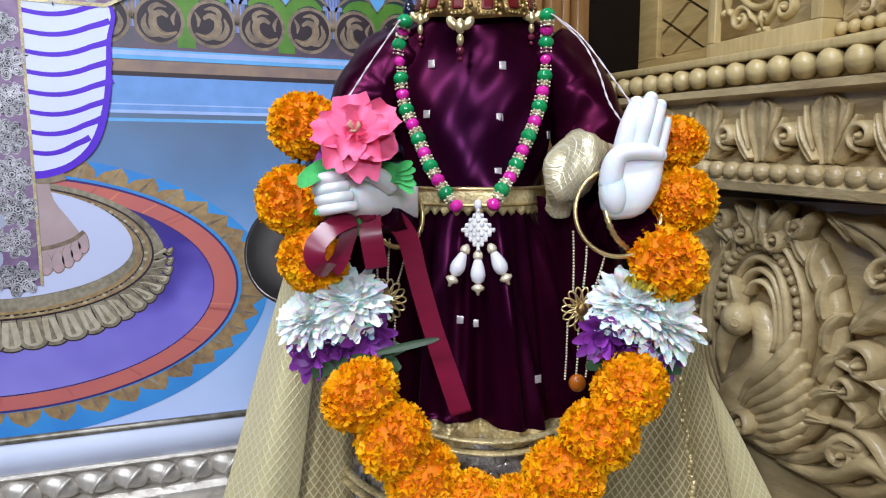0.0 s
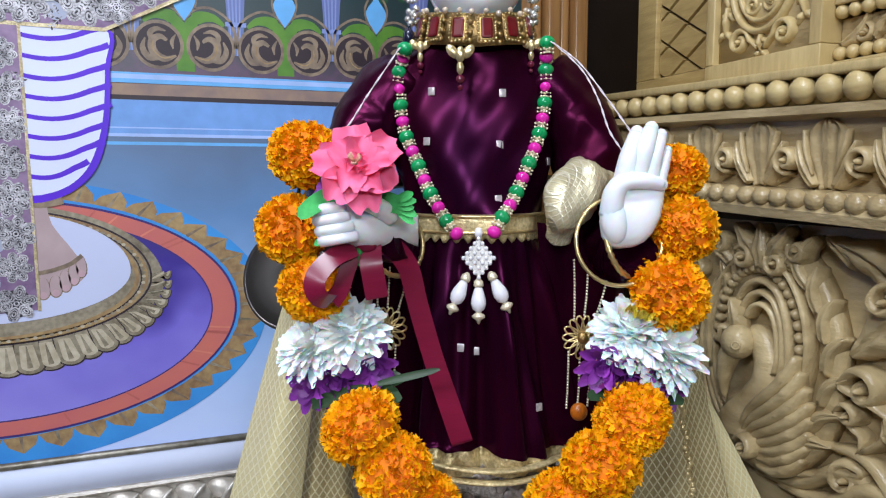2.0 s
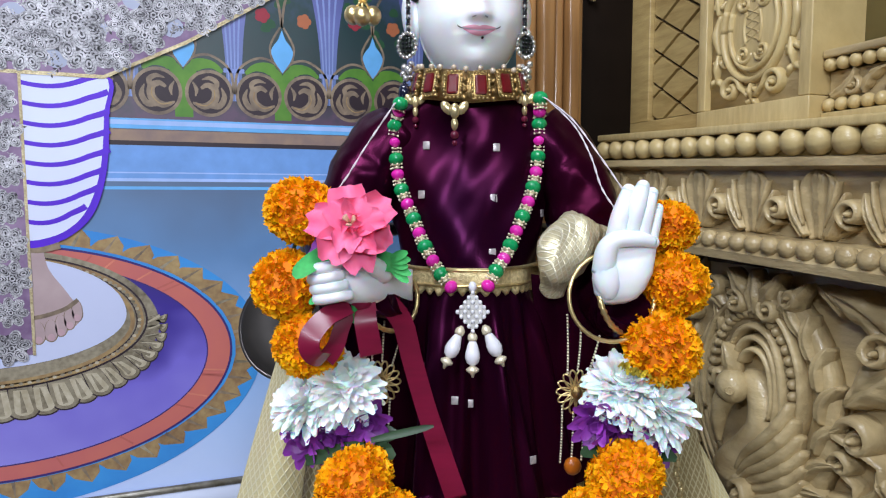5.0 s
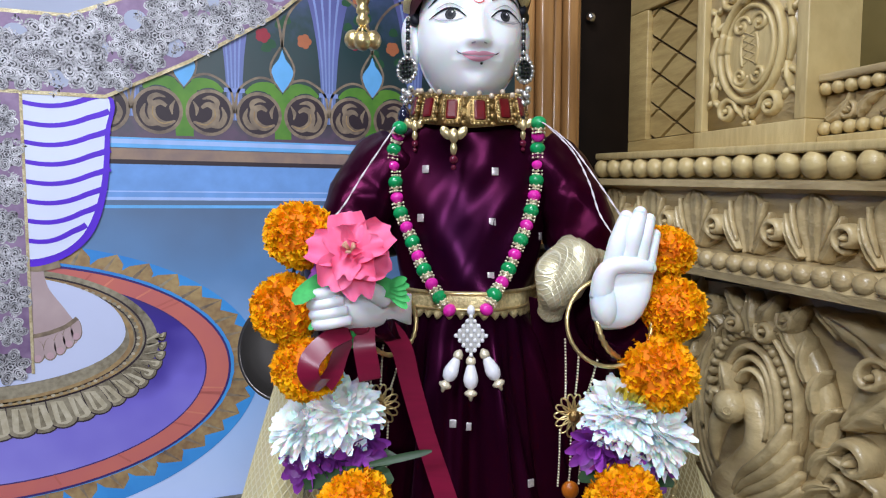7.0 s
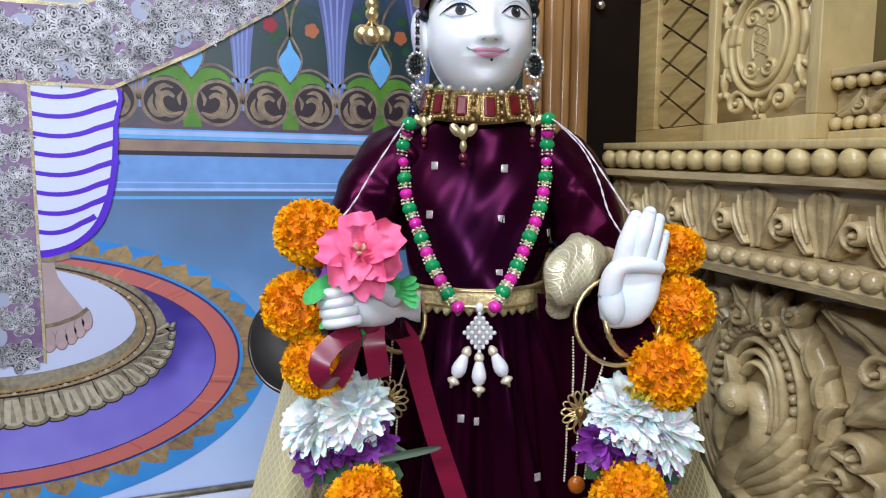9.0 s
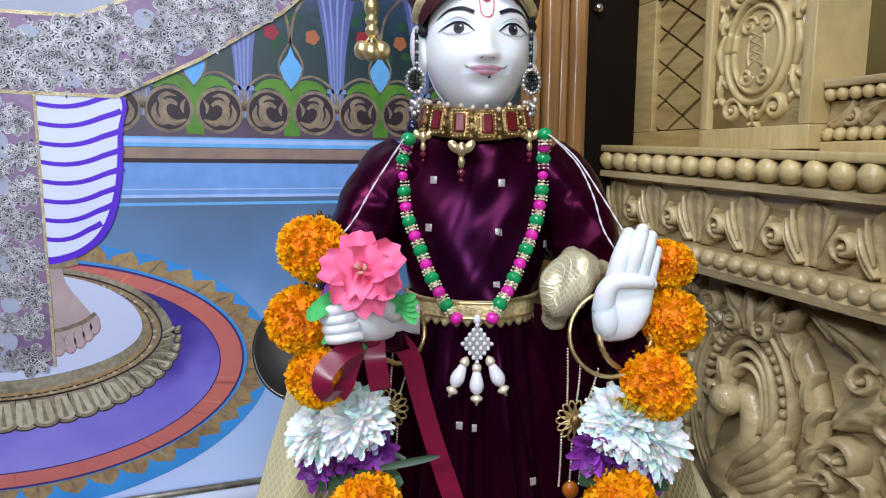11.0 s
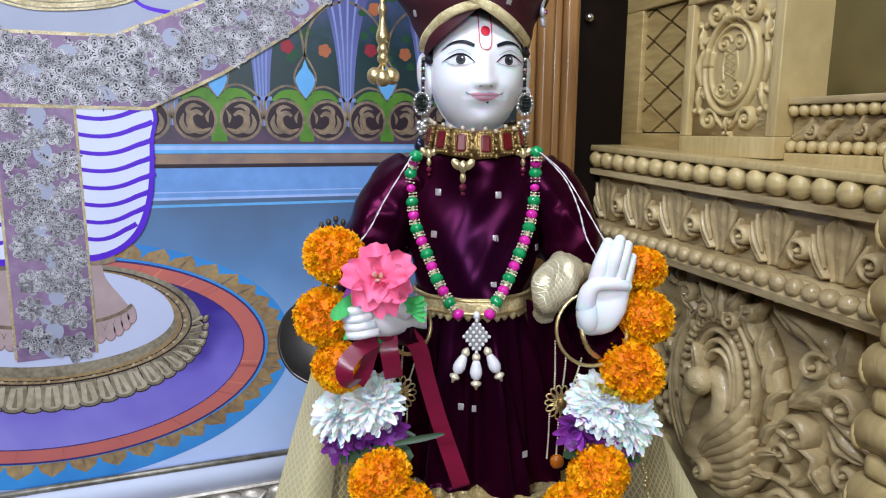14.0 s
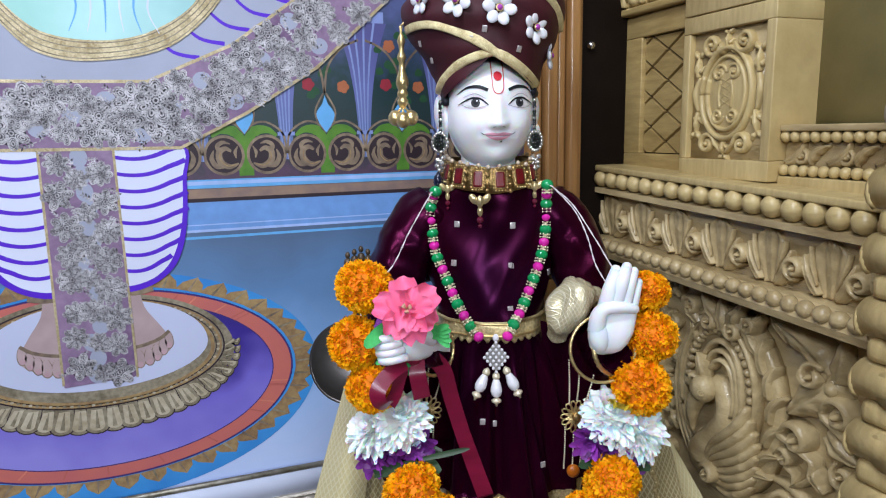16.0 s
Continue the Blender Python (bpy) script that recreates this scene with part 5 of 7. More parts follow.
def rpoint(a, z, lift=0.0):
    """A point of the robe at angle a (minus 90 degrees is the front)."""
    rx, ry, yc = rprof(z)
    d = min(1.0, max(0, (1.172 - z) / 0.1))
    p = 0.015 * d * (math.sin(9 * a + 6 * z) * 0.55 + math.sin(17 * a + 1.7 - 9 * z) * 0.35 + 0.22 * math.sin(31 * a + 14 * z)) + (0.002 * math.sin(5 * a + 55 * z) + 0.0012 * math.sin(11 * a - 90 * z + 2)) * (1 - d)
    q = 2.0
    return Vector((HX + (rx + p + lift) * math.cos(a), yc + (ry + p + lift) * math.sin(a), z))


def robe_y(x, z):
    rx, ry, yc = rprof(z)
    return yc - ry * math.sqrt(max(0.0, 1 - ((x - HX) / rx) ** 2))


robe = empty("silk_robe", "shot purple and maroon silk robe with small silver squares", "robe", m=S)
b = bmesh.new()
zs = np.linspace(1.338, 0.985, 64)
rows = [[rpoint(TAU * k / 128, float(z) + (0.006 * math.sin(3 * TAU * k / 128 + 1) if z < 0.99 else 0)) for k in range(128)] for z in zs]
grid_mesh(b, rows, caps=False)
crumple(b, 0.0024, 16, 1.0, (1, 1, 0.35))
part("gown", b, M_SILK, robe)
b = bmesh.new()
grid_mesh(b, [[rpoint(TAU * k / 160, z + 0.0012 * math.sin(40 * TAU * k / 160) * (j == 3), l) for k in range(160)] for j, (z, l) in enumerate(((0.99, -0.006), (0.984, -0.003), (0.974, -0.002), (0.966, -0.004)))], caps=False)
HEM = b
for pts, rad in (([(-0.03, 0.62, 1.302), (-0.064, 0.616, 1.268), (-0.082, 0.605, 1.21), (-0.078, 0.57, 1.168), (-0.058, 0.528, 1.168), (-0.03, 0.513, 1.172)], [0.031, 0.035, 0.034, 0.029, 0.022, 0.018]),
                 ([(0.086, 0.62, 1.302), (0.118, 0.616, 1.266), (0.138, 0.605, 1.205), (0.146, 0.57, 1.158), (0.147, 0.535, 1.148), (0.147, 0.515, 1.158)], [0.031, 0.035, 0.034, 0.028, 0.021, 0.0165])):
    b = bmesh.new()
    ps = spline(pts, 14)
    n = len(ps)
    rr = [float(np.interp(i / (n - 1) * 5, range(6), rad)) * (1 + 0.02 * math.sin(i * 0.9) + 0.02 * math.sin(i * 0.37)) for i in range(n)]
    tube(b, ps, rr, 40)
    crumple(b, 0.006, 34, 3.0, (1, 1, 0.6))
    part("sleeve", b, M_SILK, robe)
M_SEQUIN = mat("silver_sequin", (0.72, 0.66, 0.66), 0.3, metal=0.6, vary=0.3, scale=400)
b = bmesh.new()
box(b, (-0.0031, -0.0007, -0.0034), (0.0031, 0.0007, 0.0034), 0.0005)
sq0 = None
for i, (x, z) in enumerate(((-0.0095, 1.2865), (0.0495, 1.2845), (-0.013, 1.2445), (0.0475, 1.2415), (0.0455, 1.196), (0.0915, 1.228), (-0.062, 1.29), (0.103, 1.287), (0.014, 1.073), (0.027, 1.069), (0.078, 1.022))):
    x2 = min(max(x, HX - 0.072), HX + 0.072)
    rx, ry, yc = rprof(z)
    a = math.asin(max(-1, min(1, (x2 - HX) / rx)))
    p = rpoint(a - math.pi / 2, z, 0.0008)
    mm = Matrix.Translation(p) @ pose(0, 0, 0, -4, 0, math.degrees(a) * 0.9)
    if sq0 is None:
        sq0 = part("silver_square", b, M_SEQUIN, robe, m=mm)
    else:
        share("silver_square", sq0, robe, mm)
M_GOLDLACE = glitter_mat("gold_lace", (0.26, 0.18, 0.06), (0.95, 0.78, 0.42), 330, 0.4, 0.3)
M_GOLD = mat("gold", (0.8, 0.61, 0.29), 0.3, metal=0.85, vary=0.3, scale=250, bump=0.15, bscale=500)
belt = empty("gold_belt", "gold brocade waist belt with scalloped lower edge", "belt", m=S)
b = bmesh.new()
rows = []
for j, (z, l) in enumerate(((1.1835, 0.001), (1.183, 0.004), (1.176, 0.0045), (1.168, 0.0045), (1.1655, 0.004), (1.164, 0.001))):
    rows.append([rpoint(TAU * k / 200, z - (0.0 if j < 3 else 0.0024 * (1 + math.sin(k * TAU / 200 * 40))), l) for k in range(200)])
grid_mesh(b, rows, caps=False)
part("band", b, M_GOLDLACE, belt)
for z in (1.182, 1.1685):
    b = bmesh.new()
    tube(b, [rpoint(TAU * k / 100, z, 0.005) for k in range(101)], 0.0013, 6)
    part("cord", b, M_GOLD, belt)
part("hem_lace", HEM, M_GOLDLACE, robe, "gold lace hem")
# silver skirt under the robe
M_SILVEREMB = glitter_mat("silver_embroidery", (0.09, 0.07, 0.06), (0.68, 0.62, 0.55), 330, 0.5, 0.35)
skirt = empty("embroidered_skirt", "silver embroidered underskirt with gold lace trims", "skirt", m=S)
b = bmesh.new()
rows = []
for z in np.linspace(0.99, 0.788, 22):
    rows.append([Vector((HX + (0.078 + (1.0 - z) * 0.26 + 0.005 * math.sin(13 * TAU * k / 96)) * math.cos(TAU * k / 96), 0.622 + (0.07 + (1.0 - z) * 0.16 + 0.005 * math.sin(13 * TAU * k / 96)) * math.sin(TAU * k / 96), z)) for k in range(96)])
grid_mesh(b, rows)
part("cloth", b, M_SILVEREMB, skirt)
for z, l in ((0.982, 0.012), (0.972, 0.011), (0.92, 0.016), (0.912, 0.016)):
    b = bmesh.new()
    pts = [(HX + (0.088 + (1.0 - z) * 0.26 + l) * math.cos(TAU * k / 90), 0.622 + (0.082 + (1.0 - z) * 0.16 + l) * math.sin(TAU * k / 90), z + 0.007 * math.sin(2 * TAU * k / 90 + 0.9)) for k in range(91)]
    tube(b, pts, 0.0045, 8, flat=0.45, up=(0, 0, 1))
    part("trim", b, M_GOLDLACE, skirt)
rr = random.Random(3)
b = bmesh.new()
for k in range(130):
    a = -math.pi / 2 + rr.uniform(-1.4, 1.4)
    z = rr.uniform(0.86, 0.968)
    c = Vector((HX + (0.084 + (1.0 - z) * 0.26) * math.cos(a), 0.622 + (0.077 + (1.0 - z) * 0.16) * math.sin(a), z))
    ball(b, c, (0.006, 0.003, 0.009), 8, 6, m=pose(0, 0, 0, 0, rr.uniform(-70, 70), math.degrees(a) + 90))
tagged(part("stone_work", b, mat("grey_stones", (0.5, 0.45, 0.42), 0.15, metal=0.3, vary=0.5, scale=200), skirt), kind="stuff")

# ---- turban ----
M_TURBAN = mat("maroon_velvet", (0.055, 0.004, 0.011), 0.6, vary=0.25, scale=30, bump=0.1, bscale=900)
turban = empty("turban", "maroon silk turban with gold braid and white flowers", "turban", m=S)


def tpoint(a, v, lift=0.0):
    """The turban: a runs round, v from its lower edge to the top."""
    f = -math.sin(a)
    x = math.cos(a)
    edge = 1.424 + 0.004 * x + (0.037 * max(0.0, 1 - abs(x - 0.02) * 1.05) if f > 0 else 0.0) * min(1, max(0, f) * 3)
    z = edge + (1.585 - edge) * v
    prof = [(0, 0.0535, 0.058), (0.12, 0.057, 0.0605), (0.28, 0.07, 0.066), (0.45, 0.0815, 0.071), (0.6, 0.083, 0.07), (0.78, 0.066, 0.058), (0.92, 0.035, 0.032), (1.0, 0.004, 0.004)]
    vs = [p[0] for p in prof]
    rx, ry = float(np.interp(v, vs, [p[1] for p in prof])), float(np.interp(v, vs, [p[2] for p in prof]))
    if x < 0:
        rx *= 1 + 0.13 * bell(v - 0.5, 0.2)
    wrap = 0.0012 * math.sin(30 * v + 5 * a)
    return Vector((HX + (rx + lift + wrap) * x, 0.617 + (ry + lift + wrap) * math.sin(a), z))


b = bmesh.new()
grid_mesh(b, [[tpoint(TAU * k / 96, float(v)) for k in range(96)] for v in np.linspace(0, 1, 40)], caps=False)
part("wrap", b, M_TURBAN, turban)
# black band added in place of the hair between turban and ears
b = bmesh.new()
tube(b, [tpoint(-0.42 + (math.pi + 0.84) * k / 80, 0.004, -0.003) - Vector((0, 0, 0.004)) for k in range(81)], 0.005, 8)
part("hair_band", b, M_LINE, turban, "black band standing in for hair below the turban")
M_BRAID = glitter_mat("gold_braid_trim", (0.5, 0.37, 0.15), (0.95, 0.84, 0.5), 900, 0.2, 0.36)


def v_at(a, z):
    lo, hi = 0.0, 1.0
    for _ in range(24):
        mid = (lo + hi) / 2
        if tpoint(a, mid).z < z:
            lo = mid
        else:
            hi = mid
    return (lo + hi) / 2


def tsurf(x, z, lift):
    """The front of the turban at x, z."""
    a = -math.pi / 2
    for _ in range(12):
        v = v_at(a, z)
        e = tpoint(a, v, 0)
        a += (x - e.x) / 0.075 * 0.7
        a = max(-math.pi + 0.02, min(-0.02, a))
    return tpoint(a, v_at(a, z), lift)


def braid(pts, w=0.006):
    bm = bmesh.new()
    ps = spl2(pts, 8)
    tube(bm, [tsurf(x, z, 0.0004) for x, z in ps], w, 10, flat=0.3, up=(0, -1, 0.0))
    part("braid", bm, M_BRAID, turban, "gold braid edging")


braid([(-0.061, 1.492), (-0.035, 1.493), (-0.005, 1.483), (0.027, 1.466), (0.055, 1.449), (0.079, 1.431)], 0.0052)
braid([(-0.0275, 1.426), (-0.02, 1.439), (-0.005, 1.4525), (0.012, 1.46), (0.03, 1.4645)], 0.005)
braid([(0.045, 1.535), (0.075, 1.523), (0.094, 1.507), (0.104, 1.488)], 0.0045)
M_WFLOWER = mat("white_enamel", (0.8, 0.8, 0.86), 0.3, vary=0.06, scale=60, sss=0.1)
for i, (x, z, r, tl) in enumerate(((-0.007, 1.512, 0.0165, 10), (0.034, 1.5035, 0.0172, -4), (0.0705, 1.4865, 0.0165, 12), (0.091, 1.463, 0.0155, 25), (-0.042, 1.517, 0.0155, 0))):
    c = tsurf(x, z, 0.002)
    nrm = Vector((c.x - HX, c.y - 0.617, 0.0)).normalized()
    rot = Vector((0, 0, 1)).rotation_difference(nrm).to_matrix().to_4x4() @ pose(0, 0, 0, 0, 0, tl)
    fl = bmesh.new()
    for k in range(6):
        a = TAU * k / 6
        ball(fl, c + rot @ Vector((0.62 * r * math.cos(a), 0.62 * r * math.sin(a), 0.0005)), (r * 0.42, r * 0.34, 0.0024), 12, 8, m=rot @ pose(0, 0, 0, 0, -14, math.degrees(a)))
    fo = part("flower", fl, M_WFLOWER, turban, "white six-petalled flower")
    g = bmesh.new()
    ball(g, c + rot @ Vector((0, 0, 0.003)), (0.003, 0.003, 0.0022), 10, 6, m=rot)
    part("flower_stone", g, mat("violet_stone", (0.4, 0.06, 0.4), 0.1), fo, "violet stone")
    g = bmesh.new()
    ring(g, c + rot @ Vector((0, 0, 0.0025)), 0.0032, 0.0008, rot.to_3x3().to_4x4(), 14, 6)
    part("flower_rim", g, M_GOLD, fo)
for x, z in ((-0.033, 1.459), (-0.045, 1.476), (0.006, 1.476), (0.055, 1.466), (0.02, 1.485)):
    c = tsurf(x, z, 0.0006)
    b = bmesh.new()
    box(b, (-0.0025, -0.0008, -0.0032), (0.0025, 0.0008, 0.0032), 0.0005)
    part("silver_square", b, M_SEQUIN, turban, m=Matrix.Translation(c) @ pose(0, 0, 0, 14, 8, math.degrees(math.atan2(c.x - HX, 0.617 - c.y))))
tassel = empty("turban_tassel", "gold metal tassel with three round bells hanging from the turban", "tassel", m=S)
TX, TY = -0.0655, 0.6
b = bmesh.new()
lathe(b, [(0.0008, 1.497), (0.002, 1.495), (0.0012, 1.489), (0.0035, 1.484), (0.0045, 1.48), (0.003, 1.476), (0.0025, 1.47), (0.0045, 1.466), (0.005, 1.463), (0.003, 1.459), (0.0035, 1.45), (0.0055, 1.444),
          (0.0065, 1.441), (0.0068, 1.436), (0.0055, 1.432), (0.0045, 1.43), (0.0058, 1.427), (0.0058, 1.424), (0.004, 1.422), (0.0058, 1.419), (0.0058, 1.416), (0.004, 1.413), (0.002, 1.41)], 18, Matrix.Translation((TX, TY, 0)))
part("stem", b, M_GOLD, tassel)
for dx, dy, z in ((-0.0085, 0.0, 1.4005), (0.0085, 0.002, 1.4005), (0.0, -0.006, 1.398)):
    b = bmesh.new()
    ball(b, (TX + dx, TY + dy, z), (0.0078, 0.0078, 0.0085), 16, 12)
    tube(b, [(TX + dx * 0.7, TY + dy * 0.7, z + 0.006), (TX, TY, 1.414)], 0.0012, 6)
    part("bell", b, M_GOLD, tassel)
tube_b = bmesh.new()
tube(tube_b, [(TX, TY, 1.496), (TX + 0.004, TY + 0.003, 1.5), (TX + 0.012, TY + 0.008, 1.502)], 0.0012, 6)
part("hook", tube_b, M_GOLD, tassel)

# ---- gold net shawl, hung from both arms down to the platform ----
def net_mat(name, ground, thread, cell, rough=0.35, metal=0.45):
    """Woven cloth with a net of raised diamond threads."""
    m = bpy.data.materials.new(name)
    m.use_nodes = True
    N, L = m.node_tree.nodes, m.node_tree.links
    bs = N["Principled BSDF"]
    bs.inputs["Roughness"].default_value, bs.inputs["Metallic"].default_value = rough, metal
    uv = N.new("ShaderNodeUVMap")
    uv.uv_map = "UVMap"
    sp = N.new("ShaderNodeSeparateXYZ")
    L.new(uv.outputs[0], sp.inputs[0])
    outs = []
    for sgn in (1, -1):
        a = N.new("ShaderNodeMath")
        a.operation = "MULTIPLY_ADD"
        a.inputs[1].default_value = sgn * 0.62
        L.new(sp.outputs["Y"], a.inputs[0])
        L.new(sp.outputs["X"], a.inputs[2])
        c = N.new("ShaderNodeMath")
        c.operation = "PINGPONG"
        c.inputs[1].default_value = cell / 2
        L.new(a.outputs[0], c.inputs[0])
        outs.append(c.outputs[0])
    mn = N.new("ShaderNodeMath")
    mn.operation = "MINIMUM"
    L.new(outs[0], mn.inputs[0])
    L.new(outs[1], mn.inputs[1])
    mr = N.new("ShaderNodeMapRange")
    mr.inputs["From Min"].default_value, mr.inputs["From Max"].default_value = cell * 0.05, cell * 0.16
    mr.inputs["To Min"].default_value, mr.inputs["To Max"].default_value = 1, 0
    L.new(mn.outputs[0], mr.inputs["Value"])
    nz = N.new("ShaderNodeTexNoise")
    nz.inputs["Scale"].default_value = 900
    mx = N.new("ShaderNodeMix")
    mx.data_type = "RGBA"
    mx.inputs["A"].default_value, mx.inputs["B"].default_value = (*ground, 1), (*thread, 1)
    L.new(mr.outputs[0], mx.inputs["Factor"])
    hs = N.new("ShaderNodeHueSaturation")
    mv = N.new("ShaderNodeMapRange")
    mv.inputs["To Min"].default_value, mv.inputs["To Max"].default_value = 0.65, 1.3
    L.new(nz.outputs[0], mv.inputs["Value"])
    L.new(mv.outputs[0], hs.inputs["Value"])
    L.new(mx.outputs["Result"], hs.inputs["Color"])
    L.new(hs.outputs[0], bs.inputs["Base Color"])
    bp = N.new("ShaderNodeBump")
    bp.inputs["Strength"].default_value, bp.inputs["Distance"].default_value = 0.4, 0.0012
    L.new(mr.outputs[0], bp.inputs["Height"])
    L.new(bp.outputs[0], bs.inputs["Normal"])
    return m


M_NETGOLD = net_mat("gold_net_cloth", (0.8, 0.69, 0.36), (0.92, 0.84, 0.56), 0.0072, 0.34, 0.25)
# same net in darker brown: shade of the inner folds put into colour
M_NETSHADE = net_mat("shaded_net_cloth", (0.36, 0.28, 0.13), (0.62, 0.54, 0.32), 0.0068, 0.45, 0.15)


def drape(name, top, bottom, material, parent, label="", folds=3, depth=0.008, rows=26, cols=30, phase=0.0, thick=0.0012):
    """Cloth that hangs from the line top to the line bottom, with soft folds."""
    bm = bmesh.new()
    uvl = bm.loops.layers.uv.new("UVMap")
    t, o = spline(top, 8), spline(bottom, 8)
    pick = lambda ps, f: ps[min(len(ps) - 1, int(f * (len(ps) - 1)))].lerp(ps[min(len(ps) - 1, int(f * (len(ps) - 1)) + 1)], f * (len(ps) - 1) % 1)
    vs = {}
    wid = ((t[-1] - t[0]).length + (o[-1] - o[0]).length) / 2
    hei = (t[0] - o[0]).length
    for side in (0, 1):
        for j in range(rows + 1):
            for i in range(cols + 1):
                u, v = i / cols, j / rows
                p = pick(t, u).lerp(pick(o, u), v)
                p = p + Vector((0, depth * (0.3 + 0.7 * v) * math.sin(folds * TAU * u + phase + 1.3 * v) + side * thick, 0.0))
                p.x += 0.004 * math.sin(3 * v + phase) * v
                vs[side, j, i] = bm.verts.new(p)
    for side in (0, 1):
        for j in range(rows):
            for i in range(cols):
                q = [(j, i), (j, i + 1), (j + 1, i + 1), (j + 1, i)]
                f = bm.faces.new([vs[side, a, c] for a, c in q])
                for lp, (a, c) in zip(f.loops, q):
                    lp[uvl].uv = (c / cols * wid * 1.1, a / rows * hei)
    for j in range(rows):
        for i in (0, cols):
            bm.faces.new((vs[0, j, i], vs[0, j + 1, i], vs[1, j + 1, i], vs[1, j, i]))
    return part(name, bm, material, parent, label)


shawl = empty("gold_shawl", "cream and gold net shawl draped over both arms", "shawl", m=S)
drape("left_fall", [(-0.139, 0.575, 1.105), (-0.122, 0.56, 1.112), (-0.1, 0.565, 1.105)], [(-0.238, 0.575, 0.79), (-0.19, 0.54, 0.79), (-0.15, 0.56, 0.79)], M_NETGOLD, shawl, folds=1.0, depth=0.006)
drape("left_inner_fall", [(-0.115, 0.59, 1.07), (-0.1, 0.58, 1.07), (-0.085, 0.59, 1.06)], [(-0.165, 0.585, 0.79), (-0.12, 0.57, 0.79), (-0.085, 0.585, 0.79)], M_NETSHADE, shawl, "gold net underside, its shade put into darker brown", folds=2, depth=0.006)
drape("right_inner_fall", [(0.15, 0.59, 1.07), (0.185, 0.572, 1.075), (0.222, 0.575, 1.06)], [(0.14, 0.585, 0.79), (0.21, 0.55, 0.79), (0.285, 0.57, 0.79)], M_NETSHADE, shawl, "gold net inner fold, coloured darker as shaded", folds=2.5, depth=0.006, phase=1.0)
drape("right_fall", [(0.212, 0.6, 1.045), (0.222, 0.602, 1.045), (0.232, 0.605, 1.035)], [(0.255, 0.6, 0.79), (0.31, 0.585, 0.79), (0.37, 0.61, 0.79)], M_NETGOLD, shawl, folds=1.2, depth=0.007, phase=2.0)
b = bmesh.new()
for k in range(60):      # braided edge of the fall
    t = k / 59
    p = Vector((0.2, 0.571, 1.062)).lerp(Vector((0.238, 0.551, 0.79)), t)
    ball(b, p + Vector((0.0016 * math.sin(k * 1.3), -0.002, 0)), (0.003, 0.0022, 0.0036), 6, 4)
tagged(part("braided_edge", b, M_GOLDLACE, shawl), kind="stuff")
# dark silk falls added below both arms, for sleeve and shadow together
drape("sleeve_shade_fold", [(0.082, 0.585, 1.175), (0.118, 0.566, 1.17), (0.152, 0.57, 1.165)], [(0.1, 0.585, 0.99), (0.135, 0.572, 0.99), (0.165, 0.58, 0.99)], M_SILK, robe, folds=2.2, depth=0.006)
drape("sleeve_shade_fold", [(-0.105, 0.58, 1.165), (-0.06, 0.56, 1.165), (-0.022, 0.575, 1.17)], [(-0.1, 0.585, 0.99), (-0.07, 0.572, 0.99), (-0.03, 0.58, 0.99)], M_SILK, robe, folds=2.2, depth=0.006, phase=1.0)
# the puffed knot at the elbow
b = bmesh.new()
uvl = b.loops.layers.uv.new("UVMap")
ps = spline([(0.098, 0.57, 1.165), (0.101, 0.556, 1.182), (0.106, 0.55, 1.199), (0.118, 0.552, 1.209), (0.132, 0.562, 1.208), (0.146, 0.577, 1.198)], 6)
rs = [0.007 + 0.0135 * math.sin(math.pi * min(1, 0.12 + 0.88 * i / (len(ps) - 1))) for i in range(len(ps))]
tube(b, spline(ps, 2), [rs[min(len(rs) - 1, i // 2)] for i in range(2 * (len(ps) - 1) + 1)], 36)
for f in b.faces:
    for lp in f.loops:
        lp[uvl].uv = (lp.vert.co.x + lp.vert.co.y * 0.5, lp.vert.co.z)
crumple(b, 0.008, 48, 2.0, (1, 1, 0.5))
part("puffed_knot", b, net_mat("pale_gold_net", (0.66, 0.58, 0.36), (0.8, 0.74, 0.55), 0.0042, 0.32, 0.35), shawl, "bunched pale gold cloth")

# ---- dark metal throne arm behind the statue ----
M_DARKMETAL = mat("dark_polished_metal", (0.11, 0.1, 0.095), 0.28, metal=0.8, vary=0.35, scale=20)
throne = empty("throne_back", "dark polished metal throne back with round side disc", "throne", m=S)
b = bmesh.new()
lathe(b, [(0.0, -0.004), (0.044, -0.004), (0.0475, -0.002), (0.0475, 0.002), (0.044, 0.005), (0.034, 0.004), (0.0, 0.0065)], 48, Matrix.Translation((-0.1375, 0.61, 1.122)) @ pose(0, 0, 0, 80, 0, -12))
part("side_disc", b, M_DARKMETAL, throne)
b = bmesh.new()
ring(b, (-0.1375, 0.608, 1.122), 0.0465, 0.0024, pose(0, 0, 0, 80, 0, -12), 48, 8)
part("disc_rim", b, M_DARKMETAL, throne)
b = bmesh.new()
tube(b, [(-0.13, 0.635, 0.785), (-0.13, 0.635, 1.0), (-0.122, 0.64, 1.225)], [0.012, 0.01, 0.008], 12)
part("upright", b, M_DARKMETAL, throne)
b = bmesh.new()
for k in range(5):
    ball(b, (-0.1375 + 0.008 * k, 0.638, 1.242 + 0.006 * (1 - abs(k - 2) / 2)), (0.005, 0.005, 0.007), 10, 8)
    ball(b, (-0.1375 + 0.008 * k, 0.638, 1.252 + 0.007 * (1 - abs(k - 2) / 2)), (0.003, 0.003, 0.004), 8, 6)
box(b, (-0.142, 0.632, 1.225), (-0.1, 0.644, 1.238), 0.002)
part("finial", b, m=Matrix.Translation((0, 0, -0.008)), material=mat("aged_bronze", (0.1, 0.07, 0.045), 0.45, metal=0.4, vary=0.4), parent=throne, label="small dark carved finial")
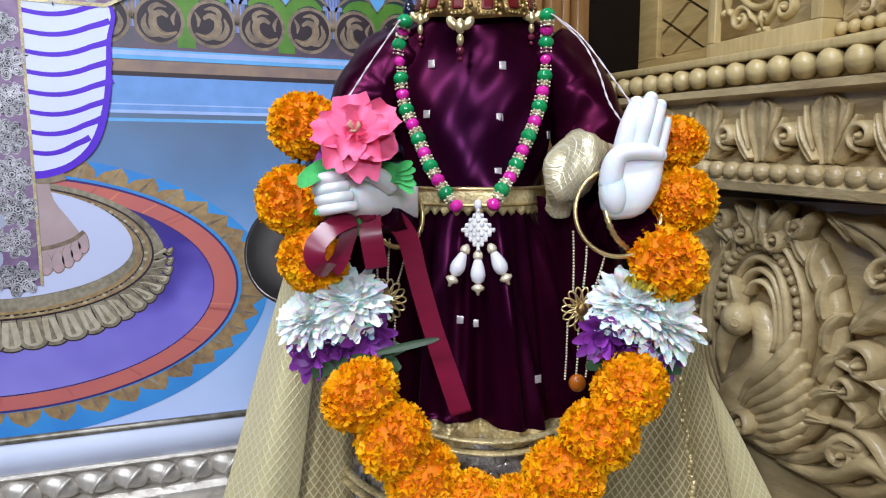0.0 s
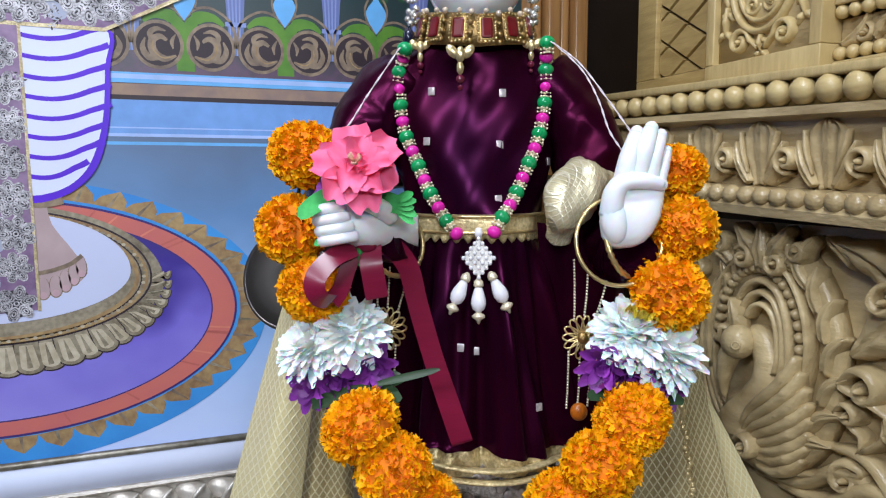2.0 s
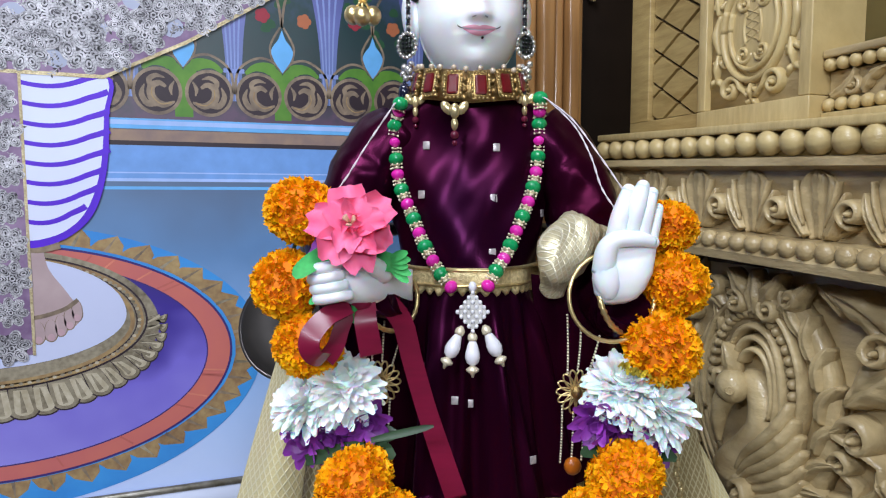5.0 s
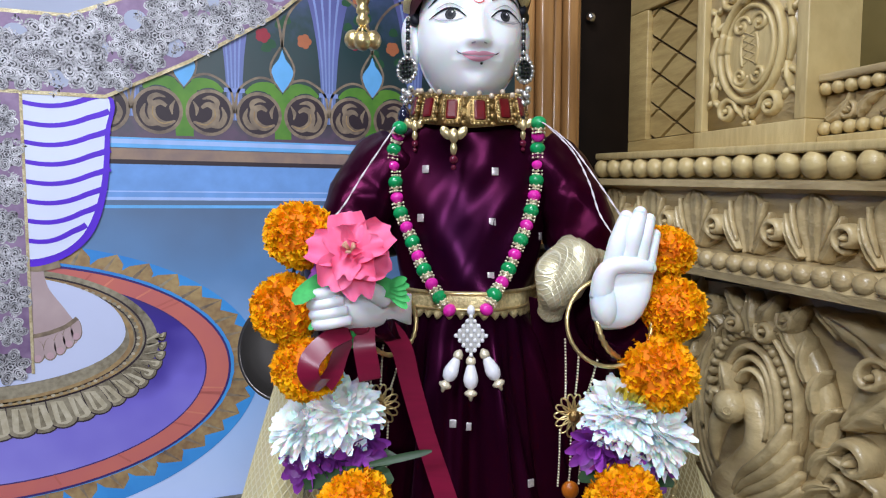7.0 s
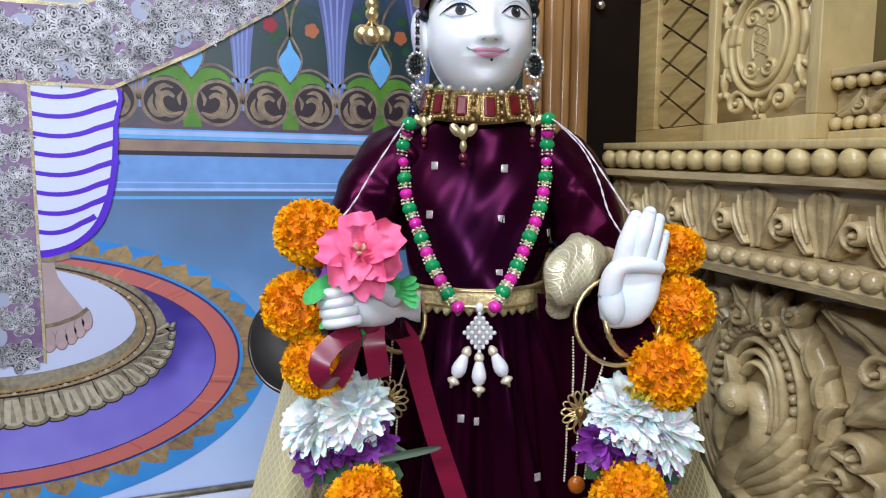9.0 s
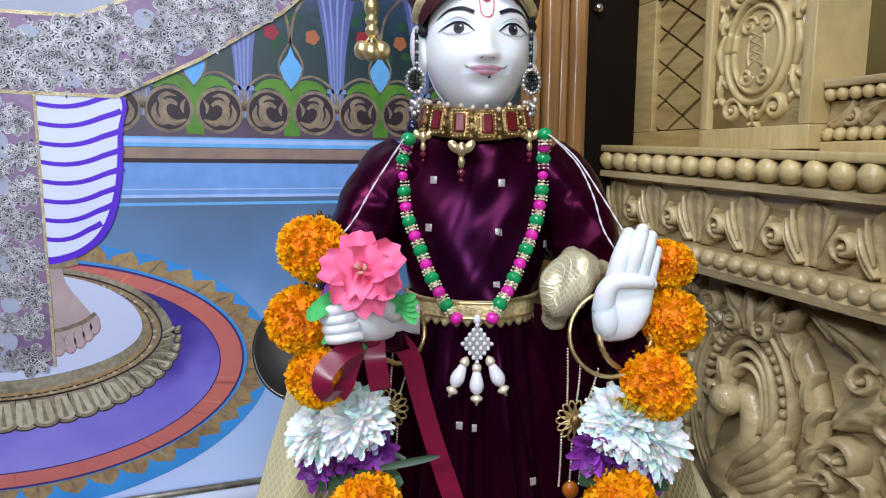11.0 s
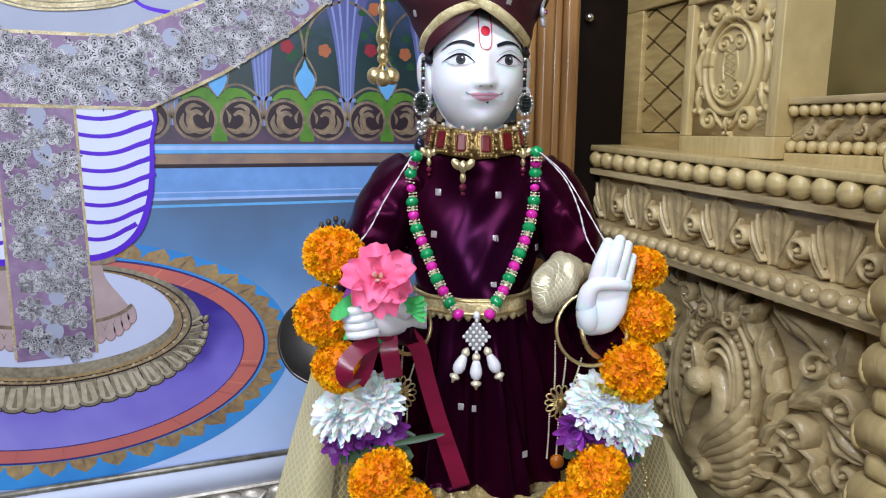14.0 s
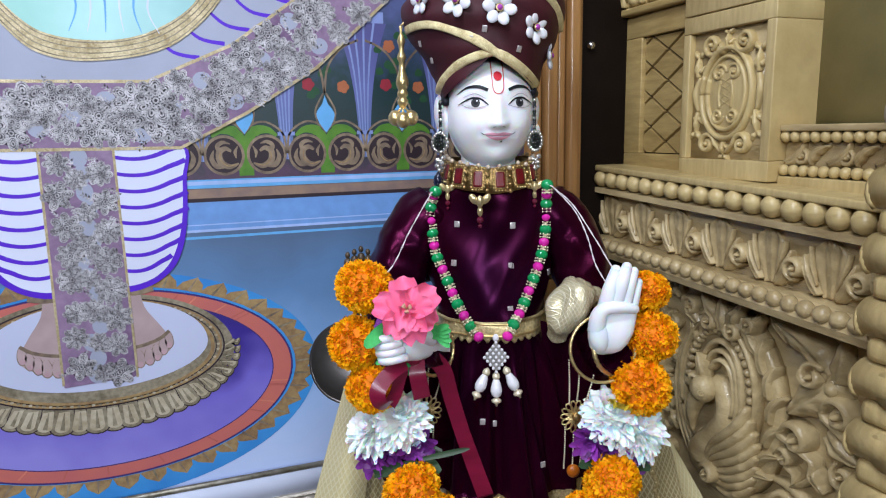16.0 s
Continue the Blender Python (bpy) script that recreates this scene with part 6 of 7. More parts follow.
b = bmesh.new()
tube(b, [(-0.122, 0.645, 1.2), (0.03, 0.69, 1.22), (0.17, 0.66, 1.2)], 0.007, 10)
part("cross_bar", b, M_DARKMETAL, throne)

# ---- garland ----
M_CORE = mat("marigold_core", (0.9, 0.24, 0.001), 0.8, vary=0.3)
M_WHITEPETAL = mat("white_petal", (0.97, 0.97, 0.95), 0.6, vary=0.02, scale=60, rnd=0.03, sss=0.6, spec=0.3)
M_PURPLEPETAL = mat("purple_petal", (0.3, 0.045, 0.42), 0.5, vary=0.5, scale=90, rnd=0.5)
M_GREENLEAF = mat("dark_leaf", (0.025, 0.06, 0.022), 0.45, vary=0.4, scale=60)
M_YELLOW = mat("yellow_floret", (0.8, 0.62, 0.05), 0.6, vary=0.2)


def marigold_mesh(seed, r=0.030, squash=0.86):
    """A pompon of frilled petals round a core, as one mesh."""
    rg = random.Random(seed)
    bm = bmesh.new()
    ball(bm, (0, 0, 0), (r * 0.87, r * 0.87, r * 0.87 * squash), 20, 14, mi=1)
    n = 640
    for k in range(n):
        zz = 1 - 2 * (k + 0.5) / n
        az = k * 2.399963 + rg.uniform(-0.25, 0.25)
        q = math.sqrt(1 - zz * zz)
        d = Vector((q * math.cos(az), q * math.sin(az), zz))
        lean = Vector((rg.gauss(0, 0.34), rg.gauss(0, 0.34), rg.gauss(0, 0.34)))
        out = (d + lean).normalized()
        side = out.cross(Vector((rg.gauss(0, 1), rg.gauss(0, 1), rg.gauss(0, 1)))).normalized()
        nrm = out.cross(side)
        w = r * rg.uniform(0.1, 0.165)
        base = Vector((d.x, d.y, d.z * squash)) * r * 0.76
        ln = r * rg.uniform(0.17, 0.26)
        cup = rg.uniform(0.15, 0.5)
        g = []
        for a in range(3):
            t = a / 2
            row = []
            for c in range(5):
                s = (c - 2) / 2
                fr = 0.2 * math.sin(c * 2.6 + k) * t
                p = base + out * ln * (t * (1 - 0.16 * abs(s)) + fr) + side * w * s * (0.35 + 0.75 * t) + nrm * w * (cup * (s * s) * t + 0.42 * math.sin(c * 3.0 + k) * t)
                row.append(bm.verts.new(p))
            g.append(row)
        for a in range(2):
            for c in range(4):
                bm.faces.new((g[a][c], g[a][c + 1], g[a + 1][c + 1], g[a + 1][c]))
    return bm


def petal(bm, base, tip, w, nrm, curl_, mi=0, n=5):
    """A tongue-shaped petal from base to tip."""
    base, tip = Vector(base), Vector(tip)
    d = tip - base
    side = d.cross(nrm).normalized()
    up = side.cross(d).normalized()
    g = []
    for a in range(n + 1):
        t = a / n
        wd = w * (0.35 + 0.65 * math.sin(math.pi * min(1, 0.15 + 0.72 * t))) * (1 if a < n else 0.5)
        c = base + d * t + up * curl_ * math.sin(math.pi * t * 0.5) ** 2 * d.length
        g.append([bm.verts.new(c - side * wd / 2 + up * wd * 0.16), bm.verts.new(c), bm.verts.new(c + side * wd / 2 + up * wd * 0.16)])
    for a in range(n):
        for k in range(2):
            bm.faces.new((g[a][k], g[a][k + 1], g[a + 1][k + 1], g[a + 1][k])).material_index = mi


garland = empty("flower_garland", "fresh garland of orange marigolds with white and purple flowers", "garland", m=S)
MAR = [(-0.106, 0.528, 1.231, 1.04, 20), (-0.117, 0.52, 1.1745, 1.0, -20), (-0.1, 0.51, 1.128, 0.96, 30), (-0.062, 0.482, 1.032, 1.06, 35), (-0.037, 0.474, 1.0, 1.05, 50), (-0.015, 0.474, 0.969, 1.0, 65),
       (0.022, 0.47, 0.951, 0.9, 90), (0.054, 0.468, 0.949, 0.85, 100), (0.09, 0.474, 0.972, 1.03, -60), (0.115, 0.474, 1.003, 1.05, -45), (0.139, 0.482, 1.036, 1.04, -30), (0.174, 0.512, 1.1265, 1.06, -22), (0.187, 0.526, 1.1735, 0.99, 10), (0.184, 0.538, 1.218, 0.85, -10)]
kinds = []
for i, (x, y, z, k, tilt) in enumerate(MAR):
    mm = Matrix.Translation((x, y, z)) @ pose(0, 0, 0, 12 + 17 * (i % 3), tilt, 70 * i) @ Matrix.Diagonal((k * (1 + 0.06 * math.sin(3.1 * i)), k * (1 + 0.05 * math.cos(2.3 * i)), k * (0.97 + 0.07 * math.sin(1.7 * i)), 1))
    if i < 4:
        kinds.append(part("marigold", marigold_mesh(i), [M_ORANGE, M_CORE], garland, m=mm))
    else:
        share("marigold", kinds[i % 4], garland, mm)


def ray_bloom(name, c, axis, material, length, w, seed, rings, label, curl_=0.2, droop=0.3, core=0.62):
    """A bloom of long ray petals in rings; rings gives (angle from the axis, count, share of the length)."""
    rg = random.Random(seed)
    axis, c = Vector(axis).normalized(), Vector(c)
    u = axis.cross(Vector((0.2, 1, 0))).normalized()
    v = axis.cross(u)
    bm = bmesh.new()
    ball(bm, c - axis * length * 0.1, length * core, 16, 10)
    for th, n, q in rings:
        for k in range(n):
            az = TAU * (k + rg.uniform(-0.3, 0.3)) / n + th * 3
            a = th + rg.uniform(-0.12, 0.12)
            out = u * math.cos(az) + v * math.sin(az)
            d = axis * math.cos(a) + out * math.sin(a)
            ln = length * q * rg.uniform(0.85, 1.12)
            petal(bm, c + d * length * 0.12, c + d * ln + Vector((0, 0, -droop * ln * rg.uniform(0.5, 1.0) * math.sin(a))), w * rg.uniform(0.8, 1.15), axis * math.sin(a) - out * math.cos(a), rg.uniform(-0.6, 1.0) * curl_, n=6)
    return part(name, bm, material, garland, label)


WHITE = ((0.3, 14, 0.8), (0.55, 22, 0.92), (0.8, 30, 1.0), (1.05, 36, 1.04), (1.3, 38, 1.06), (1.55, 36, 1.05), (1.85, 28, 0.95))
ray_bloom("white_chrysanthemum", (-0.072, 0.513, 1.096), (-0.05, -0.55, 0.8), M_WHITEPETAL, 0.031, 0.0088, 1, WHITE, "white chrysanthemum")
ray_bloom("white_chrysanthemum", (-0.1, 0.512, 1.084), (-0.45, -0.6, 0.6), M_WHITEPETAL, 0.027, 0.0085, 2, WHITE, "white chrysanthemum")
ray_bloom("white_chrysanthemum", (0.143, 0.512, 1.094), (0.0, -0.55, 0.85), M_WHITEPETAL, 0.031, 0.009, 3, WHITE, "white chrysanthemum")
ray_bloom("white_chrysanthemum", (0.167, 0.51, 1.082), (0.4, -0.6, 0.6), M_WHITEPETAL, 0.031, 0.009, 4, WHITE, "white chrysanthemum")
b = bmesh.new()
rg = random.Random(8)
for k in range(70):
    x = 0.157 + rg.uniform(-0.018, 0.016)
    z = 1.108 - 0.35 * (x - 0.157)
    petal(b, (x, 0.503 + rg.uniform(-0.012, 0.006), z + rg.uniform(-0.004, 0.001)), (x + rg.uniform(-0.004, 0.004), 0.497 + rg.uniform(-0.012, 0.004), z + rg.uniform(0.002, 0.006)), 0.003, Vector((0, -1, 0.2)), 0)
tagged(part("yellow_florets", b, M_YELLOW, garland, "yellow flower centre"), kind="stuff")
ORCHID = ((0.4, 5, 0.7), (0.85, 7, 0.95), (1.3, 9, 1.05), (1.65, 8, 0.9))
for x, z, ax, q, sd in ((-0.098, 1.062, (-0.5, -0.8, -0.35), 0.024, 5), (-0.08, 1.066, (-0.1, -0.85, -0.25), 0.023, 6), (-0.056, 1.074, (0.3, -0.85, -0.1), 0.022, 7),
                        (0.124, 1.074, (-0.35, -0.85, -0.2), 0.023, 8), (0.14, 1.066, (0.0, -0.85, -0.4), 0.025, 9), (0.164, 1.056, (0.35, -0.8, -0.4), 0.023, 10)):
    ray_bloom("purple_orchid", (x, 0.503, z), ax, M_PURPLEPETAL, q, 0.0105, sd, ORCHID, "purple orchid bloom", droop=0.25, core=0.34)
rg = random.Random(4)


def green_leaf(a, c, w, nrm, curl_, n=5):
    bm = bmesh.new()
    petal(bm, a, c, w, Vector(nrm), curl_, n=n)
    part("leaf", bm, M_GREENLEAF, garland, "dark green leaf")


for cx, cz in ((-0.065, 1.055), (0.145, 1.052)):
    for k in range(9):
        a = rg.uniform(0, TAU)
        green_leaf((cx, 0.508, cz), (cx + 0.038 * math.cos(a), 0.5 + 0.012 * math.sin(3 * a), cz - 0.004 + 0.011 * math.sin(a)), 0.017, (0, -0.6, 0.8), 0.1)
green_leaf((-0.05, 0.492, 1.06), (-0.0035, 0.485, 1.0735), 0.006, (0, -0.9, 0.4), -0.05, 8)
green_leaf((-0.1, 0.496, 1.043), (-0.055, 0.482, 1.06), 0.012, (0, -0.9, 0.4), -0.05, 8)
b = bmesh.new()
tube(b, spline([(x, y + 0.004, z) for x, y, z, _, _ in MAR[:3]] + [(-0.08, 0.518, 1.08)] + [(x, y + 0.004, z) for x, y, z, _, _ in MAR[3:11]] + [(0.155, 0.518, 1.08)] + [(x, y + 0.004, z) for x, y, z, _, _ in MAR[11:]], 4), 0.0015, 6)
part("thread", b, M_GREENLEAF, garland)
for name, pts in (("garland_string", [(-0.036, 0.578, 1.322), (-0.06, 0.56, 1.283), (-0.078, 0.535, 1.25), (-0.104, 0.53, 1.225)]),
                  ("garland_string", [(0.09, 0.578, 1.327), (0.112, 0.565, 1.307), (0.132, 0.54, 1.272), (0.148, 0.522, 1.243), (0.178, 0.538, 1.215)]),
                  ("garland_string", [(0.092, 0.578, 1.326), (0.113, 0.563, 1.302), (0.124, 0.548, 1.276), (0.129, 0.53, 1.25), (0.138, 0.518, 1.232)])):
    b = bmesh.new()
    ps = spline(pts, 10)
    for j in (0, 1):
        tube(b, [p + Vector((0.0005 * math.cos(i * 0.9 + j * math.pi), -0.001 + 0.0007 * math.sin(i * 0.9 + j * math.pi), 0)) for i, p in enumerate(ps)], 0.00045, 5)
    tagged(part(name, b, mat("white_cotton", (0.75, 0.68, 0.72), 0.9, vary=0.1), m=S), "twisted white cotton string holding up the garland", "string")

# ---- pink flower in the fist ----
M_ROSE = mat("pink_petal", (1.0, 0.23, 0.4), 0.6, vary=0.2, scale=45, rnd=0.1, second=(0.95, 0.11, 0.27), sss=0.25, bump=0.2, bscale=120, spec=0.25)
M_LEAFGREEN = mat("bright_green_felt", (0.06, 0.5, 0.12), 0.7, vary=0.3, scale=200)
rose = empty("pink_flower", "large pink artificial flower with green leaves held in the fist", "flower", m=S)
rc = Vector((-0.06, 0.472, 1.2205))
axis = Vector((0.0, -0.93, 0.37)).normalized()
ru = Vector((1, 0, 0))
rv = axis.cross(ru)
rg = random.Random(12)


def cup_petal(c, az, tilt, ln, w, fold):
    """A broad notched petal that rises from the flower's heart."""
    bm = bmesh.new()
    rad = ru * math.cos(az) + rv * math.sin(az)
    tan = axis.cross(rad)
    d = rad * math.cos(tilt) + axis * math.sin(tilt)
    nn = axis * math.cos(tilt) - rad * math.sin(tilt)
    g = []
    for a in range(9):
        t = a / 8
        row = []
        for k in range(9):
            s = (k - 4) / 4
            wd = w * math.sin(math.pi * (0.08 + 0.62 * t)) ** 0.7
            notch = -0.09 * ln * bell(s, 0.25) * t ** 4 + 0.05 * ln * math.sin(s * 6 + az) * t ** 3
            p = c + d * (ln * t * (1 - 0.14 * s * s) + notch) + tan * wd * s + nn * (fold * ln * (s * s * 0.5 * t - 0.35 * t * t) + 0.0034 * math.sin(s * 5 + az * 3) * t * t)
            row.append(bm.verts.new(p))
        g.append(row)
    for a in range(8):
        for k in range(8):
            bm.faces.new((g[a][k], g[a][k + 1], g[a + 1][k + 1], g[a + 1][k]))
    return part("petal", bm, M_ROSE, rose)


for k, (az, tl, ln) in enumerate(((1.75, 0.28, 0.033), (0.55, 0.3, 0.034), (-0.45, 0.2, 0.03), (-1.3, 0.1, 0.033), (-2.2, 0.2, 0.03), (2.95, 0.15, 0.034))):
    cup_petal(rc, az, tl, ln, 0.0138, 0.6)
for k, (az, tl, ln) in enumerate(((1.2, 0.55, 0.022), (0.1, 0.5, 0.026), (-0.9, 0.42, 0.024), (-1.8, 0.5, 0.022), (2.4, 0.55, 0.023))):
    cup_petal(rc + axis * 0.003, az, tl, ln, 0.0105, 0.6)
for k in range(3):
    cup_petal(rc + axis * 0.005, TAU * k / 3 + 0.2, 1.0 + rg.uniform(-0.1, 0.2), 0.011, 0.007, 0.6)
b = bmesh.new()
for k in range(9):
    tube(b, [rc + axis * 0.008, rc + axis * 0.019 + ru * 0.004 * math.cos(k * 2.2) + rv * 0.004 * math.sin(k * 2.2)], [0.0007, 0.0011], 5)
part("stamens", b, mat("stamen_buff", (0.8, 0.42, 0.3), 0.6), rose, "buff stamens")
b = bmesh.new()
petal(b, (-0.075, 0.482, 1.207), (-0.1, 0.478, 1.184), 0.014, Vector((0, -0.9, 0.3)), 0.3, n=8)
petal(b, (-0.078, 0.484, 1.176), (-0.092, 0.48, 1.165), 0.006, Vector((0, -0.9, 0.3)), 0.2, n=8)
petal(b, (-0.048, 0.487, 1.2), (-0.027, 0.486, 1.191), 0.014, Vector((0, -0.9, 0.2)), 0.15, n=8)
for k in range(5):
    petal(b, (-0.034, 0.484, 1.192 + 0.0015 * k), (-0.021 + 0.002 * (k % 2), 0.48, 1.181 + 0.0055 * k), 0.007, Vector((0, -0.9, 0.2)), 0.1)
tube(b, [(-0.058, 0.475, 1.21), (-0.06, 0.49, 1.18), (-0.062, 0.492, 1.15)], 0.0028, 8)
part("green_leaves", b, M_LEAFGREEN, rose, "bright green leaves and stem")
b = bmesh.new()
for k in range(5):
    petal(b, (-0.075, 0.488, 1.207 + 0.002 * k), (-0.093 + 0.002 * k, 0.486, 1.2 + 0.006 * k), 0.011, Vector((0, -0.9, 0.2)), 0.15)
part("purple_back_petals", b, M_PURPLEPETAL, rose, "purple petals behind")

# ---- satin ribbon ----
M_SATIN = mat("maroon_satin", (0.2, 0.006, 0.035), 0.3, vary=0.2, scale=30, spec=0.6, aniso=(1, 1, 8))


def ribbon_strip(bm, pts, widths, face, per=8, thick=0.0003):
    ps = spline(pts, per)
    n = len(ps)
    rows = []
    for i, p in enumerate(ps):
        d = (ps[min(n - 1, i + 1)] - ps[max(0, i - 1)]).normalized()
        f = float(i / (n - 1))
        fv = Vector(face[0]).lerp(Vector(face[-1]), f).normalized()
        w = float(np.interp(f * (len(widths) - 1), range(len(widths)), widths)) / 2
        sd = d.cross(fv).normalized()
        nn = sd.cross(d)
        rows.append([p - sd * w + nn * thick, p + nn * (thick + 0.0002), p + sd * w + nn * thick, p + sd * w - nn * thick, p - nn * thick * 0.4, p - sd * w - nn * thick])
    vs = grid_mesh(bm, rows)
    for a, c in zip(vs, vs[1:]):
        for j in (0, 2, 3, 5):      # crisp selvedges
            bm.edges.get((a[j], c[j])).smooth = False


ribbon = empty("satin_ribbon", "maroon satin ribbon tied in a loop below the fist", "ribbon", m=S)
b = bmesh.new()
ribbon_strip(b, [(-0.05, 0.5, 1.165), (-0.038, 0.506, 1.161), (-0.027, 0.513, 1.145), (-0.02, 0.516, 1.116), (-0.0085, 0.518, 1.074), (0.0035, 0.518, 1.037), (0.015, 0.517, 1.003)], [0.013, 0.0165, 0.0165, 0.016, 0.016, 0.017, 0.0175], [(0.2, -1, 0.15), (-0.1, -1, 0.15)])
part("long_tail", b, M_SATIN, ribbon)
b = bmesh.new()
ribbon_strip(b, [(-0.053, 0.494, 1.165), (-0.053, 0.487, 1.153), (-0.051, 0.487, 1.14), (-0.049, 0.49, 1.1255)], [0.014, 0.0165, 0.0168, 0.0168], [(0, -1, 0.2), (0.1, -1, 0.2)])
part("short_tail", b, M_SATIN, ribbon)
b = bmesh.new()
ribbon_strip(b, [(-0.064, 0.486, 1.163), (-0.078, 0.476, 1.158), (-0.0885, 0.468, 1.147), (-0.0905, 0.4655, 1.137), (-0.0865, 0.467, 1.129), (-0.08, 0.474, 1.1265)], [0.012, 0.0145, 0.016, 0.0165, 0.015, 0.013], [(-0.25, -1, 0.3), (-0.3, -1, -0.25)])
ribbon_strip(b, [(-0.08, 0.4745, 1.1265), (-0.0745, 0.481, 1.134), (-0.07, 0.486, 1.148), (-0.064, 0.49, 1.162)], [0.014, 0.013, 0.012, 0.011], [(0.5, -0.9, 0.1), (0.3, -1, 0.2)])
part("loop", b, M_SATIN, ribbon)
b = bmesh.new()
ball(b, (-0.057, 0.492, 1.165), (0.008, 0.005, 0.006), 14, 10)
part("knot", b, M_SATIN, ribbon)

# ---- jewellery ----
M_PEARL = mat("pearl", (0.8, 0.79, 0.84), 0.18, vary=0.08, scale=120, coat=0.4)
M_ANTIQUE = mat("antique_gold", (0.4, 0.26, 0.1), 0.34, metal=0.85, vary=0.5, scale=300, bump=0.4, bscale=600)
M_RUBY = mat("ruby_glass", (0.13, 0.004, 0.008), 0.28, vary=0.4, scale=160)
M_GREENBEAD = mat("green_glass_bead", (0.005, 0.3, 0.09), 0.12, vary=0.25, scale=150, coat=0.5)
M_PINKBEAD = mat("magenta_bead", (0.72, 0.02, 0.38), 0.14, vary=0.2, scale=150, coat=0.5)
M_SILVER = mat("silver_stones", (0.75, 0.73, 0.7), 0.16, metal=0.8, vary=0.4, scale=500, bump=0.3, bscale=700)
M_BLACKBEAD = mat("black_bead", (0.01, 0.01, 0.014), 0.15, vary=0.2)
M_PALEGOLD = mat("pale_gold_cap", (0.85, 0.76, 0.56), 0.32, metal=0.35, vary=0.3, scale=300)

M_SEED = mat("gold_pearl", (0.62, 0.5, 0.38), 0.25, vary=0.2, scale=150, metal=0.2)
# the choker
choker = empty("choker", "broad antique gold choker set with rectangular red stones", "choker", m=S)
CC = Vector((HX + 0.001, 0.613, 0))


def cpoint(a, z, lift=0.0):
    f = (1.352 - z) / 0.03
    rx, ry = 0.0435 + 0.006 * f + lift, 0.0445 + 0.006 * f + lift
    return Vector((CC.x + rx * math.cos(a), CC.y + ry * math.sin(a), z - 0.006 * max(0, -math.sin(a)) + 0.004 * abs(math.cos(a))))


b = bmesh.new()
grid_mesh(b, [[cpoint(TAU * k / 72, z, l) for k in range(72)] for z, l in ((1.353, 0.0), (1.353, 0.002), (1.34, 0.0025), (1.326, 0.002), (1.326, 0.0))], caps=False)
part("collar_band", b, M_ANTIQUE, choker)


def on_choker(a, z, lift):
    p = cpoint(a, z, lift)
    return Matrix.Translation(p) @ pose(0, 0, 0, -12, 0, math.degrees(a) + 90)


for k in range(9):
    a = -math.pi / 2 + 0.14 + (k - 4) * 0.46
    mm = on_choker(a, 1.3395, 0.0025)
    b = bmesh.new()
    box(b, (-0.0078, -0.0022, -0.0118), (0.0078, 0.002, 0.0118), 0.003)
    bez = part("bezel", b, M_ANTIQUE, choker, m=mm)
    b = bmesh.new()
    box(b, (-0.0048, -0.004, -0.0084), (0.0048, -0.0015, 0.0084), 0.0018)
    part("red_stone", b, M_RUBY, bez, "deep red cut stone", smooth=False)
    b = bmesh.new()
    for j in range(22):
        t = TAU * j / 22
        c, s_ = math.cos(t), math.sin(t)
        q = 1 / max(abs(c) / 0.0072, abs(s_) / 0.0112)
        ball(b, (q * c, -0.0025, q * s_), 0.0011, 6, 4)
    tagged(part("grain_border", b, M_GOLD, bez), kind="stuff")
    for dx, dz, r in ((0.0105, 0.0125, 0.0025), (0.0105, -0.012, 0.0022), (0.0105, 0.0035, 0.0024), (0.0105, -0.005, 0.0024), (0.0, 0.0145, 0.0023)):
        b = bmesh.new()
        ball(b, mm @ Vector((dx, -0.0025, dz)), r, 10, 8)
        part("pearl", b, M_SEED if dz > 0.01 else M_ANTIQUE, choker)
# drops of the choker
for a, z, big in ((-math.pi / 2 - 0.27, 1.322, True), (-math.pi / 2 - 1.1, 1.327, False), (-math.pi / 2 + 1.05, 1.328, False)):
    p = cpoint(a, z, 0.005)
    k = 1.0 if big else 0.8
    b = bmesh.new()
    for s, dx in ((-1, -0.0065), (0, 0), (1, 0.0065)):
        ball(b, p + Vector((dx * k, -0.002 - 0.001 * (s == 0), (-0.002 if s else -0.0045) * k)), (0.0042 * k, 0.0022, 0.0066 * k), 10, 8, m=pose(0, 0, 0, 0, s * 38, 0))
    ball(b, p + Vector((0, -0.002, -0.015 * k)), (0.0032 * k, 0.0025, 0.0056 * k), 10, 8)
    drop = part("petal_drop", b, mat("kundan_gold", (0.75, 0.6, 0.32), 0.22, metal=0.7, vary=0.35, scale=300), choker)
    b = bmesh.new()
    ball(b, p + Vector((0, -0.002, -0.024 * k)), 0.0038 * k, 12, 8)
    ball(b, p + Vector((0, -0.002, -0.0305 * k)), 0.0024 * k, 10, 8)
    part("maroon_bead", b, mat("maroon_bead", (0.12, 0.01, 0.03), 0.15), drop)

# the bead necklace
necklace = empty("bead_necklace", "long necklace of green and magenta beads with gold caps", "necklace", m=S)
left = [(-0.032, 1.322), (-0.038, 1.30), (-0.0365, 1.275), (-0.0325, 1.252), (-0.0235, 1.23), (-0.012, 1.203), (0.0015, 1.18), (0.011, 1.168)]
right = [(0.088, 1.327), (0.0885, 1.30), (0.087, 1.275), (0.082, 1.25), (0.0725, 1.226), (0.0585, 1.196), (0.0485, 1.182), (0.0415, 1.1695)]


def front(x, z, lift):
    rx, ry, yc = rprof(z)
    a = math.asin(max(-0.96, min(0.96, (x - HX) / rx)))
    return rpoint(a - math.pi / 2, z, lift) if z < 1.318 else Vector((x, 0.583, z))


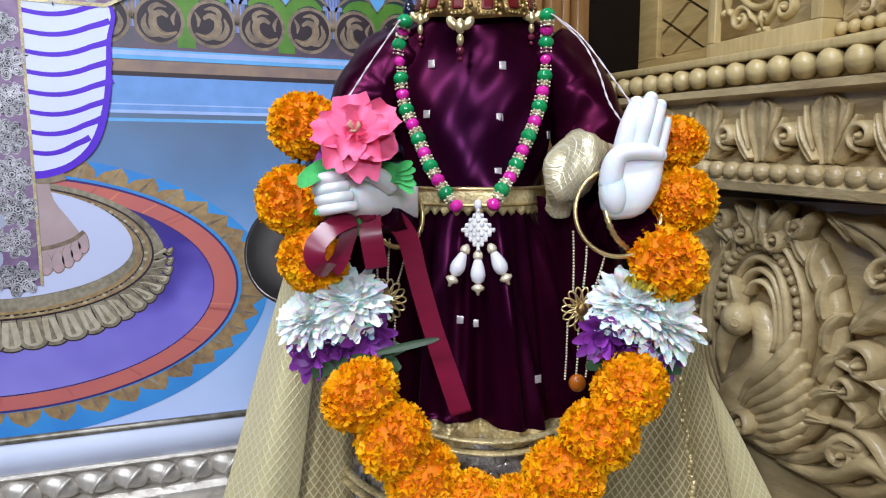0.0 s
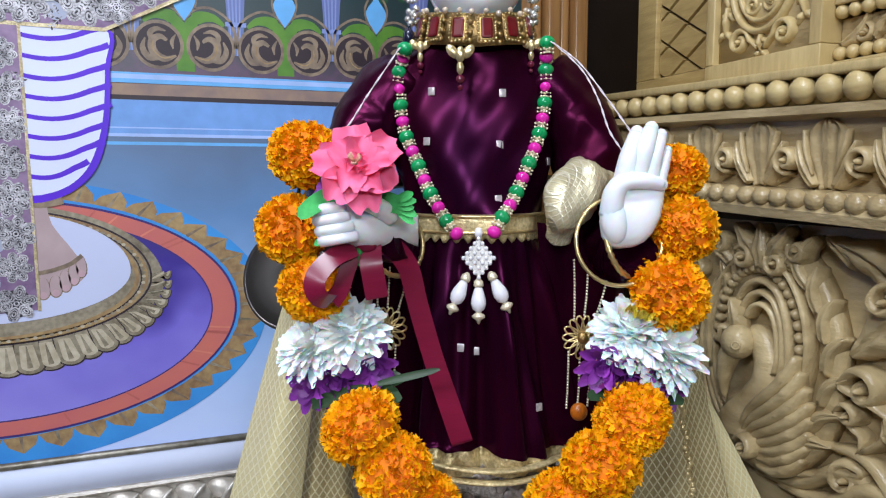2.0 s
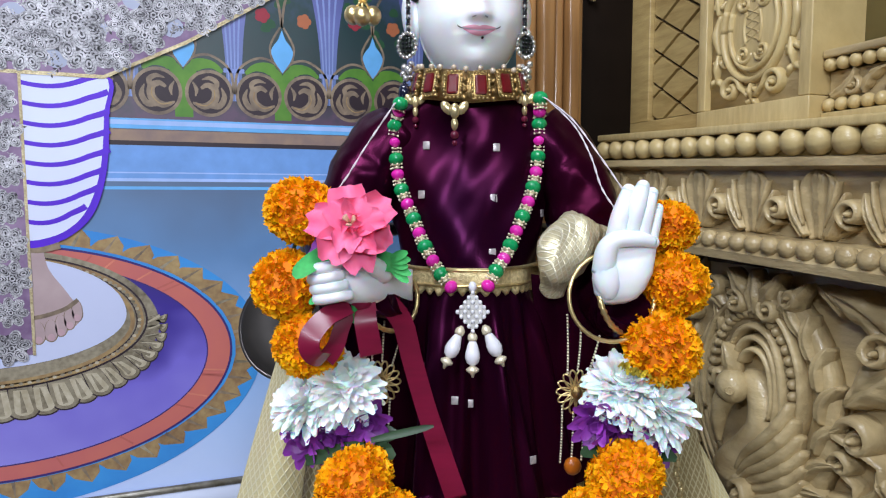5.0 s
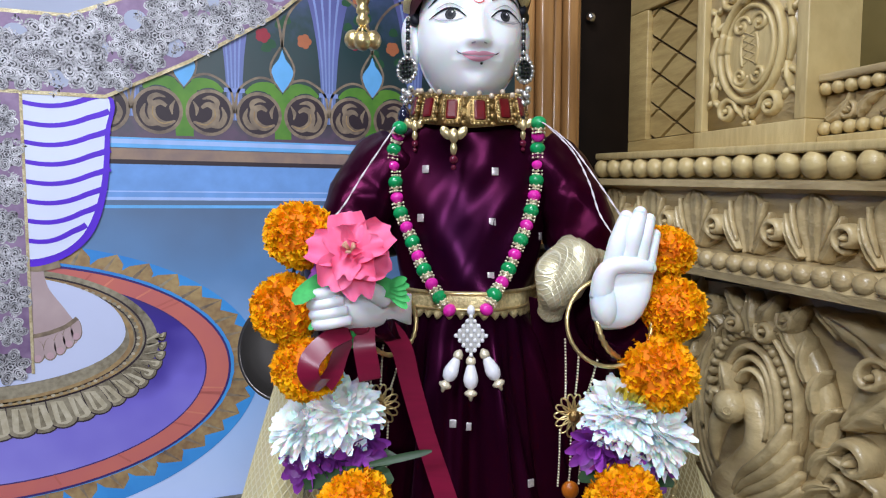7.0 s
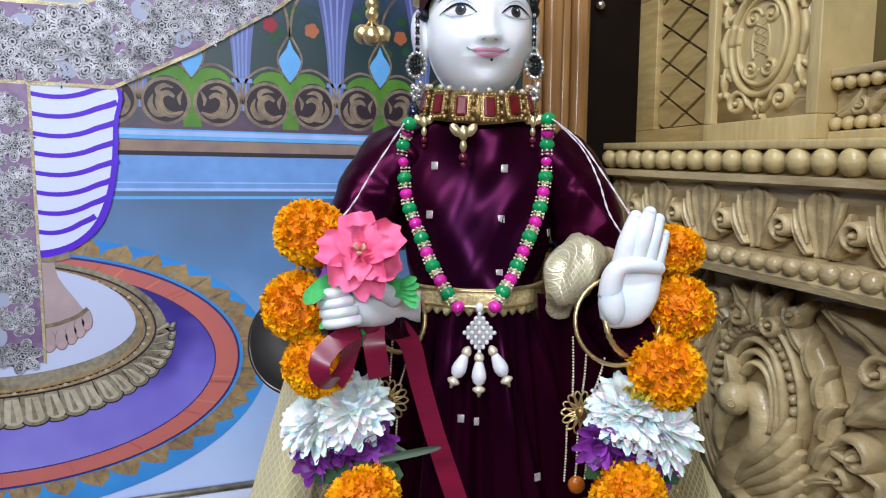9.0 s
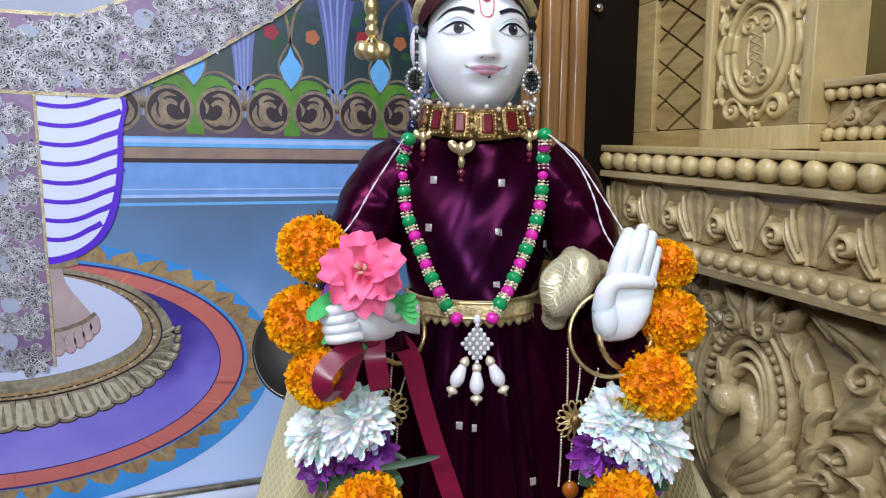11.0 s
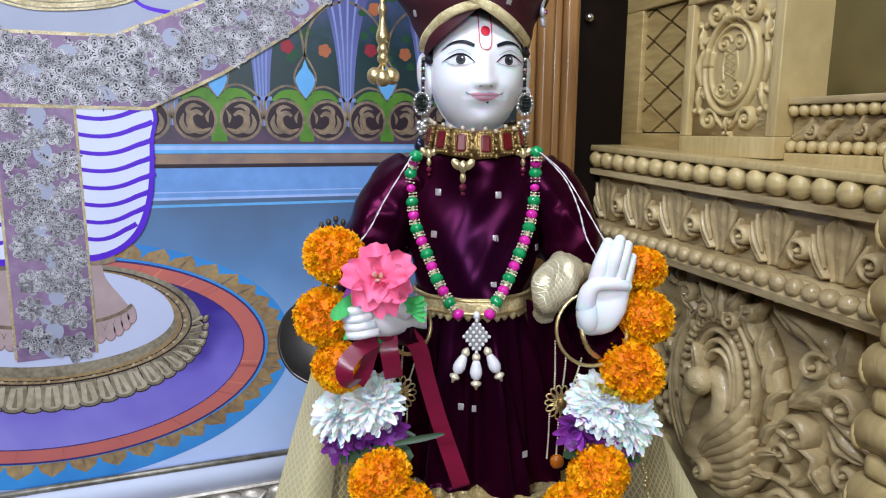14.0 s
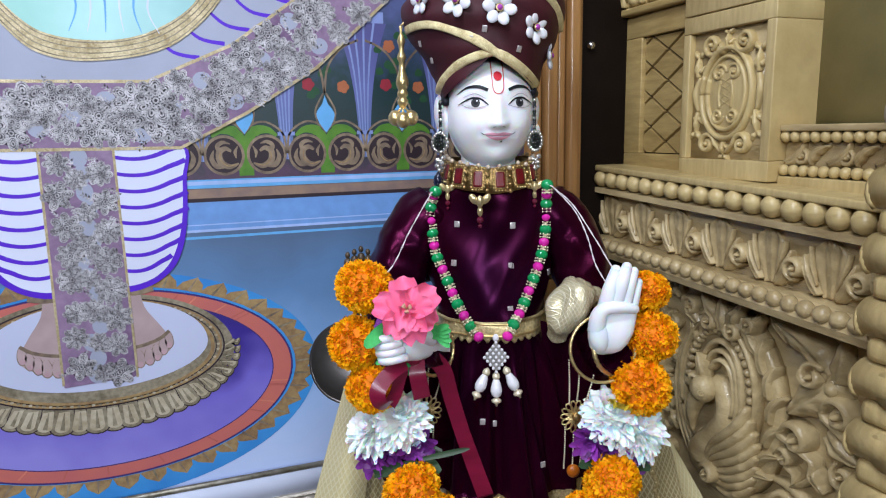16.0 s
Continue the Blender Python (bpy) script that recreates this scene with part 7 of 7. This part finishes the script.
gb, pk, cp = None, None, None
for side in (left, right):
    ps = [Vector((x, front(x, z, 0.0055).y, z)) for x, z in spl2(side, 10)]
    acc = [0.0]
    for p, q in zip(ps, ps[1:]):
        acc.append(acc[-1] + (q - p).length)
    n = int(round(acc[-1] / 0.0139))
    for k in range(n + 1):
        d = acc[-1] * k / n
        p = Vector([float(np.interp(d, acc, [v[i] for v in ps])) for i in range(3)])
        q = Vector([float(np.interp(min(acc[-1], d + 0.002), acc, [v[i] for v in ps])) - float(np.interp(max(0, d - 0.002), acc, [v[i] for v in ps])) for i in range(3)])
        rot = Vector((0, 0, 1)).rotation_difference(q.normalized()).to_matrix().to_4x4()
        mm = Matrix.Translation(p) @ rot
        green = (n - k) % 2 == 1
        if green:
            if gb is None:
                b = bmesh.new()
                ball(b, (0, 0, 0), (0.007, 0.007, 0.006), 16, 12)
                gb = part("green_bead", b, M_GREENBEAD, necklace, m=mm)
            else:
                share("green_bead", gb, necklace, mm)
        else:
            if pk is None:
                b = bmesh.new()
                ball(b, (0, 0, 0), (0.006, 0.006, 0.0052), 16, 12)
                pk = part("magenta_bead", b, M_PINKBEAD, necklace, m=mm)
            else:
                share("magenta_bead", pk, necklace, mm)
        if k < n:
            d2 = acc[-1] * (k + 0.5) / n
            mm = Matrix.Translation([float(np.interp(d2, acc, [v[i] for v in ps])) for i in range(3)]) @ rot
            if cp is None:
                b = bmesh.new()
                lathe(b, [(0.0052, -0.0016), (0.0038, -0.0012), (0.0016, 0.0), (0.0038, 0.0012), (0.0052, 0.0016)], 14)
                for j in range(7):
                    for s in (-1, 1):
                        ball(b, (0.0052 * math.cos(TAU * j / 7), 0.0052 * math.sin(TAU * j / 7), s * 0.0016), 0.0011, 6, 4)
                cp = part("gold_cap", b, M_PALEGOLD, necklace, m=mm)
            else:
                share("gold_cap", cp, necklace, mm)
pend = empty("necklace_pendant", "diamond-shaped silver pendant with three white pearl drops", "pendant", m=S)
PC = Vector((0.0285, 0.541, 1.149))
pm = Matrix.Translation(PC) @ pose(0, 0, 0, -8, 0, 0)
b = bmesh.new()
vs = [pm @ Vector(p) for p in ((0, -0.0015, 0.0165), (0.0125, -0.0015, 0), (0, -0.0015, -0.0155), (-0.0125, -0.0015, 0))]
ws = [pm @ Vector(p) for p in ((0, 0.003, 0.017), (0.013, 0.003, 0), (0, 0.003, -0.016), (-0.013, 0.003, 0))]
grid_mesh(b, [ws, vs])
plate_ob = part("diamond_plate", b, mat("dark_silver", (0.42, 0.4, 0.38), 0.35, metal=0.7, vary=0.3), pend, smooth=False)
b = bmesh.new()
for i in range(-3, 4):
    for j in range(-3, 4):
        x, z = 0.0031 * (i - j), 0.0039 * (i + j) / 1.0
        if abs(i) + abs(j) <= 6 and abs(x) / 0.0125 + abs(z) / 0.016 <= 1.02:
            ball(b, pm @ Vector((x, -0.0022, z)), (0.0017, 0.0014, 0.0019), 8, 6)
tagged(part("stone_grid", b, M_PEARL, plate_ob), kind="stuff")
b = bmesh.new()
ball(b, pm @ Vector((0, -0.001, 0.0205)), (0.0035, 0.003, 0.0045), 12, 8)
part("bail", b, M_PEARL, pend)
for ang, ln in ((-24, 0.0), (0, 0.0055), (26, -0.001)):
    base = PC + Vector((0.00035 * ang, -0.001, -0.0115 - ln * 0.8))
    rot = pose(0, 0, 0, -6, -ang, 0)
    b = bmesh.new()
    lathe(b, [(0.0012, 0.0), (0.0038, -0.003), (0.0042, -0.006), (0.0036, -0.0075)], 14, Matrix.Translation(base) @ rot)
    cap = part("drop_cap", b, M_PALEGOLD, pend)
    b = bmesh.new()
    lathe(b, [(0.0025, -0.0065), (0.0042, -0.011), (0.0059, -0.017), (0.0063, -0.021), (0.005, -0.0255), (0.002, -0.028)], 18, Matrix.Translation(base) @ rot)
    part("pearl_drop", b, M_PEARL, cap, "white pearl drop")
    b = bmesh.new()
    lathe(b, [(0.0015, -0.0275), (0.0055, -0.0305), (0.0052, -0.0325), (0.002, -0.0345), (0.001, -0.0375)], 12, Matrix.Translation(base) @ rot)
    part("tip", b, M_PALEGOLD, cap)

# earrings
for s in (-1, 1):
    ear = empty("earring", "silver stone hoop earring hung on a black bead chain", "earring", "earrings", m=S)
    ex, ey = HX + s * 0.054 + (0.0 if s < 0 else -0.005), 0.594
    for k in range(8):
        b = bmesh.new()
        ball(b, (ex - s * 0.001, ey, 1.4165 - 0.0046 * k), (0.0018, 0.0018, 0.0021), 8, 6)
        part("chain_bead", b, M_BLACKBEAD if k % 2 else M_SILVER, ear)
        b = bmesh.new()
        ball(b, (ex - s * 0.001, ey, 1.4165 - 0.0046 * k - 0.0023), (0.0022, 0.002, 0.0016), 8, 6)
        part("chain_bead", b, M_BLACKBEAD, ear)
    hm = pose(0, 0, 0, 90, 0, s * 28)
    for k in range(16):
        a = TAU * k / 16
        b = bmesh.new()
        ball(b, Vector((ex, ey, 1.3735)) + hm @ Vector((0.0088 * math.cos(a), 0.0102 * math.sin(a), 0)), (0.0022, 0.002, 0.0022), 8, 6)
        part("hoop_stone", b, M_SILVER, ear)
    b = bmesh.new()
    lathe(b, [(0.0001, -0.0004), (0.0074, -0.0004), (0.0074, 0.0004), (0.0001, 0.0004)], 20, Matrix.Translation((ex, ey + 0.0005, 1.3735)) @ hm @ Matrix.Diagonal((1, 1.15, 1, 1)))
    part("hoop_back", b, mat("dark_green_enamel", (0.02, 0.03, 0.02), 0.3), ear)
    b = bmesh.new()
    for i in (-1, 0, 1):
        for j in (-1.5, -0.5, 0.5, 1.5):
            ball(b, Vector((ex, ey, 1.3735)) + hm @ Vector((0.0034 * i, 0.0036 * j, 0.001 * s * 0 + 0.0012)), 0.0014, 6, 4)
    part("bead_cluster", b, M_BLACKBEAD, ear)
    b = bmesh.new()
    for k in range(7):
        ball(b, (ex + 0.0035 * math.cos(k * 2.4), ey - 0.002 + 0.002 * math.sin(k * 1.7), 1.357 - 0.0021 * k), 0.003, 8, 6)
    tagged(part("lower_tassel", b, M_SILVER, ear), kind="stuff")
    b = bmesh.new()
    lathe(b, [(0.001, 0.008), (0.0045, 0.003), (0.0055, -0.003), (0.003, -0.009), (0.0005, -0.011)], 12, Matrix.Translation((ex - s * 0.001 - 0.0035, ey - 0.004, 1.334)))
    part("dark_drop", b, mat("navy_stone", (0.008, 0.01, 0.03), 0.12, coat=0.5), ear, "dark navy drop")

# bangles, and the chains below them
bangle = empty("bangle", "large thin gold bangle loose on the raised wrist", "bangle", "bangles", m=S)
b = bmesh.new()
ring(b, (0.1345, 0.512, 1.1655), 0.034, 0.0017, pose(0, 0, 0, 80, 0, 6), 72, 8, wob=0.12)
part("hoop", b, M_GOLD, bangle)
bangle = empty("bangle", "twisted gold bangle tilted on the raised wrist", "bangle", "bangles", m=S)
b = bmesh.new()
ring(b, (0.142, 0.524, 1.161), 0.025, 0.0024, pose(0, 0, 0, 62, 48, 25), 60, 8, wob=0.25)
part("hoop", b, M_GOLD, bangle)
bangle = empty("bangle", "gold bangle round the sleeve of the flower arm", "bangle", "bangles", m=S)
b = bmesh.new()
ring(b, (-0.036, 0.526, 1.163), 0.026, 0.002, pose(0, 0, 0, 75, 55, 30), 60, 8, wob=0.2)
part("hoop", b, M_GOLD, bangle)
for cx, cy, cz, turn in ((0.111, 0.527, 1.087, 0), (-0.046, 0.537, 1.092, 12)):
    hanger = empty("chain_pendant", "gold filigree flower pendant on fine bead chains", "pendant", "chain pendants", m=S)
    for k in range(14):
        a = TAU * k / 14
        b = bmesh.new()
        lp = [Vector((cx, cy, cz)) + pose(0, 0, 0, 0, 0, turn) @ Vector(((0.0095 + 0.0065 * math.cos(t)) * math.cos(a) - 0.0028 * math.sin(t) * math.sin(a), -0.001, ((0.0095 + 0.0065 * math.cos(t)) * math.sin(a) + 0.0028 * math.sin(t) * math.cos(a)) * 1.12)) for t in np.linspace(0, TAU, 13)]
        tube(b, lp, 0.0008, 6)
        part("filigree_petal", b, M_GOLD, hanger)
    b = bmesh.new()
    ball(b, (cx, cy - 0.0025, cz), (0.0045, 0.003, 0.005), 12, 8)
    part("boss", b, M_ANTIQUE, hanger)
    b = bmesh.new()
    for x0, z0, x1, z1 in ((cx - 0.007, cz + 0.015, cx - 0.008, cz + 0.062), (cx + 0.001, cz + 0.018, cx + 0.003, cz + 0.05), (cx + 0.009, cz + 0.014, cx + 0.018, cz + 0.045),
                           (cx - 0.011, cz - 0.012, cx - 0.012, cz - 0.058), (cx - 0.002, cz - 0.018, cx - 0.003, cz - 0.056), (cx + 0.007, cz - 0.014, cx + 0.005, cz - 0.056)):
        n = int(math.hypot(x1 - x0, z1 - z0) / 0.0024)
        for k in range(n + 1):
            t = k / n
            ball(b, (x0 + (x1 - x0) * t, cy - 0.001 - 0.002 * math.sin(math.pi * t), z0 + (z1 - z0) * t), 0.0011, 6, 4)
    tagged(part("bead_chains", b, M_PALEGOLD, hanger, "fine gold bead chains"), kind="stuff")
    b = bmesh.new()
    ball(b, (cx - 0.002, cy - 0.002, cz - 0.061), (0.0072, 0.005, 0.0075), 14, 10)
    part("amber_drop", b, mat("amber_bead", (0.5, 0.13, 0.01), 0.3, vary=0.3), hanger, "orange amber drop")
